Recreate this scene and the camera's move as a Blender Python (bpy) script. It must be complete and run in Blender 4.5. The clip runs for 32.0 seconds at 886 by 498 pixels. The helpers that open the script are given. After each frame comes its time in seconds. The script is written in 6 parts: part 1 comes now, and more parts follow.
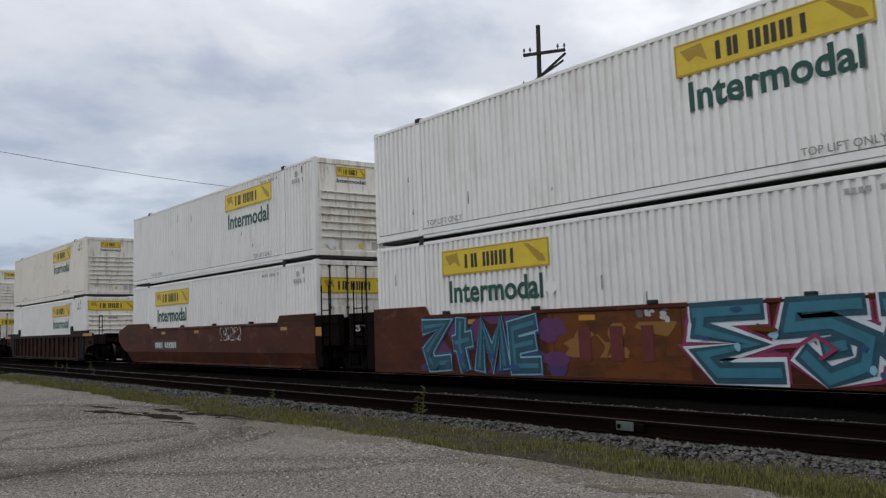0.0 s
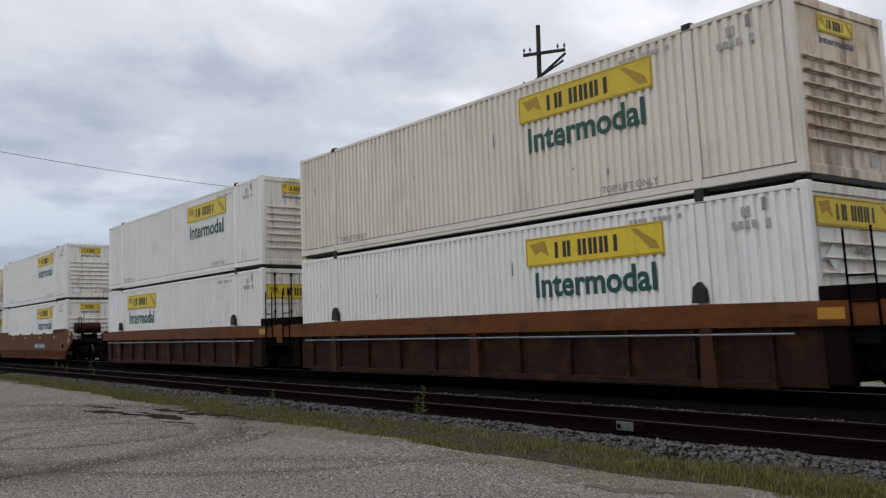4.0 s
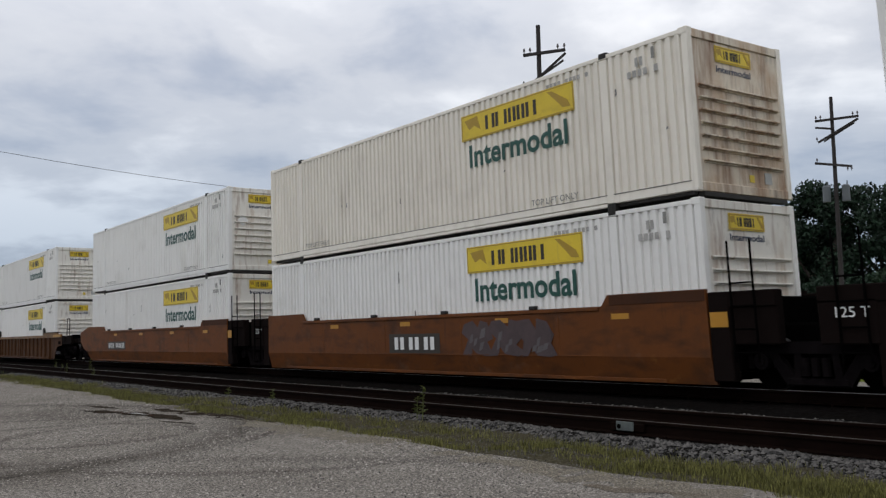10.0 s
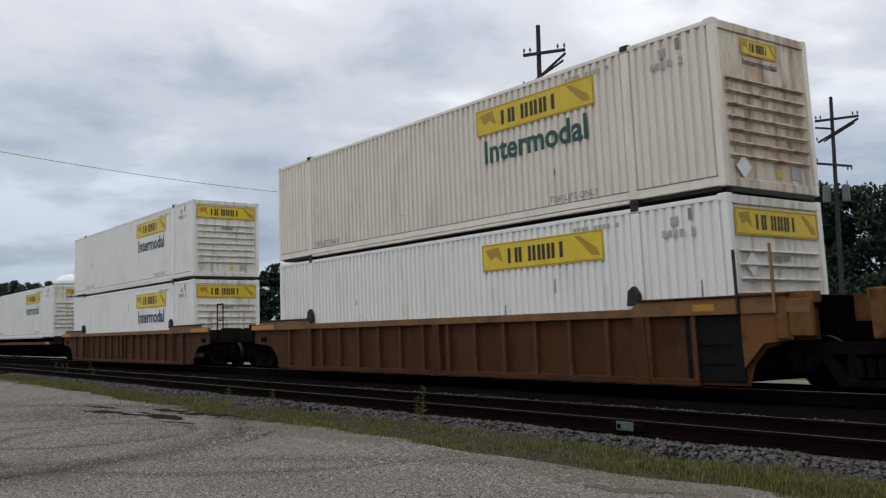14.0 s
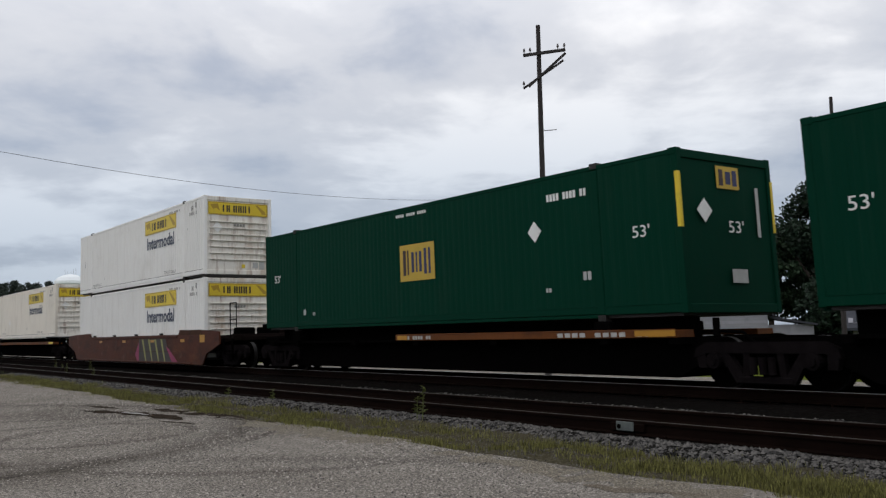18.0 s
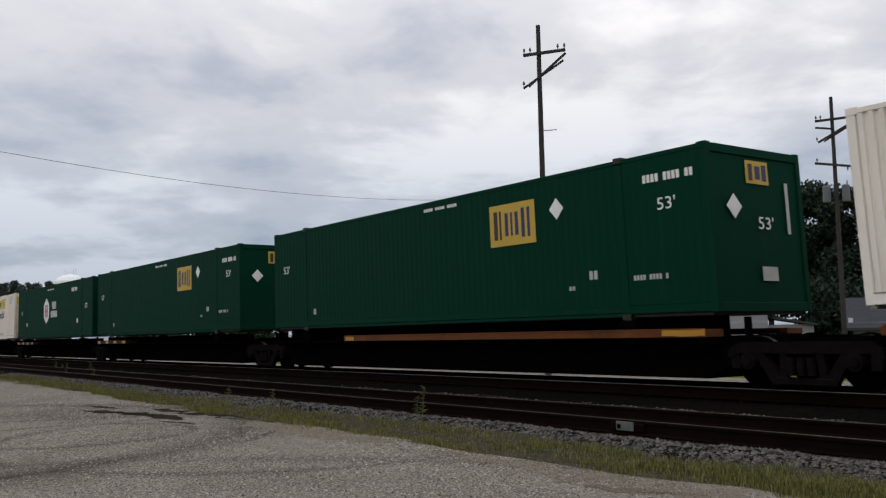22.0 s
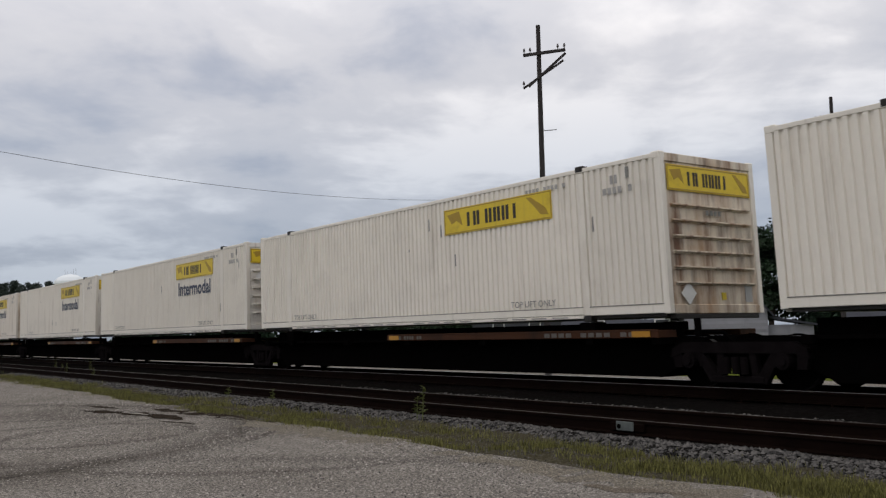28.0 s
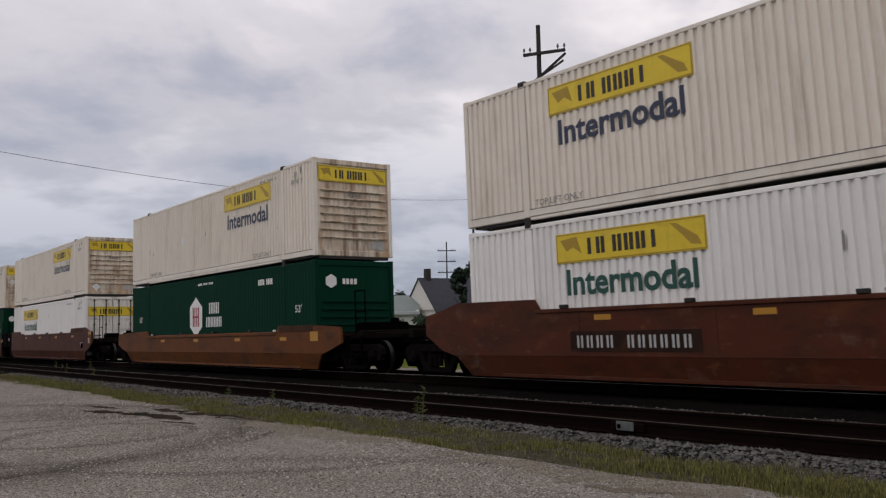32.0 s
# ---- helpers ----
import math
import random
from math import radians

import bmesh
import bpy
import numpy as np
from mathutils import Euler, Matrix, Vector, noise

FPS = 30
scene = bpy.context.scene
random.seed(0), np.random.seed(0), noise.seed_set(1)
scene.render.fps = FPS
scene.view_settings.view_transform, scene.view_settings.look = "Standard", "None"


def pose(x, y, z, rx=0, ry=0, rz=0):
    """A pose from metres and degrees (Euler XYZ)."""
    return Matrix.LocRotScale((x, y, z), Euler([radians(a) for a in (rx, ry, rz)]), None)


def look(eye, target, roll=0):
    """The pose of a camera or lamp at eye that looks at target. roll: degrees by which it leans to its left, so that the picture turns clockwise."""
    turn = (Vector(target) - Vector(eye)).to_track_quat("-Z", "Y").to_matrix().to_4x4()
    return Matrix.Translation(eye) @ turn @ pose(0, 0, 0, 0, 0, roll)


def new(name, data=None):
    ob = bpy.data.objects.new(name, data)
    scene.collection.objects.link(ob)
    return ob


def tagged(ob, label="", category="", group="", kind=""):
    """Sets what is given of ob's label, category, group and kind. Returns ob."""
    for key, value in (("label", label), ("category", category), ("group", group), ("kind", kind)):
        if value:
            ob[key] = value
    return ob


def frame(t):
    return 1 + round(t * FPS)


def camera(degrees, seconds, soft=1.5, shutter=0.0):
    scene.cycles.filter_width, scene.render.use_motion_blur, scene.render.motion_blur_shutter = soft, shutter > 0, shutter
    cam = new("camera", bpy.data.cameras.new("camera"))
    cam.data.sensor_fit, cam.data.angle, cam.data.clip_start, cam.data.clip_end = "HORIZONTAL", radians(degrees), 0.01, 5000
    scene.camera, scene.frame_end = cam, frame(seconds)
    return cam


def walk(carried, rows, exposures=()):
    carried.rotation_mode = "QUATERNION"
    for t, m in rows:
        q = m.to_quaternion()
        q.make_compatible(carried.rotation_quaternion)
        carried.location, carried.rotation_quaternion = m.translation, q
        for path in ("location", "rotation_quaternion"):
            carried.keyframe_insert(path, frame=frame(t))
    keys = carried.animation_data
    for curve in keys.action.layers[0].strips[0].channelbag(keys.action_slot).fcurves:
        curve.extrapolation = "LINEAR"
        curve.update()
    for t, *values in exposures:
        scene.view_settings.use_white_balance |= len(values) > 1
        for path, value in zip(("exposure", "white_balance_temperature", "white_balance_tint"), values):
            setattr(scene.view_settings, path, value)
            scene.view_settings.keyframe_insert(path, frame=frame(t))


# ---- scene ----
# The camera stands on the gravel lot beside the near track.
cam = camera(50.94, 32.0, soft=1.3, shutter=0.54)
# a phone camera: its rows are read out one after another, so the passing train leans
scene.cycles.rolling_shutter_type, scene.cycles.rolling_shutter_duration = "TOP", 0.06
EYE = (0.0, 0.0, 1.022)
YAW, PITCH = radians(-54.116), radians(5.19)
AIM = (EYE[0] + math.sin(YAW) * math.cos(PITCH), EYE[1] + math.cos(YAW) * math.cos(PITCH), EYE[2] + math.sin(PITCH))
STAND = look(EYE, AIM, -1.195)
walk(cam, [(0.0, STAND), (32.0, STAND)], exposures=[(0.0, -0.13, 6180, 11), (8.0, -0.11, 6220, 11), (14.0, -0.11, 6220, 10), (17.0, -0.12, 6290, 10), (19.0, -0.09, 6350, 12), (21.0, -0.10, 6400, 12), (25.0, -0.08, 6680, 14), (28.0, -0.19, 6480, 13), (30.0, -0.33, 6560, 17), (31.0, -0.34, 6600, 18), (32.0, -0.28, 6590, 18)])

# ---- sky and light: a bright overcast day ----
world = bpy.data.worlds.new("overcast")
scene.world = world
world.use_nodes = True
wn, wl = world.node_tree.nodes, world.node_tree.links
wn.clear()
w_out = wn.new("ShaderNodeOutputWorld")
w_bg = wn.new("ShaderNodeBackground")
w_bg.inputs["Strength"].default_value = 1.0
w_sky = wn.new("ShaderNodeTexSky")
w_sky.sky_type = "NISHITA"
w_sky.sun_disc = False
w_sky.sun_elevation = radians(58)
w_sky.sun_rotation = radians(200)
w_dim = wn.new("ShaderNodeVectorMath")
w_dim.operation = "SCALE"
w_dim.inputs["Scale"].default_value = 0.10
wl.new(w_sky.outputs["Color"], w_dim.inputs[0])
w_co = wn.new("ShaderNodeTexCoord")
w_sep = wn.new("ShaderNodeSeparateXYZ")
wl.new(w_co.outputs["Generated"], w_sep.inputs[0])


def wmath(op, a, b):
    n = wn.new("ShaderNodeMath")
    n.operation = op
    for i, v in enumerate((a, b)):
        if isinstance(v, (int, float)):
            n.inputs[i].default_value = v
        else:
            wl.new(v, n.inputs[i])
    return n.outputs[0]


# cloud deck: directions laid out on a flat layer overhead
w_h = wmath("ADD", wmath("MAXIMUM", w_sep.outputs["Z"], 0.0), 0.16)
w_flat = wn.new("ShaderNodeCombineXYZ")
wl.new(wmath("DIVIDE", w_sep.outputs["X"], w_h), w_flat.inputs[0])
wl.new(wmath("DIVIDE", w_sep.outputs["Y"], w_h), w_flat.inputs[1])


# bands of cloud lie across the line of sight
w_turn = wn.new("ShaderNodeVectorRotate")
w_turn.rotation_type = "Z_AXIS"
w_turn.inputs["Angle"].default_value = radians(-54.4)
wl.new(w_flat.outputs[0], w_turn.inputs["Vector"])


def wnoise(scale, detail, rough, shift, stretch=(1, 1, 1)):
    m = wn.new("ShaderNodeMapping")
    m.inputs["Location"].default_value = shift
    m.inputs["Scale"].default_value = stretch
    wl.new(w_turn.outputs[0], m.inputs[0])
    n = wn.new("ShaderNodeTexNoise")
    n.inputs["Scale"].default_value = scale
    n.inputs["Detail"].default_value = detail
    n.inputs["Roughness"].default_value = rough
    n.inputs["Distortion"].default_value = 0.25
    wl.new(m.outputs[0], n.inputs["Vector"])
    return n.outputs["Fac"]


def wramp(fac, stops):
    r = wn.new("ShaderNodeValToRGB")
    r.color_ramp.interpolation = "EASE"
    r.color_ramp.elements[0].position, r.color_ramp.elements[0].color = stops[0][0], (*stops[0][1], 1)
    r.color_ramp.elements[1].position, r.color_ramp.elements[1].color = stops[-1][0], (*stops[-1][1], 1)
    for p, c in stops[1:-1]:
        r.color_ramp.elements.new(p).color = (*c, 1)
    wl.new(fac, r.inputs[0])
    return r.outputs[0]


w_big = wnoise(0.85, 6, 0.55, (5.3, 0.6, 0), (0.75, 1.0, 1))
w_fine = wnoise(2.4, 7, 0.55, (0.4, 5.2, 0), (1.3, 1.0, 1))
w_mixed = wmath("ADD", wmath("MULTIPLY", w_big, 0.70), wmath("MULTIPLY", w_fine, 0.30))
w_cloud = wramp(w_mixed, [(0.335, (0.56, 0.605, 0.69)), (0.455, (0.75, 0.775, 0.82)), (0.575, (1.04, 1.05, 1.06))])
w_cover = wramp(w_mixed, [(0.30, (0.80, 0.80, 0.80)), (0.5, (0.97, 0.97, 0.97))])
w_fall = wmath("ADD", wmath("MULTIPLY", wmath("MINIMUM", wmath("MAXIMUM", w_sep.outputs["Z"], 0.0), 0.38), 1.75), 0.52)
w_deck = wn.new("ShaderNodeVectorMath")
w_deck.operation = "SCALE"
w_tint = wn.new("ShaderNodeVectorMath")
w_tint.operation = "MULTIPLY"
wl.new(w_cloud, w_tint.inputs[0])
wl.new(wramp(w_sep.outputs["Z"], [(0.03, (0.87, 0.97, 1.08)), (0.32, (1.02, 1.0, 0.98))]), w_tint.inputs[1])
wl.new(w_tint.outputs[0], w_deck.inputs[0])
wl.new(w_fall, w_deck.inputs["Scale"])
w_mix = wn.new("ShaderNodeMix")
w_mix.data_type = "RGBA"
wl.new(w_cover, w_mix.inputs["Factor"])
wl.new(w_dim.outputs[0], w_mix.inputs["A"])
wl.new(w_deck.outputs[0], w_mix.inputs["B"])
wl.new(w_mix.outputs["Result"], w_bg.inputs["Color"])
wl.new(w_bg.outputs[0], w_out.inputs[0])

sun = new("sun", bpy.data.lights.new("sun", "SUN"))
sun.data.energy, sun.data.angle, sun.data.color = 0.42, radians(25), (1.0, 0.92, 0.81)
sun.matrix_world = look((0, 0, 60), (math.sin(radians(20)) * -35, 32, 0))


# ---- materials ----
def material(name, color, rough=0.6, metal=0.0, spread=0.12, scale=3.0, bump=0.0, bump_scale=40.0, stain=None, stain_amount=0.0,
             stain_scale=(0.7, 0.7, 0.25), per_object=0.0, spec=0.4, wear=None):
    """Paint, metal or earth: a base colour, mottled at two scales, with stains of a second colour and a fine bump."""
    m = bpy.data.materials.new(name)
    m.use_nodes = True
    n, l = m.node_tree.nodes, m.node_tree.links
    p = n["Principled BSDF"]
    p.inputs["Metallic"].default_value = metal
    p.inputs["Specular IOR Level"].default_value = spec
    tc = n.new("ShaderNodeTexCoord")
    info = n.new("ShaderNodeObjectInfo")
    shift = n.new("ShaderNodeVectorMath")
    shift.operation = "MULTIPLY_ADD"
    l.new(info.outputs["Random"], shift.inputs[0])
    shift.inputs[1].default_value = (37.0, 11.0, 5.0)
    l.new(tc.outputs["Object"], shift.inputs[2])

    def nz(sc, detail, stretch=(1, 1, 1)):
        mp = n.new("ShaderNodeMapping")
        mp.inputs["Scale"].default_value = stretch
        l.new(shift.outputs[0], mp.inputs[0])
        t = n.new("ShaderNodeTexNoise")
        t.inputs["Scale"].default_value = sc
        t.inputs["Detail"].default_value = detail
        t.inputs["Roughness"].default_value = 0.6
        l.new(mp.outputs[0], t.inputs["Vector"])
        return t.outputs["Fac"]

    def mth(op, a, b, clamp=False):
        t = n.new("ShaderNodeMath")
        t.operation, t.use_clamp = op, clamp
        for i, v in enumerate((a, b)):
            if isinstance(v, (int, float)):
                t.inputs[i].default_value = v
            else:
                l.new(v, t.inputs[i])
        return t.outputs[0]

    big, fine = nz(scale, 4), nz(scale * 14, 3)
    tone = mth("ADD", mth("MULTIPLY", mth("SUBTRACT", big, 0.5), spread * 2.4), mth("MULTIPLY", mth("SUBTRACT", fine, 0.5), spread * 1.2))
    if per_object:
        tone = mth("ADD", tone, mth("MULTIPLY", mth("SUBTRACT", info.outputs["Random"], 0.5), per_object))
    tone = mth("ADD", tone, 1.0)
    sc = n.new("ShaderNodeVectorMath")
    sc.operation = "SCALE"
    sc.inputs[0].default_value = color
    l.new(tone, sc.inputs["Scale"])
    out = sc.outputs[0]
    if stain:
        s = nz(1.6, 6, stain_scale)
        f = mth("MULTIPLY", mth("SUBTRACT", s, 0.60 - stain_amount * 0.22), 5.0, True)
        f = mth("MULTIPLY", f, min(1.0, 0.35 + stain_amount))
        mx = n.new("ShaderNodeMix")
        mx.data_type = "RGBA"
        l.new(f, mx.inputs["Factor"])
        l.new(out, mx.inputs["A"])
        mx.inputs["B"].default_value = (*stain, 1)
        out = mx.outputs["Result"]
    for colour, amount, start, stretch in wear or ():
        f = mth("MULTIPLY", mth("SUBTRACT", nz(1.0, 6, stretch), start), 4.5, True)
        mx = n.new("ShaderNodeMix")
        mx.data_type = "RGBA"
        l.new(mth("MULTIPLY", f, amount), mx.inputs["Factor"])
        l.new(out, mx.inputs["A"])
        mx.inputs["B"].default_value = (*colour, 1)
        out = mx.outputs["Result"]
    l.new(out, p.inputs["Base Color"])
    l.new(mth("ADD", mth("MULTIPLY", mth("SUBTRACT", fine, 0.5), 0.2), rough), p.inputs["Roughness"])
    if bump:
        b = n.new("ShaderNodeBump")
        b.inputs["Strength"].default_value = bump
        b.inputs["Distance"].default_value = 0.02
        l.new(nz(bump_scale, 4), b.inputs["Height"])
        l.new(b.outputs[0], p.inputs["Normal"])
    return m


M = {}
GRIME = (0.22, 0.17, 0.12)
RUST = (0.16, 0.06, 0.025)
M["white"] = material("white_paint", (0.785, 0.773, 0.745), 0.45, spread=0.05, scale=0.6, stain=(0.50, 0.46, 0.40), stain_amount=0.12, stain_scale=(1.2, 1.2, 0.2), per_object=0.08, wear=[((0.36, 0.31, 0.25), 0.35, 0.58, (9.0, 9.0, 0.35)), ((0.45, 0.42, 0.37), 0.3, 0.56, (0.9, 0.9, 0.9))])
M["cream"] = material("aged_cream_paint", (0.735, 0.677, 0.595), 0.5, spread=0.07, scale=0.6, stain=(0.42, 0.34, 0.26), stain_amount=0.2, stain_scale=(1.2, 1.2, 0.2), per_object=0.10, wear=[((0.34, 0.27, 0.20), 0.35, 0.57, (9.0, 9.0, 0.35)), ((0.44, 0.39, 0.33), 0.3, 0.56, (0.9, 0.9, 0.9))])
M["ivory"] = material("ivory_paint", (0.775, 0.728, 0.645), 0.5, spread=0.06, scale=0.6, stain=(0.46, 0.40, 0.32), stain_amount=0.16, stain_scale=(1.2, 1.2, 0.2), per_object=0.08, wear=[((0.35, 0.29, 0.22), 0.35, 0.58, (9.0, 9.0, 0.35)), ((0.45, 0.41, 0.35), 0.3, 0.56, (0.9, 0.9, 0.9))])
M["white_end"] = material("dirty_white_end", (0.72, 0.69, 0.63), 0.5, spread=0.08, scale=0.9, stain=(0.36, 0.22, 0.11), stain_amount=0.3, stain_scale=(1.4, 1.4, 0.35), per_object=0.14, wear=[((0.20, 0.09, 0.035), 0.8, 0.535, (7.0, 7.0, 0.9)), ((0.10, 0.05, 0.03), 0.75, 0.60, (4.0, 4.0, 1.6))])
M["cream_end"] = material("rusty_cream_end", (0.68, 0.60, 0.485), 0.55, spread=0.10, scale=0.9, stain=(0.36, 0.21, 0.10), stain_amount=0.34, stain_scale=(1.6, 1.6, 0.3), per_object=0.14, wear=[((0.40, 0.22, 0.10), 0.7, 0.47, (1.2, 1.2, 0.9)), ((0.17, 0.07, 0.026), 0.92, 0.475, (4.0, 4.0, 0.45)), ((0.06, 0.03, 0.02), 0.9, 0.535, (3.0, 3.0, 0.7))])
M["ochre_door"] = material("ochre_door_paint", (0.55, 0.40, 0.21), 0.55, spread=0.12, scale=1.2, stain=(0.16, 0.07, 0.03), stain_amount=0.35, stain_scale=(1.6, 1.6, 0.5), wear=[((0.20, 0.09, 0.035), 0.8, 0.50, (3.5, 3.5, 0.7)), ((0.10, 0.04, 0.02), 0.85, 0.545, (4.5, 4.5, 1.2))])
M["rusty_rod"] = material("rusty_lock_rod", (0.22, 0.12, 0.06), 0.6, spread=0.3, scale=6)
M["green"] = material("dark_green_paint", (0.0007, 0.029, 0.016), 0.65, spread=0.08, scale=0.7, stain=(0.006, 0.030, 0.018), stain_amount=0.2, per_object=0.10, spec=0.04, wear=[((0.010, 0.042, 0.027), 0.5, 0.56, (6.0, 6.0, 0.4))])
M["yellow"] = material("yellow_panel", (0.66, 0.485, 0.022), 0.45, spread=0.10, scale=2, per_object=0.16, wear=[((0.42, 0.28, 0.022), 0.55, 0.53, (2.2, 2.2, 4.0)), ((0.30, 0.21, 0.06), 0.45, 0.58, (8.0, 8.0, 0.8))])
M["yellow_dark"] = material("ochre_mark", (0.36, 0.23, 0.02), 0.5, spread=0.12, scale=6)
M["ink"] = material("dark_ink", (0.025, 0.018, 0.012), 0.5, spread=0.2)
M["text_green"] = material("green_lettering", (0.007, 0.062, 0.046), 0.45, spread=0.1)
M["text_navy"] = material("navy_lettering", (0.020, 0.028, 0.060), 0.45, spread=0.1)
M["grey_print"] = material("faded_grey_print", (0.22, 0.215, 0.20), 0.6, spread=0.25, scale=8)
M["pale_print"] = material("worn_pale_print", (0.36, 0.35, 0.33), 0.6, spread=0.4, scale=8)
M["faint_print"] = material("worn_stencil", (0.10, 0.09, 0.08), 0.7, spread=0.5, scale=8)
M["white_print"] = material("white_print", (0.72, 0.72, 0.70), 0.5, spread=0.12, scale=6)
M["casting"] = material("dark_casting", (0.022, 0.020, 0.018), 0.6, 0.3, spread=0.3, scale=8)
M["seam"] = material("dirty_weld_seam", (0.16, 0.15, 0.135), 0.7, spread=0.5, scale=3)
M["gap"] = material("underframe_grey", (0.035, 0.032, 0.03), 0.7, spread=0.25, scale=4)
M["plate"] = material("grey_plate", (0.40, 0.40, 0.39), 0.5, spread=0.2, scale=6)
M["car_orange"] = material("orange_brown_car_paint", (0.122, 0.040, 0.0095), 0.55, spread=0.18, scale=0.8, stain=(0.045, 0.022, 0.012), stain_amount=0.35, stain_scale=(0.7, 0.7, 0.9), per_object=0.12, spec=0.12, wear=[((0.035, 0.016, 0.009), 0.8, 0.50, (0.9, 0.9, 2.6)), ((0.26, 0.12, 0.03), 0.55, 0.63, (3.0, 4.0, 6.0)), ((0.028, 0.016, 0.011), 0.6, 0.60, (9.0, 9.0, 1.0)), ((0.16, 0.10, 0.07), 0.5, 0.60, (1.1, 1.1, 1.6))])
M["car_red"] = material("red_brown_car_paint", (0.066, 0.0175, 0.0075), 0.55, spread=0.26, scale=0.8, stain=(0.035, 0.016, 0.010), stain_amount=0.35, stain_scale=(0.7, 0.7, 0.9), per_object=0.12, spec=0.12, wear=[((0.024, 0.010, 0.007), 0.8, 0.49, (0.9, 0.9, 2.6)), ((0.15, 0.055, 0.018), 0.55, 0.55, (0.7, 0.7, 1.6)), ((0.20, 0.085, 0.03), 0.65, 0.615, (3.0, 4.0, 6.0)), ((0.024, 0.013, 0.010), 0.6, 0.60, (9.0, 9.0, 1.0)), ((0.17, 0.12, 0.095), 0.55, 0.595, (1.3, 1.3, 2.0))])
M["car_brown"] = material("worn_brown_car_paint", (0.052, 0.021, 0.010), 0.65, spread=0.22, scale=1.0, stain=(0.022, 0.013, 0.009), stain_amount=0.45, stain_scale=(0.9, 0.9, 0.5), spec=0.1, wear=[((0.018, 0.011, 0.009), 0.6, 0.54, (3.0, 3.0, 1.5))])
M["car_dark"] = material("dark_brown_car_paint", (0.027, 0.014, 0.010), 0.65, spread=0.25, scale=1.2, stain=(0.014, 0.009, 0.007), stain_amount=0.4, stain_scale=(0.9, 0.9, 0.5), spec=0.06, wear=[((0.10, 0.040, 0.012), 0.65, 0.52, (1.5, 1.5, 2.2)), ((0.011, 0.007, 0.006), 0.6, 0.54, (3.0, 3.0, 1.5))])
M["car_tan"] = material("rusty_tan_car_paint", (0.066, 0.0265, 0.0105), 0.65, spread=0.22, scale=1.0, stain=(0.030, 0.016, 0.010), stain_amount=0.4, stain_scale=(0.9, 0.9, 0.5), spec=0.1, wear=[((0.022, 0.013, 0.010), 0.7, 0.52, (2.2, 2.2, 1.2)), ((0.12, 0.058, 0.024), 0.6, 0.57, (3.0, 3.0, 1.0))])
M["car_rib"] = material("worn_rib_edges", (0.085, 0.040, 0.019), 0.65, spread=0.25, scale=2.0, stain=(0.05, 0.026, 0.014), stain_amount=0.4, stain_scale=(3, 3, 3), spec=0.1)
M["worn_orange"] = material("worn_orange_paint", (0.145, 0.070, 0.026), 0.65, spread=0.3, scale=2, stain=(0.045, 0.022, 0.012), stain_amount=0.5, stain_scale=(2, 2, 2), spec=0.05)
M["navy_panel"] = material("blue_black_panel", (0.0055, 0.0055, 0.0075), 0.7, spread=0.4, scale=2.5, spec=0.1, wear=[((0.03, 0.028, 0.028), 0.5, 0.58, (2.0, 2.0, 6.0))])
M["car_black"] = material("near_black_car_paint", (0.008, 0.0055, 0.005), 0.85, spread=0.35, scale=1.5, spec=0.02)
M["car_yellow"] = material("faded_yellow_chord", (0.17, 0.080, 0.017), 0.55, spread=0.2, scale=1.4, stain=(0.08, 0.036, 0.014), stain_amount=0.5, stain_scale=(0.8, 0.8, 0.8), wear=[((0.035, 0.018, 0.010), 0.75, 0.51, (2.0, 2.0, 4.0))])
M["marker"] = material("yellow_marker", (0.40, 0.19, 0.012), 0.4, spread=0.15)
# Undercar steel, frames and wheels: shade below the train is put into their colours
M["shaded_steel"] = material("shade_dark_steel", (0.0022, 0.002, 0.002), 0.95, 0.0, spread=0.4, scale=5, spec=0.0)
M["shaded_frame"] = material("dull_truck_steel", (0.0075, 0.0062, 0.0066), 0.95, spread=0.5, scale=5, spec=0.0)
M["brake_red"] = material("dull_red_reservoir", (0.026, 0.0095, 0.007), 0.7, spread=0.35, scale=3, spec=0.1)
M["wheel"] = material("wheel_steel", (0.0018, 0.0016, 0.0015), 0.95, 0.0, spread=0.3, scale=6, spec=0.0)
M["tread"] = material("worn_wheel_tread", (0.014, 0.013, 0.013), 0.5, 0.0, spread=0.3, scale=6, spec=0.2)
# rusty rail sides, and the ties below: track shade is put into their colours
M["rail_side"] = material("shaded_rusty_rail", (0.0066, 0.0036, 0.0027), 0.85, 0.0, spread=0.5, scale=3, bump=0.3, spec=0.02)
M["rail_top"] = material("worn_rail_head", (0.52, 0.50, 0.48), 0.34, 0.95, spread=0.2, scale=5)
M["rail_dull"] = material("dull_rail_head", (0.050, 0.040, 0.034), 0.5, 0.3, spread=0.25, scale=5)
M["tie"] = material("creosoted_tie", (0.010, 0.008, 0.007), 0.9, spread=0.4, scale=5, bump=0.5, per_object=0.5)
M["joint_white"] = material("pale_painted_joint", (0.085, 0.097, 0.093), 0.7, spread=0.4, scale=14)
M["c_cyan"] = material("cyan_spray", (0.028, 0.145, 0.20), 0.5, spread=0.3, scale=3)
M["c_teal"] = material("teal_spray", (0.014, 0.062, 0.092), 0.5, spread=0.4, scale=3)
M["c_sky"] = material("pale_blue_spray", (0.22, 0.42, 0.50), 0.5, spread=0.2, scale=3)
M["c_blue"] = material("deep_blue_spray", (0.02, 0.055, 0.16), 0.5, spread=0.3, scale=3)
M["c_pale"] = material("pale_spray", (0.55, 0.60, 0.64), 0.5, spread=0.15, scale=3)
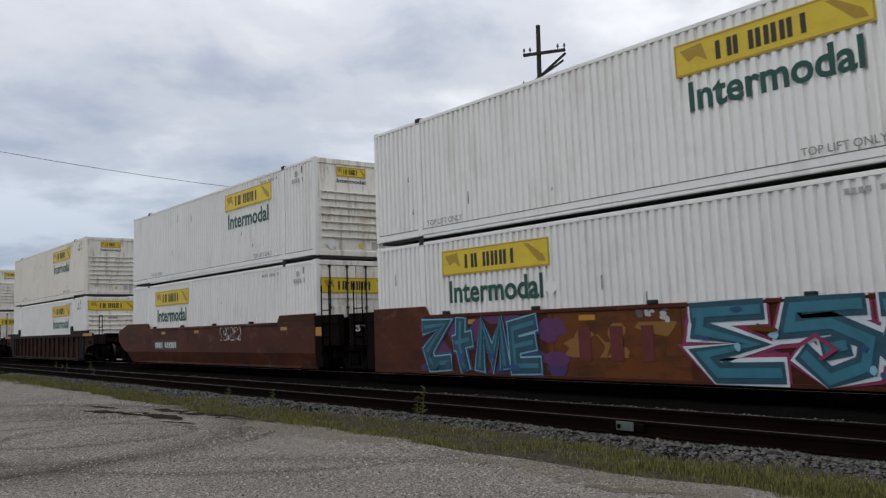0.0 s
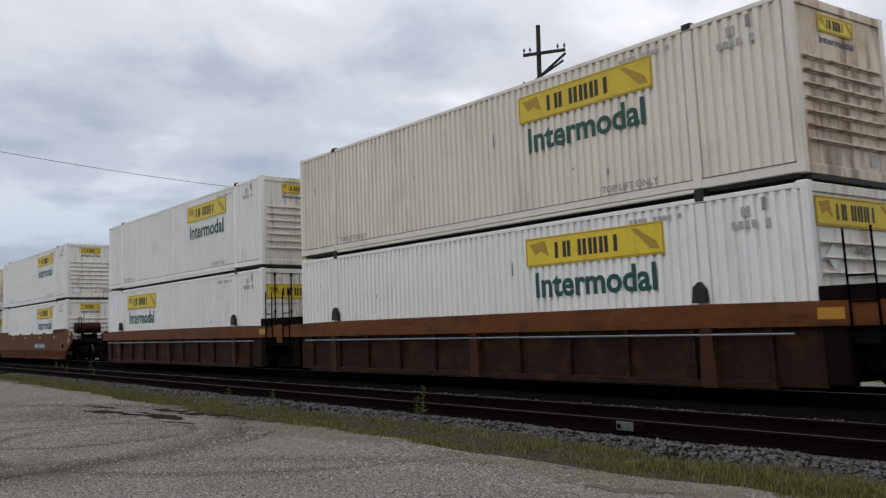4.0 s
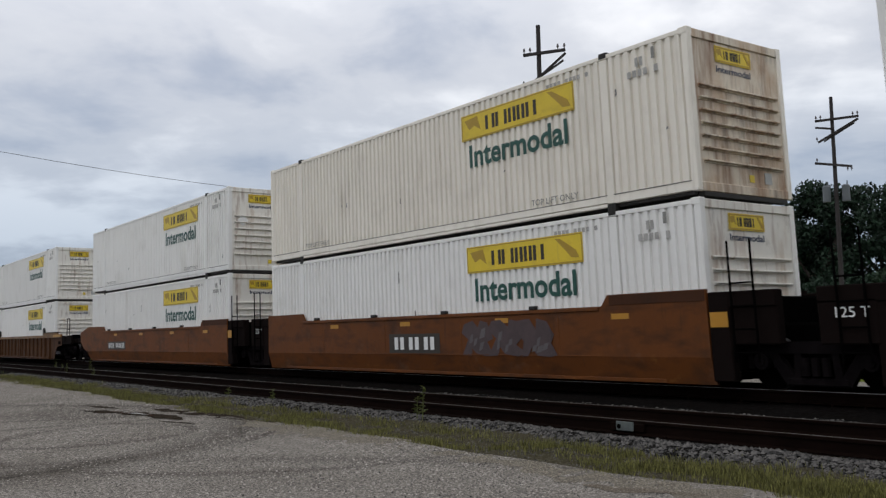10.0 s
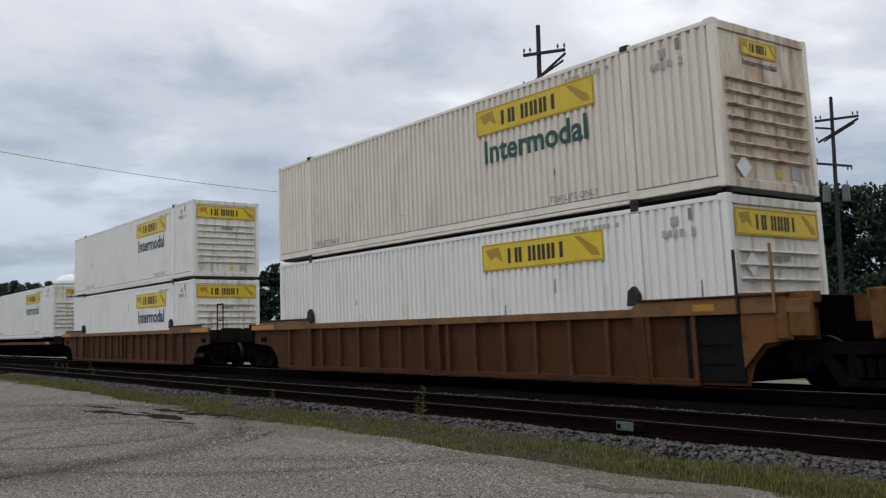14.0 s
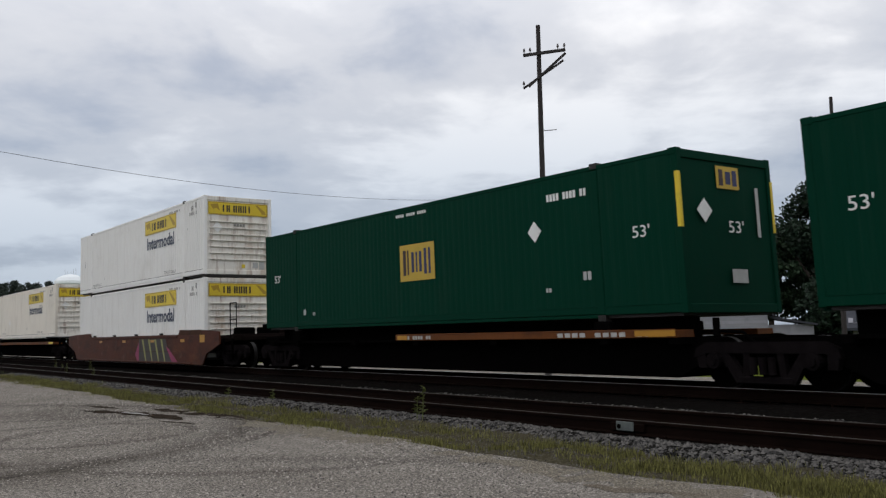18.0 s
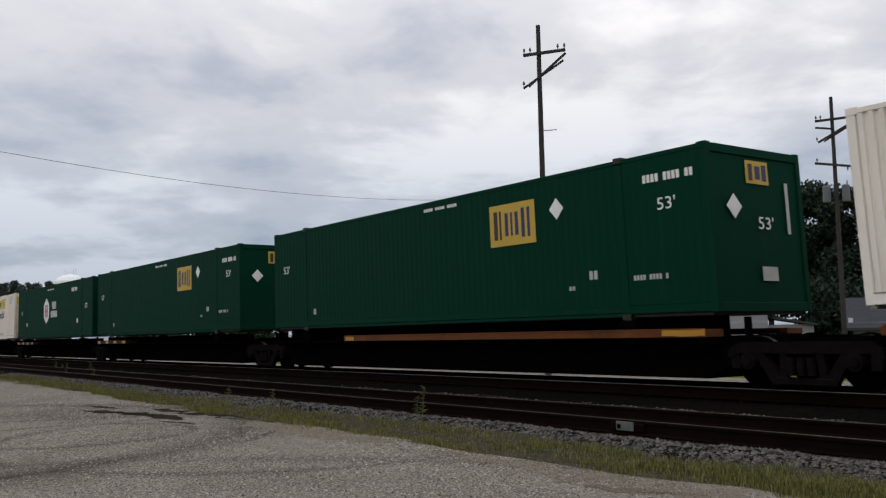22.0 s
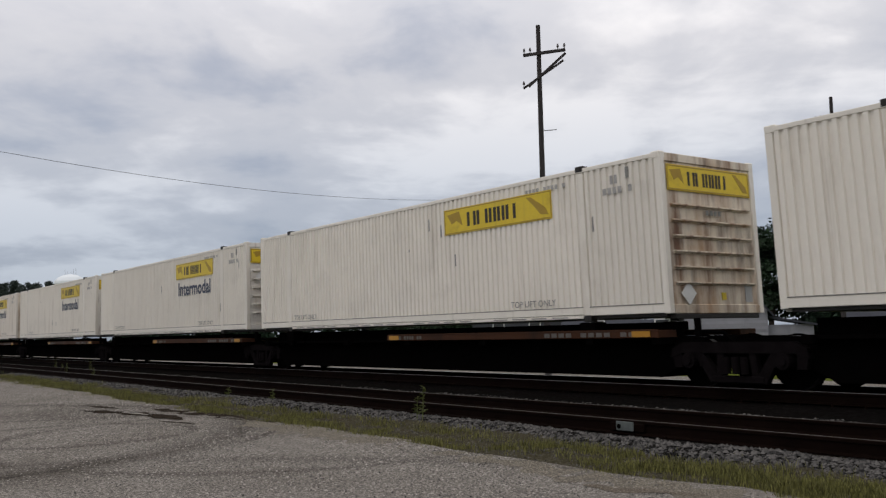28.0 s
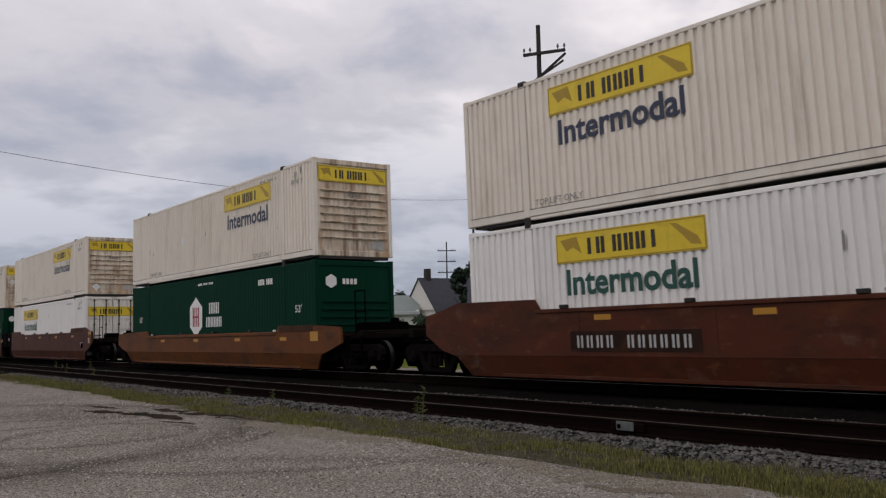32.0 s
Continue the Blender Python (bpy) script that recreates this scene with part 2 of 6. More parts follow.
M["c_purple"] = material("purple_spray", (0.085, 0.018, 0.085), 0.5, spread=0.3, scale=3)
M["c_violet"] = material("violet_spray", (0.035, 0.020, 0.095), 0.5, spread=0.3, scale=3)
M["old_gold"] = material("old_gold_paint", (0.20, 0.095, 0.015), 0.6, spread=0.25, scale=2)
M["c_pink"] = material("magenta_spray", (0.22, 0.020, 0.075), 0.5, spread=0.3, scale=3)
M["c_lime"] = material("lime_spray", (0.24, 0.23, 0.07), 0.5, spread=0.3, scale=3)
M["c_grey"] = material("grey_spray", (0.092, 0.082, 0.082), 0.6, spread=0.4, scale=3)
M["c_haze"] = material("faded_violet_spray", (0.056, 0.036, 0.037), 0.6, spread=0.4, scale=3)
M["red_print"] = material("red_print", (0.30, 0.02, 0.03), 0.5, spread=0.12)
M["rust_print"] = material("faded_rust_print", (0.095, 0.013, 0.008), 0.6, spread=0.3, scale=3)
M["gold"] = material("gold_panel", (0.46, 0.31, 0.03), 0.5, spread=0.1, scale=4)
M["blue_print"] = material("blue_print", (0.016, 0.020, 0.085), 0.5, spread=0.12)
M["maroon_print"] = material("maroon_print", (0.030, 0.012, 0.016), 0.5, spread=0.12)
M["pole_wood"] = material("weathered_pole_wood", (0.032, 0.027, 0.027), 0.9, spread=0.3, scale=2, bump=0.4)
M["wire"] = material("black_cable", (0.012, 0.012, 0.014), 0.6)
M["insulator"] = material("brown_insulator", (0.04, 0.03, 0.03), 0.3)
M["transformer"] = material("grey_transformer", (0.11, 0.12, 0.13), 0.5, spread=0.1)
M["siding"] = material("weathered_grey_siding", (0.25, 0.25, 0.275), 0.85, spread=0.2, scale=1.2, stain=(0.16, 0.16, 0.18), stain_amount=0.3, per_object=0.25)
M["shingle_dark"] = material("dark_shingles", (0.035, 0.038, 0.048), 0.9, spread=0.3, scale=3, bump=0.3)
M["shingle_green"] = material("grey_green_metal_roof", (0.17, 0.20, 0.19), 0.6, spread=0.12, scale=1)
M["wall_dark"] = material("dark_slate_wall", (0.050, 0.053, 0.062), 0.8, spread=0.2, scale=1)
M["wall_white"] = material("off_white_wall", (0.62, 0.61, 0.58), 0.8, spread=0.08, scale=1)
M["glass"] = material("dark_window_glass", (0.03, 0.035, 0.04), 0.1, spread=0.1, spec=0.8)
M["trim"] = material("white_trim", (0.6, 0.6, 0.6), 0.6, spread=0.1)
M["tank_white"] = material("pale_tank_paint", (0.78, 0.82, 0.84), 0.4, spread=0.05)
M["steel_grey"] = material("grey_steel", (0.22, 0.23, 0.25), 0.5, 0.3)
M["bark"] = material("bark", (0.06, 0.048, 0.038), 0.95, spread=0.3, scale=3, bump=0.5)


def leafy(name, color, spread=0.6):
    m = bpy.data.materials.new(name)
    m.use_nodes = True
    n, l = m.node_tree.nodes, m.node_tree.links
    p = n["Principled BSDF"]
    g = n.new("ShaderNodeNewGeometry")
    a = n.new("ShaderNodeMath")
    a.operation = "MULTIPLY_ADD"
    l.new(g.outputs["Random Per Island"], a.inputs[0])
    a.inputs[1].default_value, a.inputs[2].default_value = spread * 2, 1 - spread
    s = n.new("ShaderNodeVectorMath")
    s.operation = "SCALE"
    s.inputs[0].default_value = color
    l.new(a.outputs[0], s.inputs["Scale"])
    l.new(s.outputs[0], p.inputs["Base Color"])
    p.inputs["Roughness"].default_value = 0.7
    p.inputs["Specular IOR Level"].default_value = 0.25
    return m


M["leaf"] = leafy("dark_leaves", (0.018, 0.036, 0.016))
M["leaf_b"] = leafy("deep_leaves", (0.012, 0.027, 0.014))
# skyline leaves: some of the distance's haze is put into their paler colour
M["leaf_hazed"] = leafy("hazed_far_leaves", (0.045, 0.060, 0.052), 0.4)
M["blade"] = leafy("grass_blades", (0.118, 0.114, 0.032), 0.7)
M["weed"] = leafy("weed_leaves", (0.10, 0.115, 0.03), 0.4)
M["stone"] = leafy("ballast_stones", (0.060, 0.056, 0.052), 1.0)
M["pale_stone"] = leafy("dusty_stones", (0.095, 0.09, 0.085), 1.0)
M["pebble"] = leafy("lot_pebbles", (0.20, 0.184, 0.163), 1.0)


def earth(name, stops, scale, patch=None, bump=0.6, rough=0.95, ramp=(0.32, 0.70)):
    """Ground that is mottled through a colour ramp, with patches of a second tone."""
    m = bpy.data.materials.new(name)
    m.use_nodes = True
    n, l = m.node_tree.nodes, m.node_tree.links
    p = n["Principled BSDF"]
    p.inputs["Roughness"].default_value = rough
    p.inputs["Specular IOR Level"].default_value = 0.0
    tc = n.new("ShaderNodeTexCoord")

    def nz(sc, detail, rough2=0.65):
        t = n.new("ShaderNodeTexNoise")
        t.inputs["Scale"].default_value = sc
        t.inputs["Detail"].default_value = detail
        t.inputs["Roughness"].default_value = rough2
        l.new(tc.outputs["Object"], t.inputs["Vector"])
        return t.outputs["Fac"]

    r = n.new("ShaderNodeValToRGB")
    r.color_ramp.elements[0].position, r.color_ramp.elements[0].color = ramp[0], (*stops[0], 1)
    r.color_ramp.elements[1].position, r.color_ramp.elements[1].color = ramp[1], (*stops[2], 1)
    r.color_ramp.elements.new((ramp[0] + ramp[1]) / 2).color = (*stops[1], 1)
    l.new(nz(scale, 6, 0.8), r.inputs[0])
    out = r.outputs[0]
    if patch:
        k = n.new("ShaderNodeMath")
        k.operation, k.use_clamp = "MULTIPLY_ADD", True
        l.new(nz(0.35, 5), k.inputs[0])
        k.inputs[1].default_value, k.inputs[2].default_value = 5.0, -2.55
        k2 = n.new("ShaderNodeMath")
        k2.operation = "MULTIPLY"
        k2.inputs[1].default_value = 0.75
        l.new(k.outputs[0], k2.inputs[0])
        mx = n.new("ShaderNodeMix")
        mx.data_type, mx.blend_type = "RGBA", "MULTIPLY"
        l.new(k2.outputs[0], mx.inputs["Factor"])
        l.new(out, mx.inputs["A"])
        mx.inputs["B"].default_value = (*patch, 1)
        out = mx.outputs["Result"]
    l.new(out, p.inputs["Base Color"])
    b = n.new("ShaderNodeBump")
    b.inputs["Strength"].default_value, b.inputs["Distance"].default_value = bump, 0.02
    l.new(nz(scale * 0.8, 6, 0.75), b.inputs["Height"])
    l.new(b.outputs[0], p.inputs["Normal"])
    return m


M["lot"] = earth("crushed_gravel", ((0.070, 0.063, 0.056), (0.180, 0.165, 0.146), (0.41, 0.375, 0.335)), 34, (0.62, 0.60, 0.58), ramp=(0.395, 0.615))
M["field"] = earth("rough_grass", ((0.035, 0.048, 0.010), (0.080, 0.098, 0.018), (0.13, 0.14, 0.035)), 6, (0.8, 0.75, 0.7))
# near-black bed: the shade between its loose stones is put into the colour
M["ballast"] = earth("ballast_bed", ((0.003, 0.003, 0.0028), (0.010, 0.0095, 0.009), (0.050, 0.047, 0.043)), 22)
M["verge"] = earth("verge_soil", ((0.018, 0.016, 0.010), (0.055, 0.049, 0.031), (0.13, 0.118, 0.088)), 26)


def pressed(m, arcs):
    """Wheel marks worn into the lot: soft darker bands along circles, broken up by noise."""
    n, l = m.node_tree.nodes, m.node_tree.links
    p = n["Principled BSDF"]
    base = p.inputs["Base Color"].links[0].from_socket
    tc = n.new("ShaderNodeTexCoord")
    brk = n.new("ShaderNodeTexNoise")
    brk.inputs["Scale"].default_value, brk.inputs["Detail"].default_value = 1.1, 4
    l.new(tc.outputs["Object"], brk.inputs["Vector"])

    def mth(op, a, b):
        t = n.new("ShaderNodeMath")
        t.operation = op
        for i, v in enumerate((a, b)):
            if isinstance(v, (int, float)):
                t.inputs[i].default_value = v
            else:
                l.new(v, t.inputs[i])
        return t.outputs[0]
    total = None
    for (cx, cy), r, w, deep in arcs:
        d = n.new("ShaderNodeVectorMath")
        d.operation = "DISTANCE"
        l.new(tc.outputs["Object"], d.inputs[0])
        d.inputs[1].default_value = (cx, cy, -0.375)
        off = mth("ABSOLUTE", mth("SUBTRACT", d.outputs["Value"], r), 0)
        band = mth("MULTIPLY", mth("MAXIMUM", mth("SUBTRACT", 1.0, mth("DIVIDE", off, w)), 0.0), deep)
        total = band if total is None else mth("MAXIMUM", total, band)
    f = mth("MULTIPLY", total, mth("MINIMUM", mth("MULTIPLY", brk.outputs["Fac"], 1.7), 1.0))
    mx = n.new("ShaderNodeMix")
    mx.data_type, mx.blend_type = "RGBA", "MULTIPLY"
    l.new(f, mx.inputs["Factor"])
    l.new(base, mx.inputs["A"])
    mx.inputs["B"].default_value = (0.36, 0.35, 0.34, 1)
    l.new(mx.outputs["Result"], p.inputs["Base Color"])


pressed(M["lot"], [((-14.75, 3.75), 1.75, 0.22, 0.75), ((-14.71, 3.36), 3.30, 0.24, 0.8), ((-12.61, 6.05), 3.92, 0.25, 0.6), ((-17.16, 0.2), 6.75, 0.75, 0.95), ((-18.96, 5.33), 1.0, 1.6, 0.55), ((-4.01, -0.97), 8.3, 0.5, 0.5)])
# main-track bed: the train's shade on the ballast is put into its colour
M["shaded_ballast"] = earth("shaded_ballast", ((0.002, 0.0018, 0.0018), (0.006, 0.0054, 0.005), (0.016, 0.0145, 0.0135)), 15)
M["mud"] = earth("damp_mud", ((0.010, 0.008, 0.006), (0.028, 0.022, 0.017), (0.085, 0.068, 0.053)), 14, rough=0.95)


# ---- mesh tools ----
class Shape:
    """Gathers vertices and faces for one mesh."""

    def __init__(self):
        self.v, self.f = [], []

    def quad(self, *pts):
        i = len(self.v)
        self.v += [tuple(p) for p in pts]
        self.f.append(tuple(range(i, i + len(pts))))
        return self

    def box(self, x0, x1, y0, y1, z0, z1, b=0.0):
        i = len(self.v)
        if not b:
            self.v += [(x, y, z) for z in (z0, z1) for y in (y0, y1) for x in (x0, x1)]
            self.f += [tuple(i + k for k in q) for q in ((0, 2, 3, 1), (4, 5, 7, 6), (0, 1, 5, 4), (2, 6, 7, 3), (0, 4, 6, 2), (1, 3, 7, 5))]
            return self
        b = min(b, (x1 - x0) * 0.45, (y1 - y0) * 0.45, (z1 - z0) * 0.45)
        at, lo, hi = {}, (x0, y0, z0), (x1, y1, z1)
        for cx in (0, 1):
            for cy in (0, 1):
                for cz in (0, 1):
                    for ax in (0, 1, 2):
                        p = []
                        for k, c in enumerate((cx, cy, cz)):
                            e = (hi if c else lo)[k]
                            p.append(e if k == ax else e + (-b if c else b))
                        at[cx, cy, cz, ax] = len(self.v)
                        self.v.append(tuple(p))
        for ax in (0, 1, 2):
            o1, o2 = [(1, 2), (0, 2), (0, 1)][ax]
            for s in (0, 1):
                loop = []
                for u, w in ((0, 0), (1, 0), (1, 1), (0, 1)):
                    c = [0, 0, 0]
                    c[ax], c[o1], c[o2] = s, u, w
                    loop.append(at[(*c, ax)])
                self.f.append(tuple(loop if (s == 1) != (ax == 1) else reversed(loop)))
        for ax in (0, 1, 2):
            o1, o2 = [(1, 2), (0, 2), (0, 1)][ax]
            for s1 in (0, 1):
                for s2 in (0, 1):
                    c0, c1 = [0, 0, 0], [0, 0, 0]
                    c0[ax], c1[ax] = 0, 1
                    for c in (c0, c1):
                        c[o1], c[o2] = s1, s2
                    self.f.append((at[(*c0, o1)], at[(*c1, o1)], at[(*c1, o2)], at[(*c0, o2)]))
        for cx in (0, 1):
            for cy in (0, 1):
                for cz in (0, 1):
                    self.f.append(tuple(at[cx, cy, cz, ax] for ax in (0, 1, 2)))
        return self

    def plate(self, pts, y0, y1):
        """A plate whose outline pts is given as (x, z), between the depths y0 and y1."""
        i, n = len(self.v), len(pts)
        self.v += [(x, y0, z) for x, z in pts] + [(x, y1, z) for x, z in pts]
        self.f.append(tuple(range(i, i + n)))
        self.f.append(tuple(range(i + 2 * n - 1, i + n - 1, -1)))
        self.f += [(i + k, i + n + k, i + n + (k + 1) % n, i + (k + 1) % n) for k in range(n)]
        return self

    def along(self, pts, x0, x1):
        """A bar along x whose section pts is given as (y, z)."""
        i, n = len(self.v), len(pts)
        self.v += [(x0, y, z) for y, z in pts] + [(x1, y, z) for y, z in pts]
        self.f.append(tuple(range(i, i + n)))
        self.f.append(tuple(range(i + 2 * n - 1, i + n - 1, -1)))
        self.f += [(i + k, i + n + k, i + n + (k + 1) % n, i + (k + 1) % n) for k in range(n)]
        return self

    def tube(self, a, b, r0, r1=None, n=10):
        r1 = r0 if r1 is None else r1
        a, b = Vector(a), Vector(b)
        d = (b - a).normalized()
        u = d.orthogonal().normalized()
        w = d.cross(u)
        i = len(self.v)
        for c, r in ((a, r0), (b, r1)):
            for k in range(n):
                t = 2 * math.pi * k / n
                self.v.append(tuple(c + u * (r * math.cos(t)) + w * (r * math.sin(t))))
        self.f += [(i + k, i + (k + 1) % n, i + n + (k + 1) % n, i + n + k) for k in range(n)]
        self.f += [tuple(range(i + n - 1, i - 1, -1)), tuple(range(i + n, i + 2 * n))]
        return self

    def mesh(self, name, mat):
        me = bpy.data.meshes.new(name)
        me.from_pydata(self.v, [], self.f)
        me.materials.append(M[mat] if isinstance(mat, str) else mat)
        bm = bmesh.new()
        bm.from_mesh(me)
        if len(bm.faces) < 3000:
            bmesh.ops.recalc_face_normals(bm, faces=bm.faces)
            bm.to_mesh(me)
        bm.free()
        me.update()
        return me


KEEP = {}


def kept(key, make):
    """One mesh for all alike pieces."""
    if key not in KEEP:
        KEEP[key] = make()
    return KEEP[key]


def part(name, mesh, parent, label="", at=None):
    ob = new(name, mesh)
    ob.parent = parent
    if at is not None:
        ob.matrix_basis = at
    if label:
        tagged(ob, label)
    return ob


def thing(name, label, category, group="", kind="", at=None):
    ob = new(name)
    ob.empty_display_size = 0.2
    if at is not None:
        ob.matrix_basis = at
    return tagged(ob, label, category, group, kind)


def lettering(words, width, height, mat):
    """Letters as a thin mesh in the x-z plane, from (0, 0) to (width, height), facing -y."""
    def make():
        cu = bpy.data.curves.new("lettering", "FONT")
        cu.body = words
        cu.offset = 0.026 if words == "Intermodal" else 0.004
        cu.resolution_u = 3
        cu.fill_mode = "FRONT"
        tmp = bpy.data.objects.new("lettering", cu)
        scene.collection.objects.link(tmp)
        me = bpy.data.meshes.new_from_object(tmp.evaluated_get(bpy.context.evaluated_depsgraph_get()))
        bpy.data.objects.remove(tmp)
        co = np.array([v.co for v in me.vertices])
        lo, hi = co.min(0), co.max(0)
        for v in me.vertices:
            v.co = ((v.co.x - lo[0]) / (hi[0] - lo[0]) * width, 0, (v.co.y - lo[1]) / (hi[1] - lo[1]) * height)
        me.materials.clear()
        me.materials.append(M[mat])
        return me
    return kept(("text", words, width, height, mat), make)


# ---- the train: where each platform's load begins, in metres behind the first ----
LEN, WID, TALL = 16.154, 2.591, 2.896
NEAR = 12.30           # near side of the loads
RAIL = 0.03             # top of the train's rails
START = [-19.76, -39.16, -62.74, -86.15, -105.69, -124.51, -148.11, -167.53, -186.84, -210.42, -229.87, -249.28, -272.56, -291.87,
         -311.64, -334.90, -355.57, -376.20, -394.72, -415.91, -436.91, -457.47, -476.10, -494.85, -511.90, -529.36, -546.67, -564.64,
         -582.64, -600.90, -618.14, -635.22, -652.57, -673.74, -697.00, -720.44, -739.90]
# seconds and metres that the train has gone
RUN = [(0, 0.0), (1, 20.61), (2, 40.93), (3, 61.10), (3.5, 71.57), (5.5, 111.84), (6, 122.06), (7, 142.52), (8, 162.89), (9, 183.59),
       (10, 204.04), (11, 224.54), (12, 245.15), (13, 265.58), (14, 286.35), (14.5, 296.88), (16.5, 337.67), (17, 347.82), (18, 368.47),
       (19, 389.36), (20, 409.20), (21, 429.78), (22, 450.46), (23, 471.25), (24, 492.10), (25, 513.00), (25.5, 523.07), (27.5, 563.98),
       (28, 574.28), (29, 594.91), (30, 615.89), (31, 636.86), (32, 657.78)]
Z_UP, Z_LOW, Z_FLAT = 3.185, 0.262, 1.176
MOVING = []             # (thing, x at the start, y, z)


# ---- containers: x runs from the rear to the front end, y from the near to the far side ----
POST_A, POST_B = 1.98, LEN - 1.98


BAYS = ((0.13, POST_A - 0.09), (POST_A + 0.09, POST_B - 0.09), (POST_B + 0.09, LEN - 0.13))


def corrugated(bay, pitch, depth, mat):
    """One bay of a side wall: a folded sheet that runs in behind the top and bottom rails."""
    def make():
        s = Shape()
        a, b = BAYS[bay]
        n = max(2, round((b - a) / pitch))
        p = (b - a) / n
        line = [(a, depth)]
        for k in range(n):
            x = a + k * p
            line += [(x + p * 0.17, depth), (x + p * 0.27, 0.0), (x + p * 0.73, 0.0), (x + p * 0.83, depth)]
        line.append((b, depth))
        for x, y in line:
            s.v += [(x, y, 0.20), (x, y, TALL - 0.06)]
        for k in range(len(line) - 1):
            s.f.append((2 * k, 2 * k + 2, 2 * k + 3, 2 * k + 1))
        me = bpy.data.meshes.new("side_panel")
        me.from_pydata(s.v, [], s.f)
        me.materials.append(M[mat])
        return me
    return kept(("side", bay, pitch, depth, mat), make)


def side_walls(root, tone, pitch, depth, side):
    for far in (False, True):
        for bay, (a, b) in enumerate(BAYS):
            if side == "plate":
                n = max(1, round((b - a) / 1.22))
                p = (b - a) / n
                for k in range(n):
                    me = kept(("plated", tone, round(p, 3)), lambda: Shape().box(0.006, p - 0.006, 0.012, 0.04, 0.2, TALL - 0.16).mesh("side_panel", tone))
                    x = a + k * p
                    part("side_panel", me, root, at=pose(LEN - x, WID, 0, 0, 0, 180) if far else pose(x, 0, 0))
                part("seam_backing", kept(("backing", tone, bay), lambda: Shape().box(a, b, 0.03, 0.06, 0.2, TALL - 0.06).mesh("seam_backing", "gap" if far else "plate")), root, at=pose(0, WID - 0.1, 0) if far else None)
            else:
                part("side_panel", corrugated(bay, pitch, depth, tone), root, at=pose(LEN, WID, 0, 0, 0, 180) if far else None)


def frame_mesh(mat):
    """Corner posts, lifting posts, top and bottom rails: one welded frame."""
    def make():
        s = Shape()
        for x0, x1 in ((0.0, 0.14), (LEN - 0.14, LEN)):
            for y0, y1 in ((-0.004, 0.12), (WID - 0.12, WID + 0.004)):
                s.box(x0, x1, y0, y1, 0.10, TALL, 0.012)
        for xc in (POST_A, POST_B):
            for y0, y1 in ((-0.012, 0.10), (WID - 0.10, WID + 0.012)):
                s.box(xc - 0.095, xc + 0.095, y0, y1, 0.12, TALL - 0.1, 0.01)
        for y0, y1 in ((-0.006, 0.09), (WID - 0.09, WID + 0.006)):
            s.box(0.1, LEN - 0.1, y0, y1, TALL - 0.085, TALL - 0.005, 0.008)
            s.box(POST_A + 0.09, POST_B - 0.09, y0 - 0.004, y1, 0.135, 0.268, 0.008)
            s.box(POST_A + 0.09, POST_B - 0.09, y0 + 0.004, y1, 0.062, 0.128, 0.008)
            s.box(0.12, POST_A - 0.09, y0, y1, 0.115, 0.268, 0.008)
            s.box(POST_B + 0.09, LEN - 0.12, y0, y1, 0.115, 0.268, 0.008)
        return s.mesh("container_frame", mat)
    return kept(("frame", mat), make)


def roof_mesh(mat):
    def make():
        s = Shape()
        s.box(0.02, LEN - 0.02, 0.03, WID - 0.03, TALL - 0.03, TALL - 0.012)
        for k in range(60):
            x = 0.25 + k * (LEN - 0.5) / 59
            s.box(x - 0.05, x + 0.05, 0.1, WID - 0.1, TALL - 0.013, TALL + 0.004)
        return s.mesh("roof", mat)
    return kept(("roof", mat), make)


def floor_mesh():
    def make():
        s = Shape().box(0.15, LEN - 0.15, 0.08, WID - 0.08, 0.06, 0.16)
        return s.mesh("floor", "gap")
    return kept(("floor",), make)


def casting_mesh():
    return kept(("casting",), lambda: Shape().box(-0.10, 0.10, -0.012, 0.16, 0, 0.115, 0.012).box(-0.035, 0.035, -0.02, 0.0, 0.03, 0.085).mesh("casting", "casting"))


def nose_wall(mat, wide, sill):
    """The closed end at x = 0 facing +x: a panel with pressed ribs and a deep bottom sill."""
    def make():
        s = Shape()
        s.box(-0.06, -0.035, 0.11, WID - 0.11, 0.24, TALL - 0.11)
        s.box(-0.1, -0.004, 0.11, WID - 0.11, TALL - 0.15, TALL, 0.01)
        s.box(-0.1, -0.004, 0.11, WID - 0.11, 0.10, 0.26, 0.01)
        return s.mesh("end_wall", mat)
    return kept(("nose", mat, wide, sill), make)


def door_leaf(mat):
    """One door leaf, 1.16 m wide, facing +x."""
    def make():
        s = Shape()
        s.box(-0.07, -0.03, 0.0, 1.16, 0.0, 2.56, 0.006)
        for k in range(5):
            z = 0.12 + k * 0.5
            s.box(-0.031, -0.008, 0.05, 1.11, z, z + 0.30, 0.008)
        return s.mesh("door", mat)
    return kept(("leaf", mat), make)


def lock_rod(mat):
    def make():
        s = Shape().tube((0.02, 0, 0.08), (0.02, 0, 2.72), 0.022, n=8)
        for z in (0.12, 0.75, 1.5, 2.2, 2.66):
            s.box(-0.01, 0.04, -0.04, 0.04, z - 0.03, z + 0.03)
        s.box(0.02, 0.05, -0.02, 0.32, 0.95, 1.0)
        return s.mesh("lock_rod", mat)
    return kept(("rod", mat), make)


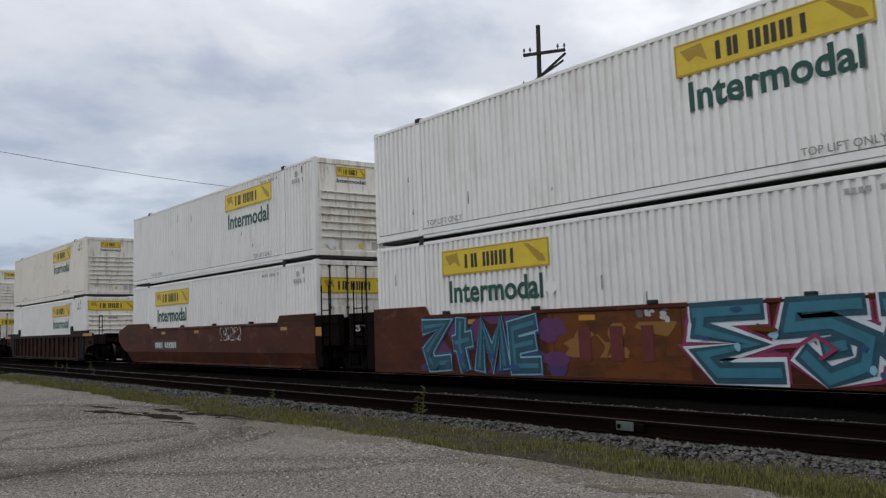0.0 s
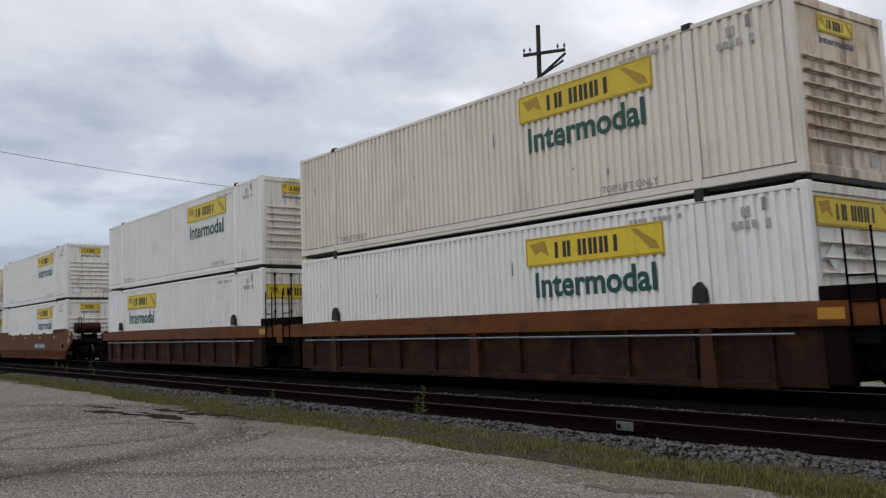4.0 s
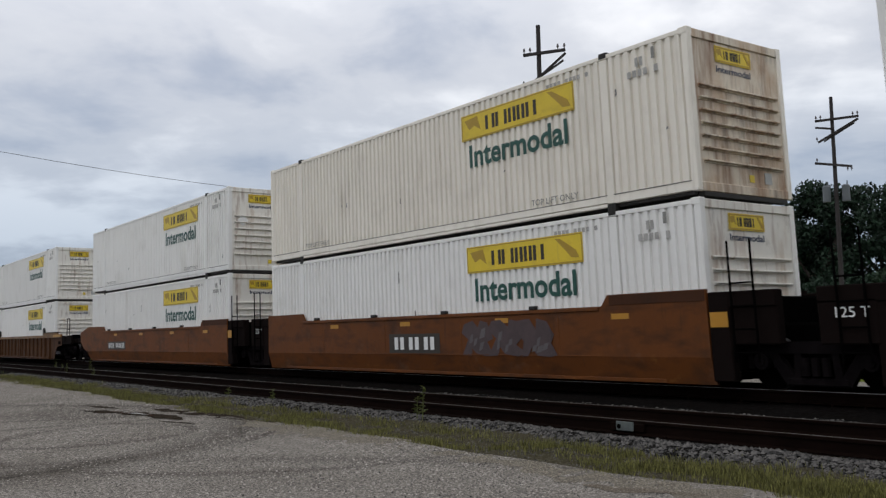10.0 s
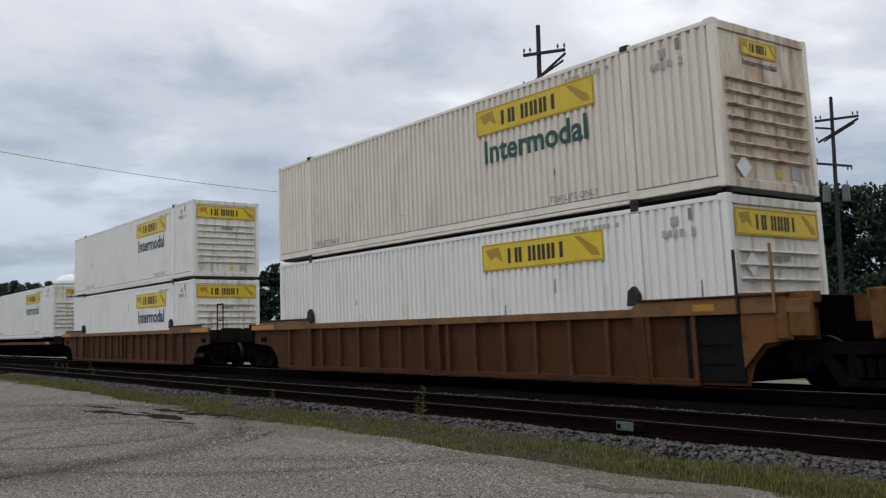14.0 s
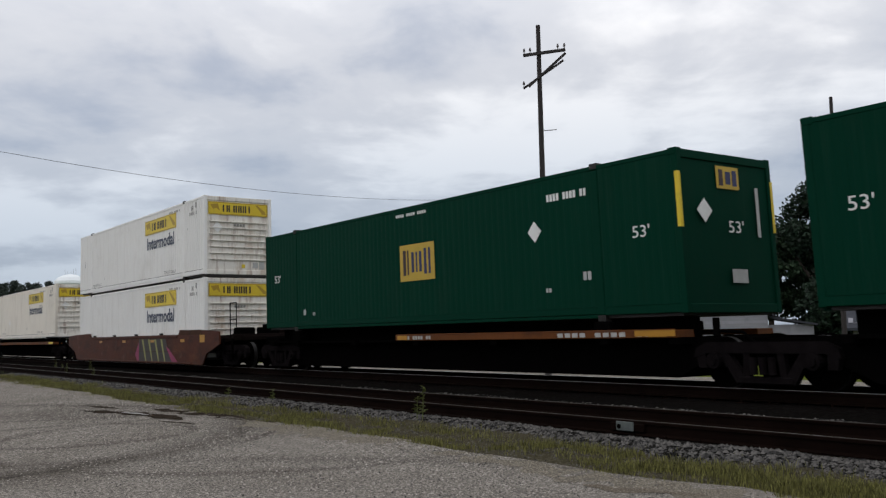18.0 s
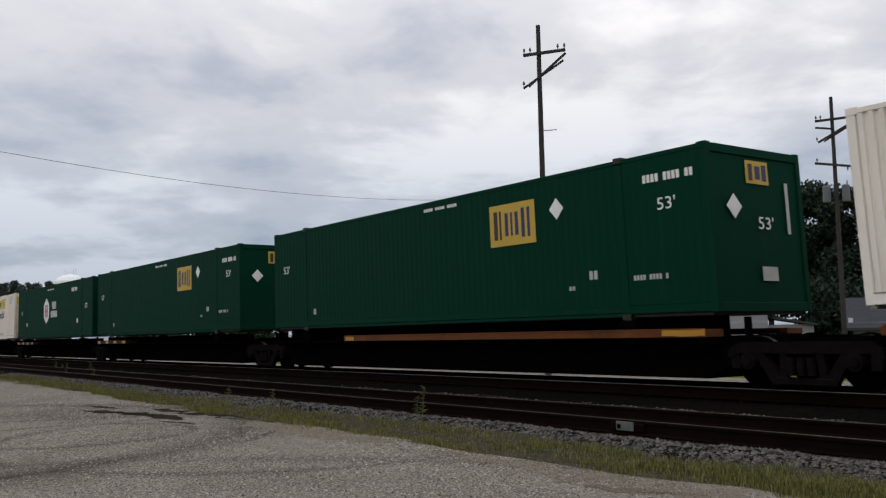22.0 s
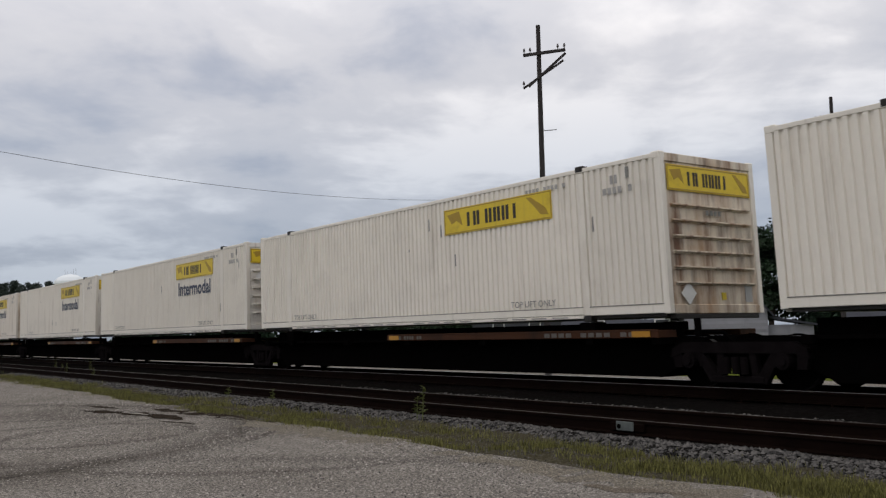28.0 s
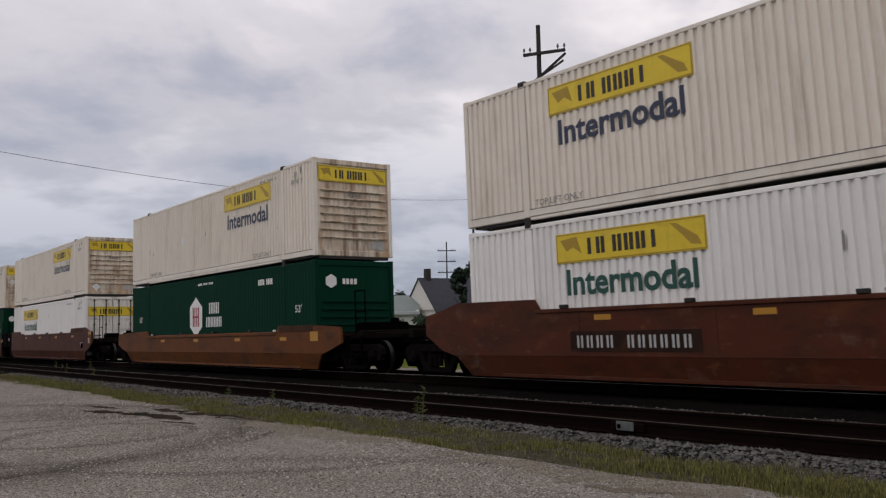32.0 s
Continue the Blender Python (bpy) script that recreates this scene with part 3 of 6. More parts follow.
def brand_panel(parent, x0, z0, w, h, y, turn=None):
    """The yellow company panel: border, dark bars for the name, ochre corner marks. Flat in x-z, facing -y."""
    key = ("brand", w, h)

    def make_panel():
        return Shape().box(0, w, -0.004, 0.0, 0, h).mesh("logo_panel", "yellow")

    def make_border():
        s = Shape()
        b = 0.022
        for a in ((0.015, w - 0.015, h - 0.015 - b, h - 0.015), (0.015, w - 0.015, 0.015, 0.015 + b), (0.015, 0.015 + b, 0.02, h - 0.02), (w - 0.015 - b, w - 0.015, 0.02, h - 0.02)):
            s.box(a[0], a[1], -0.008, -0.004, a[2], a[3])
        return s.mesh("border", "yellow_dark")

    def make_bird():
        return Shape().plate([(w * 0.035, h * 0.78), (w * 0.16, h * 0.86), (w * 0.19, h * 0.30), (w * 0.13, h * 0.52), (w * 0.08, h * 0.40)], -0.008, -0.004).mesh("corner_mark", "yellow_dark")

    def make_swoop():
        return Shape().plate([(w * 0.79, h * 0.88), (w * 0.83, h * 0.86), (w * 0.95, h * 0.42), (w * 0.97, h * 0.16), (w * 0.91, h * 0.20), (w * 0.86, h * 0.5)], -0.008, -0.004).mesh("corner_mark", "yellow_dark")

    m = pose(x0, y, z0) if turn is None else turn
    p = part("logo_panel", kept((key, 0), make_panel), parent, "yellow company panel with dark bars", m)
    part("border", kept((key, 1), make_border), p)
    part("corner_mark", kept((key, 2), make_bird), p)
    part("corner_mark", kept((key, 3), make_swoop), p)
    bar = round(0.025 * w, 3)
    block = kept((key, "block"), lambda: Shape().box(0, bar, -0.009, -0.004, 0, h * 0.54).mesh("name_block", "ink"))
    for a in (0.238, 0.300, 0.334, 0.415, 0.452, 0.494, 0.530, 0.572, 0.608, 0.672):
        part("name_block", block, p, at=pose(a * w, 0, h * 0.23))
    return p


def bars(parent, name, x0, z0, w, h, count, mat, y=-0.006, turn=None, label="", paired=False):
    """Writing that cannot be read: a row of plain bars."""
    def make():
        s = Shape()
        p = w / count
        for k in range(count):
            if count > 5 and k % 5 == 4:
                continue
            if paired:
                s.box(k * p + p * 0.06, k * p + p * 0.34, -0.003, 0, 0, h).box(k * p + p * 0.58, k * p + p * 0.86, -0.003, 0, 0, h)
            else:
                s.box(k * p + p * 0.14, (k + 1) * p - p * 0.14, -0.003, 0, 0, h)
        return s.mesh(name, mat)
    ob = part(name, kept(("bars", w, h, count, mat, paired), make), parent, label, pose(x0, y, z0) if turn is None else turn)
    if count > 1:
        tagged(ob, label, kind="stuff")
    return ob




def container(k, base, tone="white", end="nose", plate="small", text="text_green", words=True, side="fold", fine=False, livery="yellow", number=0, worn=False):
    """One 16 m container on platform k. end: what its front shows; a container with its doors in front carries its panels at the rear."""
    names = {"white": "white", "cream": "aged cream", "ivory": "ivory", "green": "dark green"}
    lab = names[tone] + " corrugated steel container, "
    if side == "plate":
        lab = "white smooth-plated container, "
    if livery == "yellow":
        lab += "yellow panel, " + ("lettering " if words else "no lettering ") + ("doors in front" if end == "door" else "ribbed end")
    elif livery == "square":
        lab += "yellow square panel and white diamonds"
    else:
        lab += "white hexagon emblem"
    root = thing("shipping_container", lab, "container", "containers on the train")
    z_base = {"up": Z_UP, "low": Z_LOW, "flat": Z_FLAT}[base]
    MOVING.append((root, START[k], NEAR, z_base))
    depth = 0.005 if tone == "green" else (0.024 if fine else 0.034 if base == "flat" else 0.045)
    side_walls(root, tone, 0.20 if fine else (0.165 if base == "flat" else 0.19), depth, side)
    seam = kept(("weld", tone), lambda: Shape().box(0.14, LEN - 0.14, -0.011, 0.02, 0.268, 0.284).mesh("weld_seam", "green" if tone == "green" else "seam"))
    part("weld_seam", seam, root, "dirty seam above the bottom rail")
    part("frame", frame_mesh(tone), root)
    part("roof", roof_mesh(tone), root)
    part("floor", floor_mesh(), root, "dark underframe")
    for xc in (POST_A, POST_B):
        for z in (TALL - 0.075, 0.0):
            part("casting", casting_mesh(), root, at=pose(xc, 0, z))
            part("casting", casting_mesh(), root, at=pose(xc, WID, z, 0, 0, 180))
    for x in (0.1, LEN - 0.1):
        for z in (TALL - 0.11,):
            part("corner_cap", kept(("cap", tone), lambda: Shape().box(-0.1, 0.1, -0.008, 0.14, 0, 0.13, 0.015).mesh("corner_cap", tone)), root, at=pose(x, 0, z))
            part("corner_cap", kept(("cap", tone), None), root, at=pose(x, WID, z, 0, 0, 180))
    # ends
    end_mat = {"white": "white_end", "cream": "cream_end", "ivory": "white_end", "green": "green"}[tone]
    if worn:
        end_mat = "cream_end"
    flip = end == "door"
    ex = 0.0 if flip else LEN                                   # the closed end
    nose_at = pose(0, WID, 0, 0, 0, 180) if flip else pose(LEN, 0, 0)
    nose = part("end_wall", nose_wall(end_mat, plate == "wide", 0), root, "smooth closed end" if tone == "green" and k < 33 else "ribbed closed end, stained", nose_at)
    rib = kept(("noserib", end_mat), lambda: Shape().along([(0.22, -0.03), (0.22, 0.03), (WID - 0.22, 0.03), (WID - 0.22, -0.03)], -0.036, -0.014)
               .box(-0.015, 0.034, 0.22, WID - 0.22, -0.004, 0.026, 0.006).mesh("rib", end_mat))
    ribs = 7 if base != "flat" or plate != "wide" else 6
    if tone == "green":
        ribs = 6 if k > 32 else 0
    for i in range(ribs):
        part("rib", rib, nose, at=pose(0, 0, 0.62 + i * ((1.98 if plate == "wide" else 1.72 if tone == "green" else 1.92) - 0.62) / (ribs - 1)))
    door_at = pose(LEN, 0, 0) if flip else pose(0, WID, 0, 0, 0, 180)
    doors = part("door_frame", kept(("doorframe", end_mat), lambda: Shape().box(-0.11, -0.01, 0.11, WID - 0.11, TALL - 0.14, TALL, 0.01).mesh("door_header", end_mat)), root, at=door_at)
    doors.name = "door_header"
    part("door_sill", kept(("doorsill", end_mat), lambda: Shape().box(-0.11, -0.01, 0.11, WID - 0.11, 0.06, 0.17, 0.01).mesh("door_sill", end_mat)), doors)
    part("gasket", kept(("gasket",), lambda: Shape().box(-0.075, -0.05, 0.10, WID - 0.10, 0.15, TALL - 0.12).mesh("gasket", "ink")), doors, "dark rubber gasket")
    for y in (0.125, 1.306):
        leaf = part("door", door_leaf("ochre_door" if tone == "cream" else end_mat), doors, at=pose(0, y, 0.18))
        leaf.name = "door"
    for y in (0.42, 0.98, 1.60, 2.16):
        part("lock_rod", lock_rod("rusty_rod" if k > 32 and tone == "cream" else "casting"), doors, at=pose(0, y, 0.05))
    if livery == "yellow":
        lx = 2.78 if flip else 9.79
        zl = 2.04
        brand_panel(root, lx, zl, 3.59, 0.57, -0.006)
        if words:
            part("lettering", lettering("Intermodal", 3.12, 0.50, text), root, at=pose(lx + 0.24, -0.005, zl - 0.62))
        small = part("lift_note", lettering("TOP LIFT ONLY", 1.35, 0.125, "grey_print"), root, at=pose(12.0, -0.008, 0.33))
        small.name = "lift_note"
        tagged(small, kind="stuff")
        tagged(part("lift_note", small.data, root, at=pose(2.25, -0.008, 0.33)), kind="stuff")
        if base == "flat":
            bars(root, "rail_dash", POST_A + 0.35, 0.085, 11.4, 0.02, 19, "grey_print", y=-0.005)
        bars(root, "stack_note", 12.6, 2.60, 1.2, 0.085, 11, "pale_print")
        bars(root, "unit_number", 14.75, 2.30, 0.75, 0.12, 6, "pale_print")
        bars(root, "unit_number", 14.95, 2.48, 0.2, 0.16, 2, "pale_print")
        part("hinge_slot", kept(("slot",), lambda: Shape().box(0, 0.07, -0.01, 0.0, 0, 0.2).mesh("hinge_slot", "grey_print")), root, at=pose(15.35, 0, 2.55))
        mark = random.Random(k * 31 + (7 if base == "up" else 3))
        for i in range(mark.randint(3, 6)):
            tall = mark.choice((0.06, 0.14, 0.3))
            part("scuff", kept(("scuff", tall), lambda: Shape().plate([(0, 0), (0.05, 0.02), (0.045, tall), (0.01, tall * 0.9)], -0.0015, 0.0).mesh("scuff", "grey_print")), root, at=pose(mark.uniform(0.6, 15.6), -0.001, mark.uniform(0.5, 2.2)))
        for i in range(mark.choice((0, 0, 1))):
            part("patch", kept(("patch",), lambda: Shape().plate([(0, 0), (0.22, 0.2), (0, 0.42), (-0.2, 0.22)], -0.002, 0.0).mesh("patch", "white")), root, "white repair patch", pose(mark.uniform(4, 9), -0.001, mark.uniform(0.5, 1.6)))
        if k == 32:
            for z in (1.95, 0.52):
                part("patch", kept(("dull_patch",), lambda: Shape().plate([(0, 0), (0.22, 0.2), (0, 0.42), (-0.2, 0.22)], -0.002, 0.0).mesh("patch", "ivory")), root, "white repair patch", pose(7.8, -0.001, z))
        if not flip:
            if plate == "wide":
                brand_panel(nose, 0, 0, 2.28, 0.46, 0, pose(-0.012, 0.16, 2.24, 0, 0, 90))
                bars(nose, "unit_number", 0, 0, 0.45, 0.09, 4, "grey_print", turn=pose(0.004, 1.1, 1.84, 0, 0, 90))
            else:
                brand_panel(nose, 0, 0, 0.98, 0.29, 0, pose(-0.02, 0.72, 2.40, 0, 0, 90))
                part("lettering", lettering("Intermodal", 0.95, 0.12, "text_navy"), nose, at=pose(-0.03, 0.74, 2.22, 0, 0, 90))
            rnd = random.Random(k * 7 + number + (50 if base == "up" else 0))
            part("end_sill", kept(("endsill",), lambda: Shape().box(-0.14, -0.006, 0.15, WID - 0.15, 0.012, 0.098, 0.01).mesh("end_sill", "casting")), nose, "dark end sill")
            for y, z, w, h, mat in ((1.42, 0.34, 0.13, 0.13, "yellow"), (1.85, 0.34, 0.2, 0.2, "plate"), (2.1, 0.30, 0.2, 0.3, "plate")):
                if rnd.random() < 0.75:
                    part("placard", kept(("placard", w, h, mat), lambda: Shape().box(0, w, -0.006, 0, 0, h).mesh("placard", mat)), nose, at=pose(-0.028, y, z, 0, 0, 90))
            if rnd.random() < 0.6:
                part("placard", kept(("diamond", "plate"), lambda: Shape().plate([(0, -0.2), (0.2, 0), (0, 0.2), (-0.2, 0)], -0.006, 0).mesh("placard", "white_print")), nose, at=pose(0.004, 0.5, 1.78 if rnd.random() < 0.5 else 0.45, 0, 0, 90))
        else:
            brand_panel(doors, 0, 0, 2.3, 0.46, 0, pose(-0.002, 0.14, 1.95, 0, 0, 90))
    elif livery == "square":
        a = number == 1      # first pattern: square low and centred
        sx, sz = (7.54, 1.10) if a else (10.45, 1.62)

        def square():
            return Shape().box(0, 1.44, -0.004, 0, 0, 0.87).mesh("logo_panel", "gold")

        def mono(i, mat, boxes):
            s = Shape()
            for x0, x1, z0, z1 in boxes:
                s.box(x0, x1, -0.009, -0.004, z0, z1)
            return s.mesh("company_mark", mat)
        sq = part("logo_panel", kept(("sq",), square), root, "yellow square company panel", pose(sx, -0.006, sz))
        part("company_mark", kept(("sq", 1), lambda: mono(1, "maroon_print", [(0.14, 0.26, 0.14, 0.74), (0.32, 0.38, 0.14, 0.74)])), sq)
        part("company_mark", kept(("sq", 2), lambda: mono(2, "blue_print", [(0.50, 0.60, 0.20, 0.68), (0.68, 0.74, 0.20, 0.68), (0.82, 0.92, 0.20, 0.68), (1.02, 1.12, 0.14, 0.74), (1.20, 1.28, 0.14, 0.74)])), sq)
        dia = kept(("dia",), lambda: Shape().plate([(0, -0.21), (0.2, 0), (0, 0.21), (-0.2, 0)], -0.006, 0).mesh("placard", "white_print"))
        part("placard", dia, root, "white diamond placard", pose(12.46 if a else 12.52, -0.004, 1.82 if a else 2.21))
        part("placard", dia, nose, "white diamond placard", pose(0.006, 0.62, 1.86, 0, 0, 90))
        part("size_mark", lettering("53'", 0.40, 0.22, "white_print"), root, at=pose(15.05, -0.006, 1.45 if a else 1.88))
        part("size_mark", lettering("53'", 0.40, 0.22, "white_print"), root, at=pose(0.62, -0.006, 1.45 if a else 1.68))
        part("size_mark", lettering("53'", 0.42, 0.22, "white_print"), nose, at=pose(0.004, 1.25, 1.5, 0, 0, 90))
        nz = part("logo_panel", kept(("sqn",), lambda: Shape().box(0, 0.62, -0.004, 0, 0, 0.40).mesh("logo_panel", "gold")), nose, "yellow square company panel", pose(-0.012, 1.02, 2.28, 0, 0, 90))
        part("company_mark", kept(("sqn", 1), lambda: mono(1, "maroon_print", [(0.07, 0.18, 0.05, 0.34)])), nz)
        part("company_mark", kept(("sqn", 2), lambda: mono(2, "blue_print", [(0.25, 0.39, 0.08, 0.31), (0.44, 0.56, 0.06, 0.34)])), nz)
        bars(root, "unit_number", 12.85 if a else 14.75, 2.37 if a else 2.38, 1.12, 0.14, 12, "white_print")
        bars(root, "warning_note", 7.4 if a else 8.0, 2.66, 1.3, 0.07, 14, "white_print")
        bars(root, "type_code", 13.75 if a else 13.3, 0.78, 0.24, 0.16, 2, "plate")
        bars(root, "type_code", 2.45, 0.45, 0.16, 0.15, 2, "plate")
        bars(root, "small_note", 12.75 if not a else 12.7, 0.60, 0.18, 0.08, 2, "plate")
        bars(root, "lift_note", 14.4 if not a else 3.0, 0.70 if not a else 0.42, 0.8 if not a else 0.16, 0.09, 11 if not a else 2, "plate")
        bars(nose, "unit_number", 0, 0, 0.12, 0.9, 1, "plate", turn=pose(0.004, 2.05, 1.45, 0, 0, 90))
        part("placard", kept(("lowplate",), lambda: Shape().box(0, 0.42, -0.006, 0, 0, 0.24).mesh("placard", "plate")), nose, at=pose(0.004, 1.25, 0.62, 0, 0, 90))
        if a:
            stripe = kept(("stripe",), lambda: Shape().box(-0.006, 0.07, -0.012, 0.05, 0, 0.95).mesh("reflector_strip", "yellow"))
            part("reflector_strip", stripe, root, "yellow corner strip", pose(LEN - 0.06, 0, 1.55))
            part("reflector_strip", stripe, root, "yellow corner strip", pose(LEN - 0.06, WID - 0.04, 1.55))
    else:
        hexa = kept(("hex",), lambda: Shape().plate([(0, -0.70), (0.58, -0.35), (0.58, 0.35), (0, 0.70), (-0.58, 0.35), (-0.58, -0.35)], -0.004, 0).mesh("emblem", "white_print"))
        em = part("emblem", hexa, root, "white hexagon emblem", pose(7.15, -0.006, 1.52))
        for x0, x1, z0, z1 in ((-0.30, -0.20, -0.34, 0.34), (0.20, 0.30, -0.34, 0.34), (-0.13, -0.05, -0.34, -0.05), (-0.13, -0.05, 0.05, 0.34), (0.05, 0.13, -0.34, -0.05), (0.05, 0.13, 0.05, 0.34), (-0.196, 0.196, -0.04, 0.04)):
            part("emblem_bar", kept(("hexb", x0, z0), lambda: Shape().box(x0, x1, -0.009, -0.004, z0, z1).mesh("emblem_bar", "red_print")), em)
        bars(root, "company_mark", 8.36, 1.60, 0.92, 0.38, 3, "white_print", label="white bars", paired=True)
        bars(root, "company_mark", 8.10, 1.15, 1.4, 0.34, 5, "white_print", label="white bars", paired=True)
        part("size_mark", lettering("53'", 0.40, 0.22, "white_print"), root, at=pose(0.9, -0.006, 1.45))
        part("size_mark", lettering("53'", 0.40, 0.22, "white_print"), root, at=pose(14.9, -0.006, 1.45))
        bars(root, "unit_number", 12.4, 2.36, 1.15, 0.18, 10, "white_print")
        bars(root, "warning_note", 7.35, 2.62, 1.4, 0.07, 14, "white_print")
        bars(root, "type_code", 2.3, 0.75, 0.22, 0.22, 2, "white_print")
        bars(root, "type_code", 13.4, 0.75, 0.22, 0.22, 2, "white_print")
        he = part("emblem", kept(("hexn",), lambda: Shape().plate([(0, -0.2), (0.17, -0.1), (0.17, 0.1), (0, 0.2), (-0.17, 0.1), (-0.17, -0.1)], -0.004, 0).mesh("emblem", "white_print")), nose, at=pose(0.004, 0.5, 2.3, 0, 0, 90))
        bars(nose, "company_mark", 0, 0, 0.5, 0.16, 4, "white_print", turn=pose(0.004, 0.85, 2.22, 0, 0, 90))
    return root


def jb(k, up, low):
    """A stack of two: each given as (tone, end, plate, text, words)."""
    for lev, spec in (("up", up), ("low", low)):
        container(k, lev, **spec)


def c(tone="white", end="nose", plate="small", text="text_green", **more):
    return dict(tone=tone, end=end, plate=plate, text=text, **more)


N, W = "text_navy", "wide"
jb(0, c(), c(end="door"))
jb(1, c(), c(end="door"))
jb(2, c("ivory"), c(plate=W))
jb(3, c("ivory"), c(end="door"))
jb(4, c("cream"), c(plate=W))
jb(5, c(), c(end="door"))
jb(6, c(), c())
jb(7, c("cream"), c(end="door"))
jb(8, c(), c(end="door", side="plate", words=False))
jb(9, c(), c("cream"))
jb(10, c("ivory", worn=True), c())
jb(11, c(), c())
jb(12, c(), c())
jb(13, c("ivory"), c())
jb(14, c("cream"), c(plate=W, words=False))
jb(15, c(plate=W, text=N, fine=True), c(plate=W, text=N, fine=True))
container(16, "flat", **c())
for k in (17, 18, 26, 27):
    container(k, "flat", "green", livery="square", fine=True, number=1)
for k in (22, 23):
    container(k, "flat", "green", livery="square", fine=True, number=2)
jb(19, c(plate=W, text=N, fine=True), c(plate=W, text=N, fine=True))
container(20, "flat", **c("ivory", plate=W, text=N))
container(21, "flat", **c("ivory", text=N))
container(24, "flat", "green", livery="hex", fine=True)
container(25, "flat", **c("cream", plate=W, text=N))
container(28, "flat", **c("ivory", plate=W))
container(29, "flat", **c("ivory", plate=W, words=False, worn=True))
container(30, "flat", **c("ivory", plate=W, text=N))
container(31, "flat", **c("ivory", plate=W, text=N))
container(32, "flat", **c("cream", text=N))
jb(33, c("cream", end="door", text=N), c(end="door"))
container(34, "up", **c("cream", plate=W, text=N))
container(34, "low", "green", livery="hex", fine=True)
jb(35, c("cream", plate=W, text=N), c(end="door"))
container(36, "up", **c("cream", plate=W, text=N))
container(36, "low", "green", livery="hex", fine=True)


# ---- wagons: same x as their loads, z from the rail top ----
def wheel_mesh():
    def make():
        s = Shape()
        s.tube((0, 0.0, 0.43), (0, 0.13, 0.43), 0.415, n=28)
        s.tube((0, 0.13, 0.43), (0, 0.155, 0.43), 0.455, n=28)
        s.tube((0, -0.05, 0.43), (0, 0.0, 0.43), 0.14, n=12)
        dark = len(s.f)
        s.tube((0, 0.012, 0.43), (0, 0.125, 0.43), 0.421, n=28)
        me = s.mesh("wheel", "wheel")
        me.materials.append(M["tread"])
        for f in me.polygons[dark:]:
            f.material_index = 1
        return me
    return kept(("wheel",), make)


def truck(parent, x):
    """A two-axle truck: cast side frames with openings, springs, bolster, bearings and four wheels."""
    def make_side():
        s = Shape()
        s.plate([(-1.32, 0.50), (-1.28, 0.66), (-1.06, 0.76), (1.06, 0.76), (1.28, 0.66), (1.32, 0.50), (1.06, 0.58), (-1.06, 0.58)], -0.07, 0.07)
        for q in (-1, 1):
            s.plate([(q * 0.66, 0.60), (q * 0.84, 0.60), (q * 0.52, 0.10), (q * 0.36, 0.20)], -0.06, 0.06)
            s.plate([(q * 0.24, 0.60), (q * 0.36, 0.60), (q * 0.40, 0.18), (q * 0.28, 0.18)], -0.055, 0.055)
            s.plate([(q * 1.10, 0.60), (q * 1.30, 0.60), (q * 1.24, 0.34), (q * 1.08, 0.34)], -0.06, 0.06)
            s.plate([(q * 0.68, 0.60), (q * 0.74, 0.60), (q * 0.72, 0.36), (q * 0.66, 0.36)], -0.065, 0.065)
            s.tube((q * 0.89, -0.15, 0.46), (q * 0.89, 0.05, 0.46), 0.13, n=14)
            s.tube((q * 0.89, -0.18, 0.46), (q * 0.89, -0.15, 0.46), 0.075, n=10)
        s.box(-0.50, 0.50, -0.075, 0.075, 0.10, 0.22, 0.02)
        return s.mesh("side_frame", "shaded_frame")

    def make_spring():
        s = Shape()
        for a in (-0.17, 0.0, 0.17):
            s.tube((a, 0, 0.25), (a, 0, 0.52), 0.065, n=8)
        return s.mesh("spring", "shaded_frame")
    t = part("truck", kept(("bolster",), lambda: Shape().box(-0.22, 0.22, -0.95, 0.95, 0.42, 0.72, 0.03).mesh("truck", "shaded_steel")), parent, "cast steel truck with shade in its near-black colour", pose(x, WID / 2, 0))
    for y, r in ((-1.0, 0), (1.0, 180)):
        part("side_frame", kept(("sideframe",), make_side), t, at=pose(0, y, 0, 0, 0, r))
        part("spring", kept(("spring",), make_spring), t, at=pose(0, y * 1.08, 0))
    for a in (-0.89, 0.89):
        part("axle", kept(("axle",), lambda: Shape().tube((0, -1.0, 0.43), (0, 1.0, 0.43), 0.08, n=10).mesh("axle", "shaded_steel")), t, at=pose(a, 0, 0))
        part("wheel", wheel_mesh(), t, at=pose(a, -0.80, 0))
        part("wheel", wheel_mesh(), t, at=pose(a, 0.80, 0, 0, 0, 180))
    return t


def ladder(parent, x, mat, z0=0.45, z1=2.35):
    def make():
        s = Shape()
        for a in (0.0, 0.42):
            s.tube((a, 0, z0), (a, 0, z1), 0.018, n=6)
        for k in range(4):
            z = z0 + 0.15 + k * 0.36
            s.tube((0, 0, z), (0.42, 0, z), 0.014, n=6)
        return s.mesh("ladder", mat)
    part("ladder", kept(("ladder", mat, z0, z1), make), parent, at=pose(x, -0.16, 0))


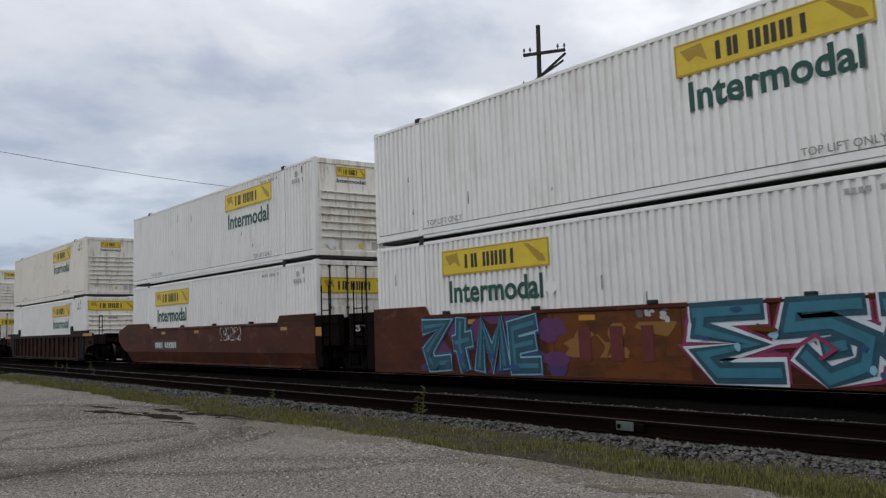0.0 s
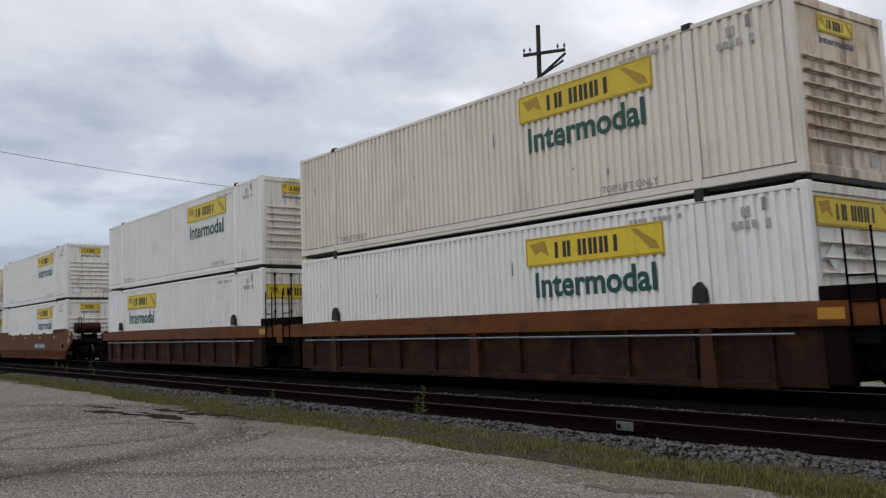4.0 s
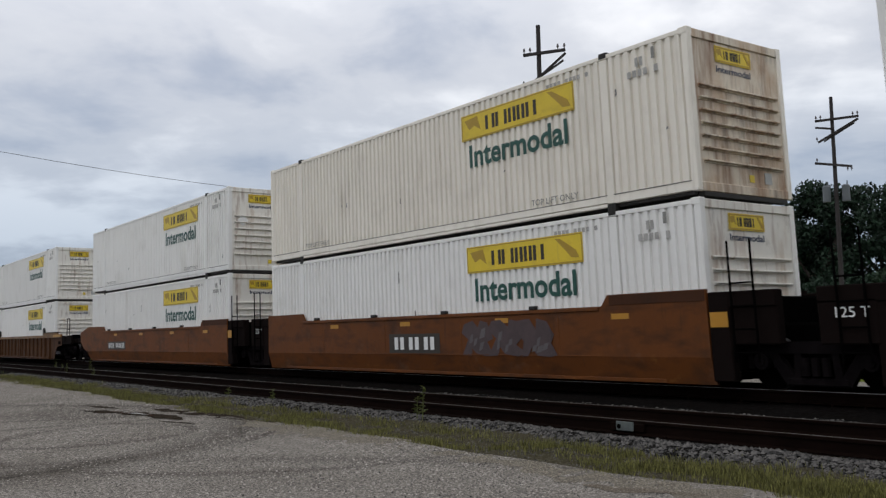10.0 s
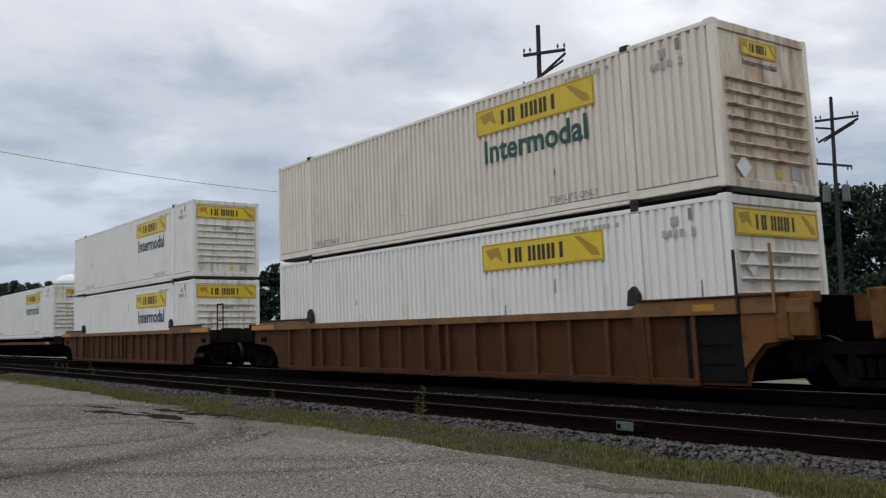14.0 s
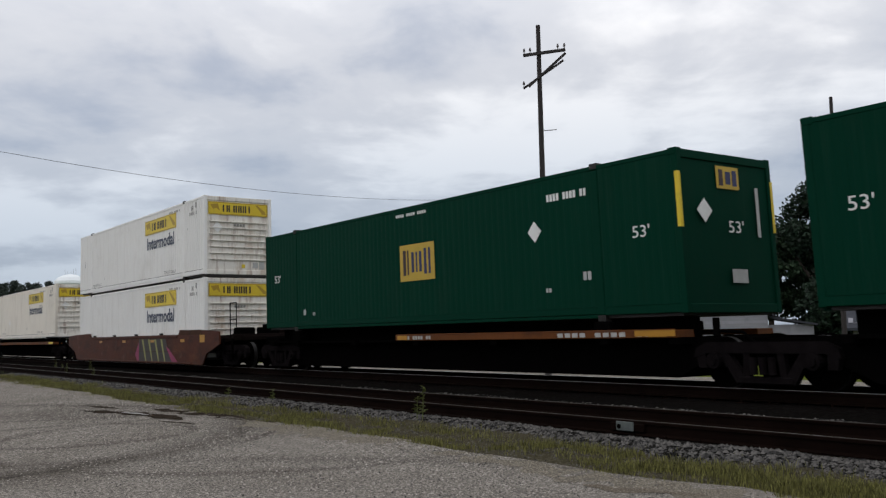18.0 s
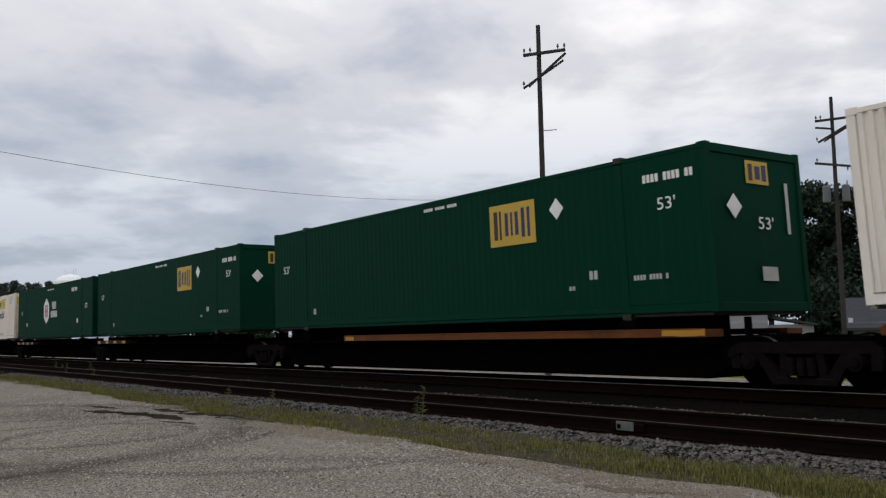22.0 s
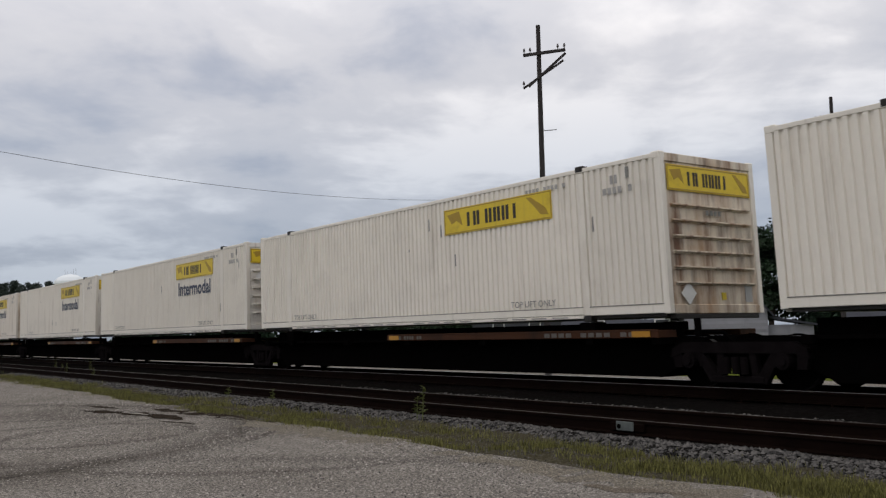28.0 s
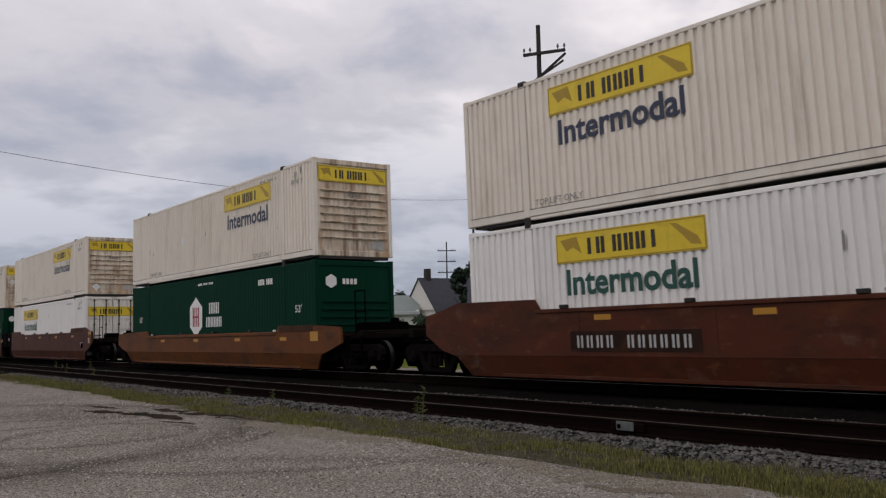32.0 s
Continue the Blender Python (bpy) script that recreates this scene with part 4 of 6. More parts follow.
def ribbon(pts, width):
    """The outline of a thick line through pts, with mitred corners, as (x, z)."""
    left, right = [], []
    for i, p in enumerate(pts):
        a, b = Vector(pts[max(0, i - 1)]), Vector(pts[min(len(pts) - 1, i + 1)])
        d0 = (Vector(p) - a).normalized() if i else (b - Vector(p)).normalized()
        d1 = (b - Vector(p)).normalized() if i < len(pts) - 1 else d0
        n = Vector((-d0.y - d1.y, d0.x + d1.x))
        n = n.normalized() if n.length > 0.2 else Vector((-d0.y, d0.x))
        r = width / 2 / max(0.55, n.dot(Vector((-d0.y, d0.x))))
        e = d0 * (width * 0.3) * (-1 if i == 0 else 1 if i == len(pts) - 1 else 0)
        left.append((p[0] + n.x * r + e.x, p[1] + n.y * r + e.y))
        right.append((p[0] - n.x * r + e.x, p[1] - n.y * r + e.y))
    return left, right


def strokes(parent, name, lines, width, y, mat, floor=0.10, roof=1.40, label=""):
    """One coat of paint: thick lines on a wagon's side, kept between the sill's edges, each a hair above the last."""
    s = Shape()
    for i, pts in enumerate(lines):
        left, right = ribbon(pts, width)
        yy = y - 0.0009 * i
        for k in range(len(pts) - 1):
            s.quad(*[(x, yy, min(roof, max(floor, z))) for x, z in (left[k], left[k + 1], right[k + 1], right[k])])
    part(name, s.mesh(name, mat), parent, label)


def lettered_forms(cells, x0, x1, z0, z1):
    """Broad spray-can forms, one in each cell, as lines in x and z."""
    w, out = (x1 - x0) / len(cells), []
    for k, cell in enumerate(cells):
        for line in cell:
            out.append([(x0 + (k + u) * w, z0 + v * (z1 - z0)) for u, v in line])
    return out


def splashes(parent, x0, x1, z0, z1, y, count, seed, mats, size):
    """Soft-edged dabs of paint: small uneven many-sided patches."""
    r = random.Random(seed)
    groups = {m: Shape() for m in mats}
    for i in range(count):
        cx, cz = r.uniform(x0, x1), r.uniform(z0, z1)
        a, b = size * r.uniform(0.5, 1.3), size * r.uniform(0.3, 0.8)
        pts = [(cx + a * math.cos(t) * r.uniform(0.6, 1.1), min(z1, max(z0, cz + b * math.sin(t) * r.uniform(0.6, 1.1)))) for t in (k * math.pi / 6 for k in range(12))]
        yy = y - 0.0006 * i
        groups[mats[i % len(mats)]].quad(*[(x, yy, z) for x, z in pts])
    for m in groups:
        part("spray_dabs", groups[m].mesh("spray_dabs", m), parent)


def sprayed(parent, x0, x1, z0, z1, y, n, seed, fill, core, edge):
    """Spray-painted forms: slanted angular blocks that overlap, each with an edge line, inner wedges and light flecks."""
    r = random.Random(seed)
    w = (x1 - x0) / n
    h = z1 - z0
    lift = 0.003
    for k in range(n):
        a = x0 + k * w
        lean = r.uniform(-0.12, 0.22) * w
        outline = []
        for u, v in ((-0.08, 0.0), (0.22, 0.06), (0.30, 0.30), (0.48, 0.05), (0.80, -0.02), (1.08, 0.05), (0.86, 0.36), (1.05, 0.55), (0.92, 0.98), (0.60, 1.02), (0.50, 0.76), (0.34, 1.0), (0.02, 0.94), (-0.10, 0.66), (0.14, 0.46)):
            outline.append((a + w * (u + r.uniform(-0.07, 0.07)) + lean * v, z0 + h * min(1.0, max(0.0, v + r.uniform(-0.07, 0.07)))))
        cx, cz = a + w / 2, z0 + h / 2
        rings = (("spray_edge", edge, 1.0, outline), ("spray_fill", fill, 0.86, outline))
        for name, mat, grow, pts in rings:
            s = Shape()
            s.plate([(cx + (x - cx) * grow, cz + (z - cz) * grow) for x, z in pts], y - lift, y - lift + 0.0015)
            part(name, s.mesh(name, mat), parent)
            lift += 0.0016
        for q in range(4):
            bx, bz = a + w * r.uniform(0.15, 0.8), z0 + h * r.uniform(0.2, 0.75)
            dx, dz = w * r.uniform(0.05, 0.12), h * r.uniform(0.08, 0.2)
            s = Shape()
            s.plate([(bx - dx, bz - dz), (bx + dx * r.uniform(0.2, 1), bz - dz * 0.6), (bx + dx, bz + dz), (bx - dx * 0.3, bz + dz * 0.7)], y - lift, y - lift + 0.0015)
            part("spray_core", s.mesh("spray_core", core if q % 3 or fill == "c_haze" else "c_pale"), parent)
            lift += 0.0004


def bent(pts):
    return [(LEN - x, z) for x, z in reversed(pts)]


def well_side_outline(left, right, drop=0.0, ribbed=False):
    """Outline of a smooth well side, x-z from the rail top. left, right: 'end' or 'joint'."""
    hi, lo = 1.62 - drop, 1.42 - drop * 0.9
    def half(kind):      # from the middle of the top to the middle of the bottom, at the front end
        if kind == "end" and drop:
            return [(13.86, lo), (14.02, hi), (16.5, hi - 0.04), (17.7, 1.22), (17.75, 0.80), (17.15, 0.62), (16.6, 0.48), (16.2, 0.08)]
        if kind == "end" and ribbed:
            return [(13.86, lo), (14.02, lo), (17.95, lo), (17.95, 0.80), (17.15, 0.76), (16.75, 0.70), (16.48, 0.52), (16.32, 0.30), (16.24, 0.08)]
        if kind == "end":
            return [(13.86, lo), (14.02, hi), (16.5, hi + 0.02), (17.1, 1.50 - drop), (17.75, 1.38 - drop), (17.75, 0.95), (17.15, 0.62), (16.6, 0.48), (16.2, 0.08)]
        if ribbed:
            return [(13.86, lo), (14.02, lo + 0.06), (17.55, lo + 0.04), (17.55, 0.80), (17.05, 0.78), (16.65, 0.66), (16.42, 0.42), (16.3, 0.08)]
        return [(13.86, lo), (14.02, hi), (16.20, hi), (16.22, 0.08)]
    return half(right) + bent(half(left))


CREASE = 0.52


def clipped(pts, z, above):
    """The part of an outline above or below the height z."""
    out = []
    for (x0, z0), (x1, z1) in zip(pts, pts[1:] + pts[:1]):
        in0, in1 = (z0 >= z) == above, (z1 >= z) == above
        if in0:
            out.append((x0, z0))
        if in0 != in1:
            out.append((x0 + (x1 - x0) * (z - z0) / (z1 - z0), z))
    return out


def creased_side(out, y0, y1, mat):
    """A well side in two planes: upright above the crease, leaning in below it."""
    s = Shape().plate(clipped(out, CREASE, True), y0, y1)
    n = len(s.v)
    s.plate(clipped(out, CREASE, False), y0, y1)
    s.v[n:] = [(x, y + (CREASE - z) * 0.24, z) for x, y, z in s.v[n:]]
    return s.mesh("side_sill", mat)


def wagon_ends(root, left, right, mat, tank, arched):
    for kind, m in ((right, pose(LEN, 0, 0)), (left, pose(0, WID, 0, 0, 0, 180))):
        if kind == "end":
            plat = part("end_platform", kept(("plat", mat), lambda: Shape().box(0.1, 2.6, 0.35, WID - 0.35, 0.90, 1.06, 0.02).box(0.9, 1.3, -0.05, WID + 0.05, 0.85, 1.0, 0.02)
                        .box(2.3, 2.5, 0.0, WID, 0.90, 1.12, 0.02).mesh("end_platform", mat)), root, at=m)
            part("coupler", kept(("coupler",), lambda: Shape().box(2.4, 3.45, WID / 2 - 0.16, WID / 2 + 0.16, 0.72, 1.0, 0.04).box(3.35, 3.68, WID / 2 - 0.24, WID / 2 + 0.24, 0.68, 1.02, 0.06).mesh("coupler", "shaded_steel")), plat)
            if tank and m.translation.x > 1:
              part("reservoir", kept(("reservoir",), lambda: Shape().tube((1.05, 0.20, 1.66), (1.05, 1.40, 1.66), 0.27, n=32).tube((1.05, 0.16, 1.66), (1.05, 0.20, 1.66), 0.2, 0.27, 32).box(0.9, 1.2, 0.5, 0.6, 1.0, 1.5).box(0.9, 1.2, 1.1, 1.2, 1.0, 1.5).mesh("reservoir", "brake_red")), plat, "dull red air reservoir")
            if m.translation.x > 1:
              part("handrail", kept(("rail", mat), lambda: Shape().tube((1.9, 0.15, 1.0), (1.9, 0.15, 2.15), 0.02, n=6).tube((2.4, 0.15, 1.0), (2.4, 0.15, 2.15), 0.02, n=6).tube((1.9, 0.15, 2.15), (2.4, 0.15, 2.15), 0.02, n=6)
                 .tube((1.9, 0.15, 1.6), (2.4, 0.15, 1.6), 0.016, n=6).mesh("handrail", "shaded_steel")), plat)
            part("step", kept(("stepbox",), lambda: Shape().box(1.75, 2.5, -0.06, 0.3, 0.42, 0.48).box(1.75, 1.8, -0.06, 0.0, 0.42, 0.98).box(2.45, 2.5, -0.06, 0.0, 0.42, 0.98).mesh("step", "shaded_steel")), plat)
            part("brake_box", kept(("gear",), lambda: Shape().box(1.3, 1.8, 0.5, 1.1, 1.06, 1.34, 0.04).mesh("brake_box", "shaded_steel")), plat)
            part("brake_cylinder", kept(("gear2",), lambda: Shape().tube((1.55, 1.6, 1.06), (1.55, 1.6, 1.45), 0.12, n=10).mesh("brake_cylinder", "shaded_steel")), plat)
            part("valve_box", kept(("gear3",), lambda: Shape().box(1.0, 1.2, 1.5, 2.3, 1.06, 1.35, 0.03).mesh("valve_box", "shaded_steel")), plat)
        else:
            part("joint_beam", kept(("jointbeam",), lambda: Shape().box(0.0, 1.75, WID / 2 - 0.45, WID / 2 + 0.45, 0.55, 1.05, 0.04).box(0.1, 0.5, 0.05, WID - 0.05, 0.30, 1.50, 0.03).mesh("joint_beam", "shaded_steel")), root, at=m)
            post = part("joint_post", kept(("jpost", arched), lambda: Shape().plate([(0.12, 0.36), (0.50, 0.74), (1.02, 0.80), (1.02, 1.34), (1.40, 1.34), (1.40, 1.50), (0.12, 1.52)], -0.10, 0.10).box(0.78, 1.0, -0.115, -0.1, 0.86, 1.02).mesh("joint_post", "worn_orange") if arched else Shape().box(0.06, 0.46, -0.10, 0.10, 0.14, 1.56, 0.02).box(0.06, 1.30, -0.09, 0.12, 1.30, 1.56, 0.02).box(0.40, 1.30, -0.06, 0.12, 0.72, 1.36, 0.02).mesh("joint_post", "car_black")), root, "" if arched else "dark end post beside the joint", m)
            part("joint_post", post.data, root, "" if arched else "dark end post beside the joint", m @ pose(0, WID, 0))
            if m.translation.x < 1 and not arched:
                part("capacity_mark", lettering("125 T", 0.52, 0.15, "white_print"), root, at=pose(-1.02, -0.128, 1.10))
            if arched:
                for x, top in ((0.14, 2.2), (0.80, 2.25)):
                    part("grab_post", kept(("grab", top), lambda: Shape().box(-0.022, 0.022, -0.022, 0.022, 1.20, top, 0.006).mesh("grab_post", "casting" if top < 2.22 else "rusty_rod")), root, at=pose(LEN + x if m.translation.x > 1 else -x, -0.17, 0))
            else:
                ladder(root, 16.72, "shaded_steel") if m.translation.x > 1 else ladder(root, -0.95, "shaded_steel")


def markers(root, y, zs, spots):
    mk = kept(("marker",), lambda: Shape().box(0, 0.42, -0.004, 0, 0, 0.10).mesh("reflector", "marker"))
    for x, z in spots:
        part("reflector", mk, root, "yellow reflector", pose(x, y, z))


def well_wagon(k, style, mat, left, right, drop=0.0, brand=None, tag_at=None):
    lab = {"smooth": "smooth-sided ", "rib": "rib-sided ", "deep": "deep-chorded rib-sided "}[style]
    lab += {"car_orange": "orange-brown", "car_red": "red-brown", "car_dark": "dark brown", "car_yellow": "orange-brown"}[mat] + " well wagon under containers"
    root = thing("well_wagon", lab, "freight wagon", "wagons of the train")
    MOVING.append((root, START[k], NEAR, RAIL))
    y0 = -0.115
    out = well_side_outline(left, right, drop, style != "smooth")
    if style == "smooth":
        flat = k in (0, 19)      # the two painted sides
        lean = 0.0 if flat else 0.092
        side = kept(("wellside", mat, left, right, drop, flat), lambda: Shape().plate(out, y0, -0.055).mesh("side_sill", mat) if flat else creased_side(out, y0, -0.055, mat))
        part("side_sill", side, root)
        # the far sill is coloured near black, unlike the near one
        part("side_sill", kept(("farside", left, right, drop), lambda: Shape().plate(out, y0, -0.055).mesh("side_sill", "car_black")), root, "near-black side sill", pose(0, WID + 0.17, 0))
        # longitudinal crease, half way up
        rim = kept(("rim", mat, drop, flat), lambda: Shape().box(2.2, 13.8, y0 - 0.03, y0, 1.34 - drop, 1.41 - drop * 0.9, 0.01).box(2.2, 13.8, y0 - 0.006, y0, CREASE, CREASE + 0.02, 0.003).box(1.0, 15.2, y0 + lean - 0.02, y0 + lean + 0.02, 0.085, 0.15, 0.006).mesh("side_rim", mat))
        part("side_rim", rim, root)
        part("end_plate", kept(("endplate", drop), lambda: Shape().box(14.06, 16.18, y0 - 0.008, y0, 1.43 - drop, 1.605 - drop, 0.003).mesh("end_plate", "car_brown")), root, "dark brown raised end plate")
        for x in (3.4, 6.5, 9.6, 12.7):
            part("weld_seam", kept(("vseam", mat, drop), lambda: Shape().box(-0.012, 0.012, y0 - 0.005, y0, CREASE + 0.02, 1.33 - drop).mesh("weld_seam", mat)), root, at=pose(x, 0, 0))
        for x in (3.0, 6.0, 9.0, 12.0):
            part("guide_lug", kept(("lug",), lambda: Shape().box(-0.09, 0.09, -0.04, 0.06, 0, 0.07, 0.01).mesh("guide_lug", "casting")), root, at=pose(x, y0, 1.42 - drop * 0.9))
    else:
        deep = style == "deep"
        top_mat = "car_orange" if deep else mat
        web_mat = "car_dark" if deep or mat == "car_dark" else "car_tan"
        rib_mat = "car_rib" if web_mat == "car_tan" else web_mat
        fore = 17.95 if right == "end" else 17.5
        aft = -1.79 if left == "end" else -1.25
        chord_out = [(aft, 1.20), (aft, 1.36), (-1.0, 1.38), (-0.95, 1.45), (1.95, 1.45), (2.1, 1.34), (14.05, 1.34), (14.2, 1.45), (17.1, 1.45), (17.15, 1.38), (fore, 1.36), (fore, 1.20)]
        web_out = [(x, min(z, 1.25)) for x, z in out]
        if deep:
            chord_out = [(-0.4 if left == "end" else -1.25, 0.985), (-0.4 if left == "end" else -1.25, 1.33), (2.0, 1.37), (14.2, 1.37), (17.6, 1.33), (17.6, 0.985)]
            web_out = [(0.0, 0.10), (0.0, 1.1), (16.2, 1.1), (16.2, 0.10)]
        chord = kept(("chord", mat, style, left, right), lambda: Shape().plate(chord_out, y0 - 0.02, -0.05).mesh("top_chord", top_mat))
        part("top_chord", chord, root)
        part("top_chord", chord, root, at=pose(0, WID + 0.17, 0))
        web = kept(("web", web_mat, left, right, deep), lambda: Shape().plate(web_out, y0 + 0.09, -0.005).mesh("side_web", web_mat))
        part("side_web", web, root, "dark side web" if web_mat == "car_dark" else "")
        part("side_web", web, root, at=pose(0, WID + 0.01, 0))
        part("bottom_chord", kept(("bchord", web_mat), lambda: Shape().box(0.7, 15.4, y0, 0.0, 0.06, 0.17, 0.01).mesh("bottom_chord", web_mat)), root)
        rib = kept(("rib", rib_mat), lambda: Shape().plate([(-0.045, 0.15), (0.045, 0.15), (0.045, 1.23), (-0.045, 1.23)], y0 + 0.005, y0 + 0.095).mesh("rib", rib_mat))
        n = 16 if not deep else 11
        for i in range(n):
            part("rib", rib, root, at=pose(0.75 + i * 14.6 / (n - 1), 0, 0))
        if not deep:
            if web_mat == "car_tan":
                for x in (2.0, 8.12, 14.2):
                    part("stiffener", kept(("stiff", rib_mat), lambda: Shape().plate([(-0.17, 0.06), (0.17, 0.06), (0.12, 1.22), (-0.12, 1.22)], y0 - 0.02, y0 + 0.1).mesh("stiffener", "car_tan")), root, at=pose(x, 0, 0))
            for x in [x for x, kind in ((15.15, right), (0.05, left)) if kind == "joint" or web_mat == "car_dark"]:
                part("end_panel", kept(("epanel",), lambda: Shape().box(0, 1.1, y0 + 0.045, y0 + 0.1, 0.14, 1.2, 0.01).box(0.2, 0.9, y0 + 0.02, y0 + 0.045, 0.42, 0.44).box(0.2, 0.9, y0 + 0.02, y0 + 0.045, 0.72, 0.74).mesh("end_panel", "navy_panel")), root, "blue-black end panel with rungs", pose(x, 0, 0))
            for x, kind in ((14.22, right), (-1.0, left)):
                part("top_plate", kept(("topplate",), lambda: Shape().box(0, 2.95, y0 - 0.06, 0.02, 1.455, 1.49, 0.008).mesh("top_plate", "car_brown")), root, "dark brown raised top plate", pose(x, 0, 0))
                if kind == "end":
                    tip = 16.35 if x > 1 else -1.75
                    part("chord_stripe", kept(("cstripe",), lambda: Shape().box(0, 1.55, y0 - 0.026, y0 - 0.021, 1.225, 1.35).mesh("chord_stripe", "marker")), root, "yellow stripe on the chord", pose(tip, 0, 0))
                    part("end_fascia", kept(("fascia",), lambda: Shape().box(0, 1.9, y0 + 0.02, y0 + 0.12, 0.84, 1.28, 0.02).box(0.2, 0.75, y0 - 0.02, y0 + 0.02, 0.94, 1.20, 0.01).mesh("end_fascia", "car_black")), root, "dark end platform fascia", pose(17.96 if x > 1 else -3.70, 0, 0))
            for x in [x for x, kind in ((16.9, right), (-1.35, left)) if kind == "joint"]:
                part("end_post", kept(("epost", mat), lambda: Shape().box(0, 0.22, y0 - 0.03, y0 + 0.1, 0.80, 1.50, 0.02).box(0.24, 0.62, y0 - 0.015, y0 + 0.1, 0.84, 1.40, 0.02).mesh("end_post", "worn_orange" if mat == "car_yellow" else "car_brown")), root, at=pose(x, 0, 0))
        else:
            part("end_post", kept(("epost2",), lambda: Shape().box(0, 0.36, y0 - 0.03, y0 + 0.1, 0.82, 1.35, 0.02).mesh("end_post", "car_orange")), root, at=pose(17.4, 0, 0))
        for x in (2.05, 14.1):
            part("corner_guide", kept(("guide",), lambda: Shape().plate([(-0.14, 1.4), (0.14, 1.4), (0.12, 1.62), (0.02, 1.74), (-0.1, 1.66)], -0.13, -0.03).mesh("corner_guide", "casting")), root, at=pose(x, 0, 0))
        if deep:
            part("stiffener", kept(("stiff",), lambda: Shape().plate([(-0.16, 0.06), (0.16, 0.06), (0.11, 1.0), (-0.11, 1.0)], y0 - 0.03, y0 + 0.1).mesh("stiffener", "car_brown")), root, at=pose(2.0, 0, 0))
            part("brake_pipe", kept(("bpipe",), lambda: Shape().tube((0.4, y0 - 0.02, 0.88), (15.8, y0 - 0.02, 0.88), 0.018, n=6).mesh("brake_pipe", "steel_grey")), root, "thin grey brake pipe under the chord")
            part("stiffener", kept(("stiff",), None), root, at=pose(8.1, 0, 0))
            part("stiffener", kept(("stiff",), None), root, at=pose(14.2, 0, 0))
    part("well_floor", kept(("wfloor",), lambda: Shape().box(0.5, 15.6, 0.0, WID, 0.08, 0.16).box(-0.5, 0.4, 0.0, WID, 0.5, 1.1, 0.03).box(15.75, 16.65, 0.0, WID, 0.5, 1.1, 0.03).mesh("well_floor", "shaded_steel")), root, "near-black well floor")
    wagon_ends(root, left, right, "car_black", k in (6, 9), style == "rib")
    truck(root, -1.62 if left == "joint" else -1.70)
    if right == "end":
        truck(root, 17.85)
    if right == "end" and style == "smooth" and not drop:
        part("end_frame", kept(("eframe", mat), lambda: Shape().box(17.15, 17.75, y0 - 0.02, y0 + 0.04, 0.85, 1.45, 0.02).box(17.28, 17.62, y0 - 0.03, y0, 1.03, 1.30).mesh("end_frame", mat)), root)
    big = kept(("bigmark",), lambda: Shape().box(0, 0.45, -0.004, 0, 0, 0.26).mesh("reflector", "marker"))
    if style == "deep":
        part("reflector", kept(("midmark",), lambda: Shape().box(0, 0.42, -0.004, 0, 0, 0.17).mesh("reflector", "marker")), root, "worn orange marker", pose(16.2, y0 - 0.024, 1.08))
    elif right == "joint" and style == "rib":
        part("reflector", kept(("chordmark",), lambda: Shape().box(0, 0.42, -0.004, 0, 0, 0.11).mesh("reflector", "marker")), root, "yellow marker on the chord", pose(15.4, y0 - 0.024, 1.26))
    elif right == "joint":
        part("reflector", kept(("postmark",), lambda: Shape().box(0, 0.34, -0.004, 0, 0, 0.24).mesh("reflector", "marker")), root, "yellow marker on the end post", pose(LEN + 0.09, y0 + (0.012 if style == "smooth" else -0.024), 1.0))
    elif style == "smooth" and not drop:
        if k in (9, 33):
            part("placard_holder", kept(("holder",), lambda: Shape().box(0, 0.44, -0.014, 0, 0.30, 0.34).box(0, 0.44, -0.014, 0, 0, 0.04).box(0, 0.04, -0.014, 0, 0.04, 0.30).box(0.40, 0.44, -0.014, 0, 0.04, 0.30)
                 .box(0.20, 0.23, -0.010, 0, 0.04, 0.30).mesh("placard_holder", "plate")), root, "pale metal placard holder", pose(17.22, y0 - 0.022, 1.04))
        else:
            part("reflector", kept(("framemark",), lambda: Shape().box(0, 0.44, -0.004, 0, 0, 0.20).mesh("reflector", "marker")), root, "large yellow marker on the end frame", pose(17.22, y0 - 0.022, 1.23))
            part("inspection_plate", kept(("inspect",), lambda: Shape().box(0, 0.17, -0.012, 0, 0, 0.24).mesh("inspection_plate", "cream_end")), root, "small pale plate", pose(17.22, y0 - 0.022, 0.90))
        slot = part("brake_slot", kept(("slotplate",), lambda: Shape().box(0, 0.34, -0.006, 0, 0, 0.24).mesh("brake_slot", "shaded_steel")), root, "dark slot in the side", pose(15.85, y0 - 0.001, 0.66))
        part("slot_edge", kept(("slotedge",), lambda: Shape().box(-0.03, 0.30, -0.012, 0, 0.235, 0.265).box(-0.03, 0.0, -0.012, 0, 0.12, 0.265).mesh("slot_edge", "plate")), slot)
    elif style == "smooth":
        part("reflector", big, root, "large yellow marker", pose(16.0, y0 - (0.0 if style == "smooth" else 0.022) - 0.002, 1.16 - drop))
    if style == "smooth":
        markers(root, y0 - 0.003, 0, [(3.8, 1.18 - drop), (7.2, 1.18 - drop), (10.8, 1.18 - drop), (14.1, 1.18 - drop)])
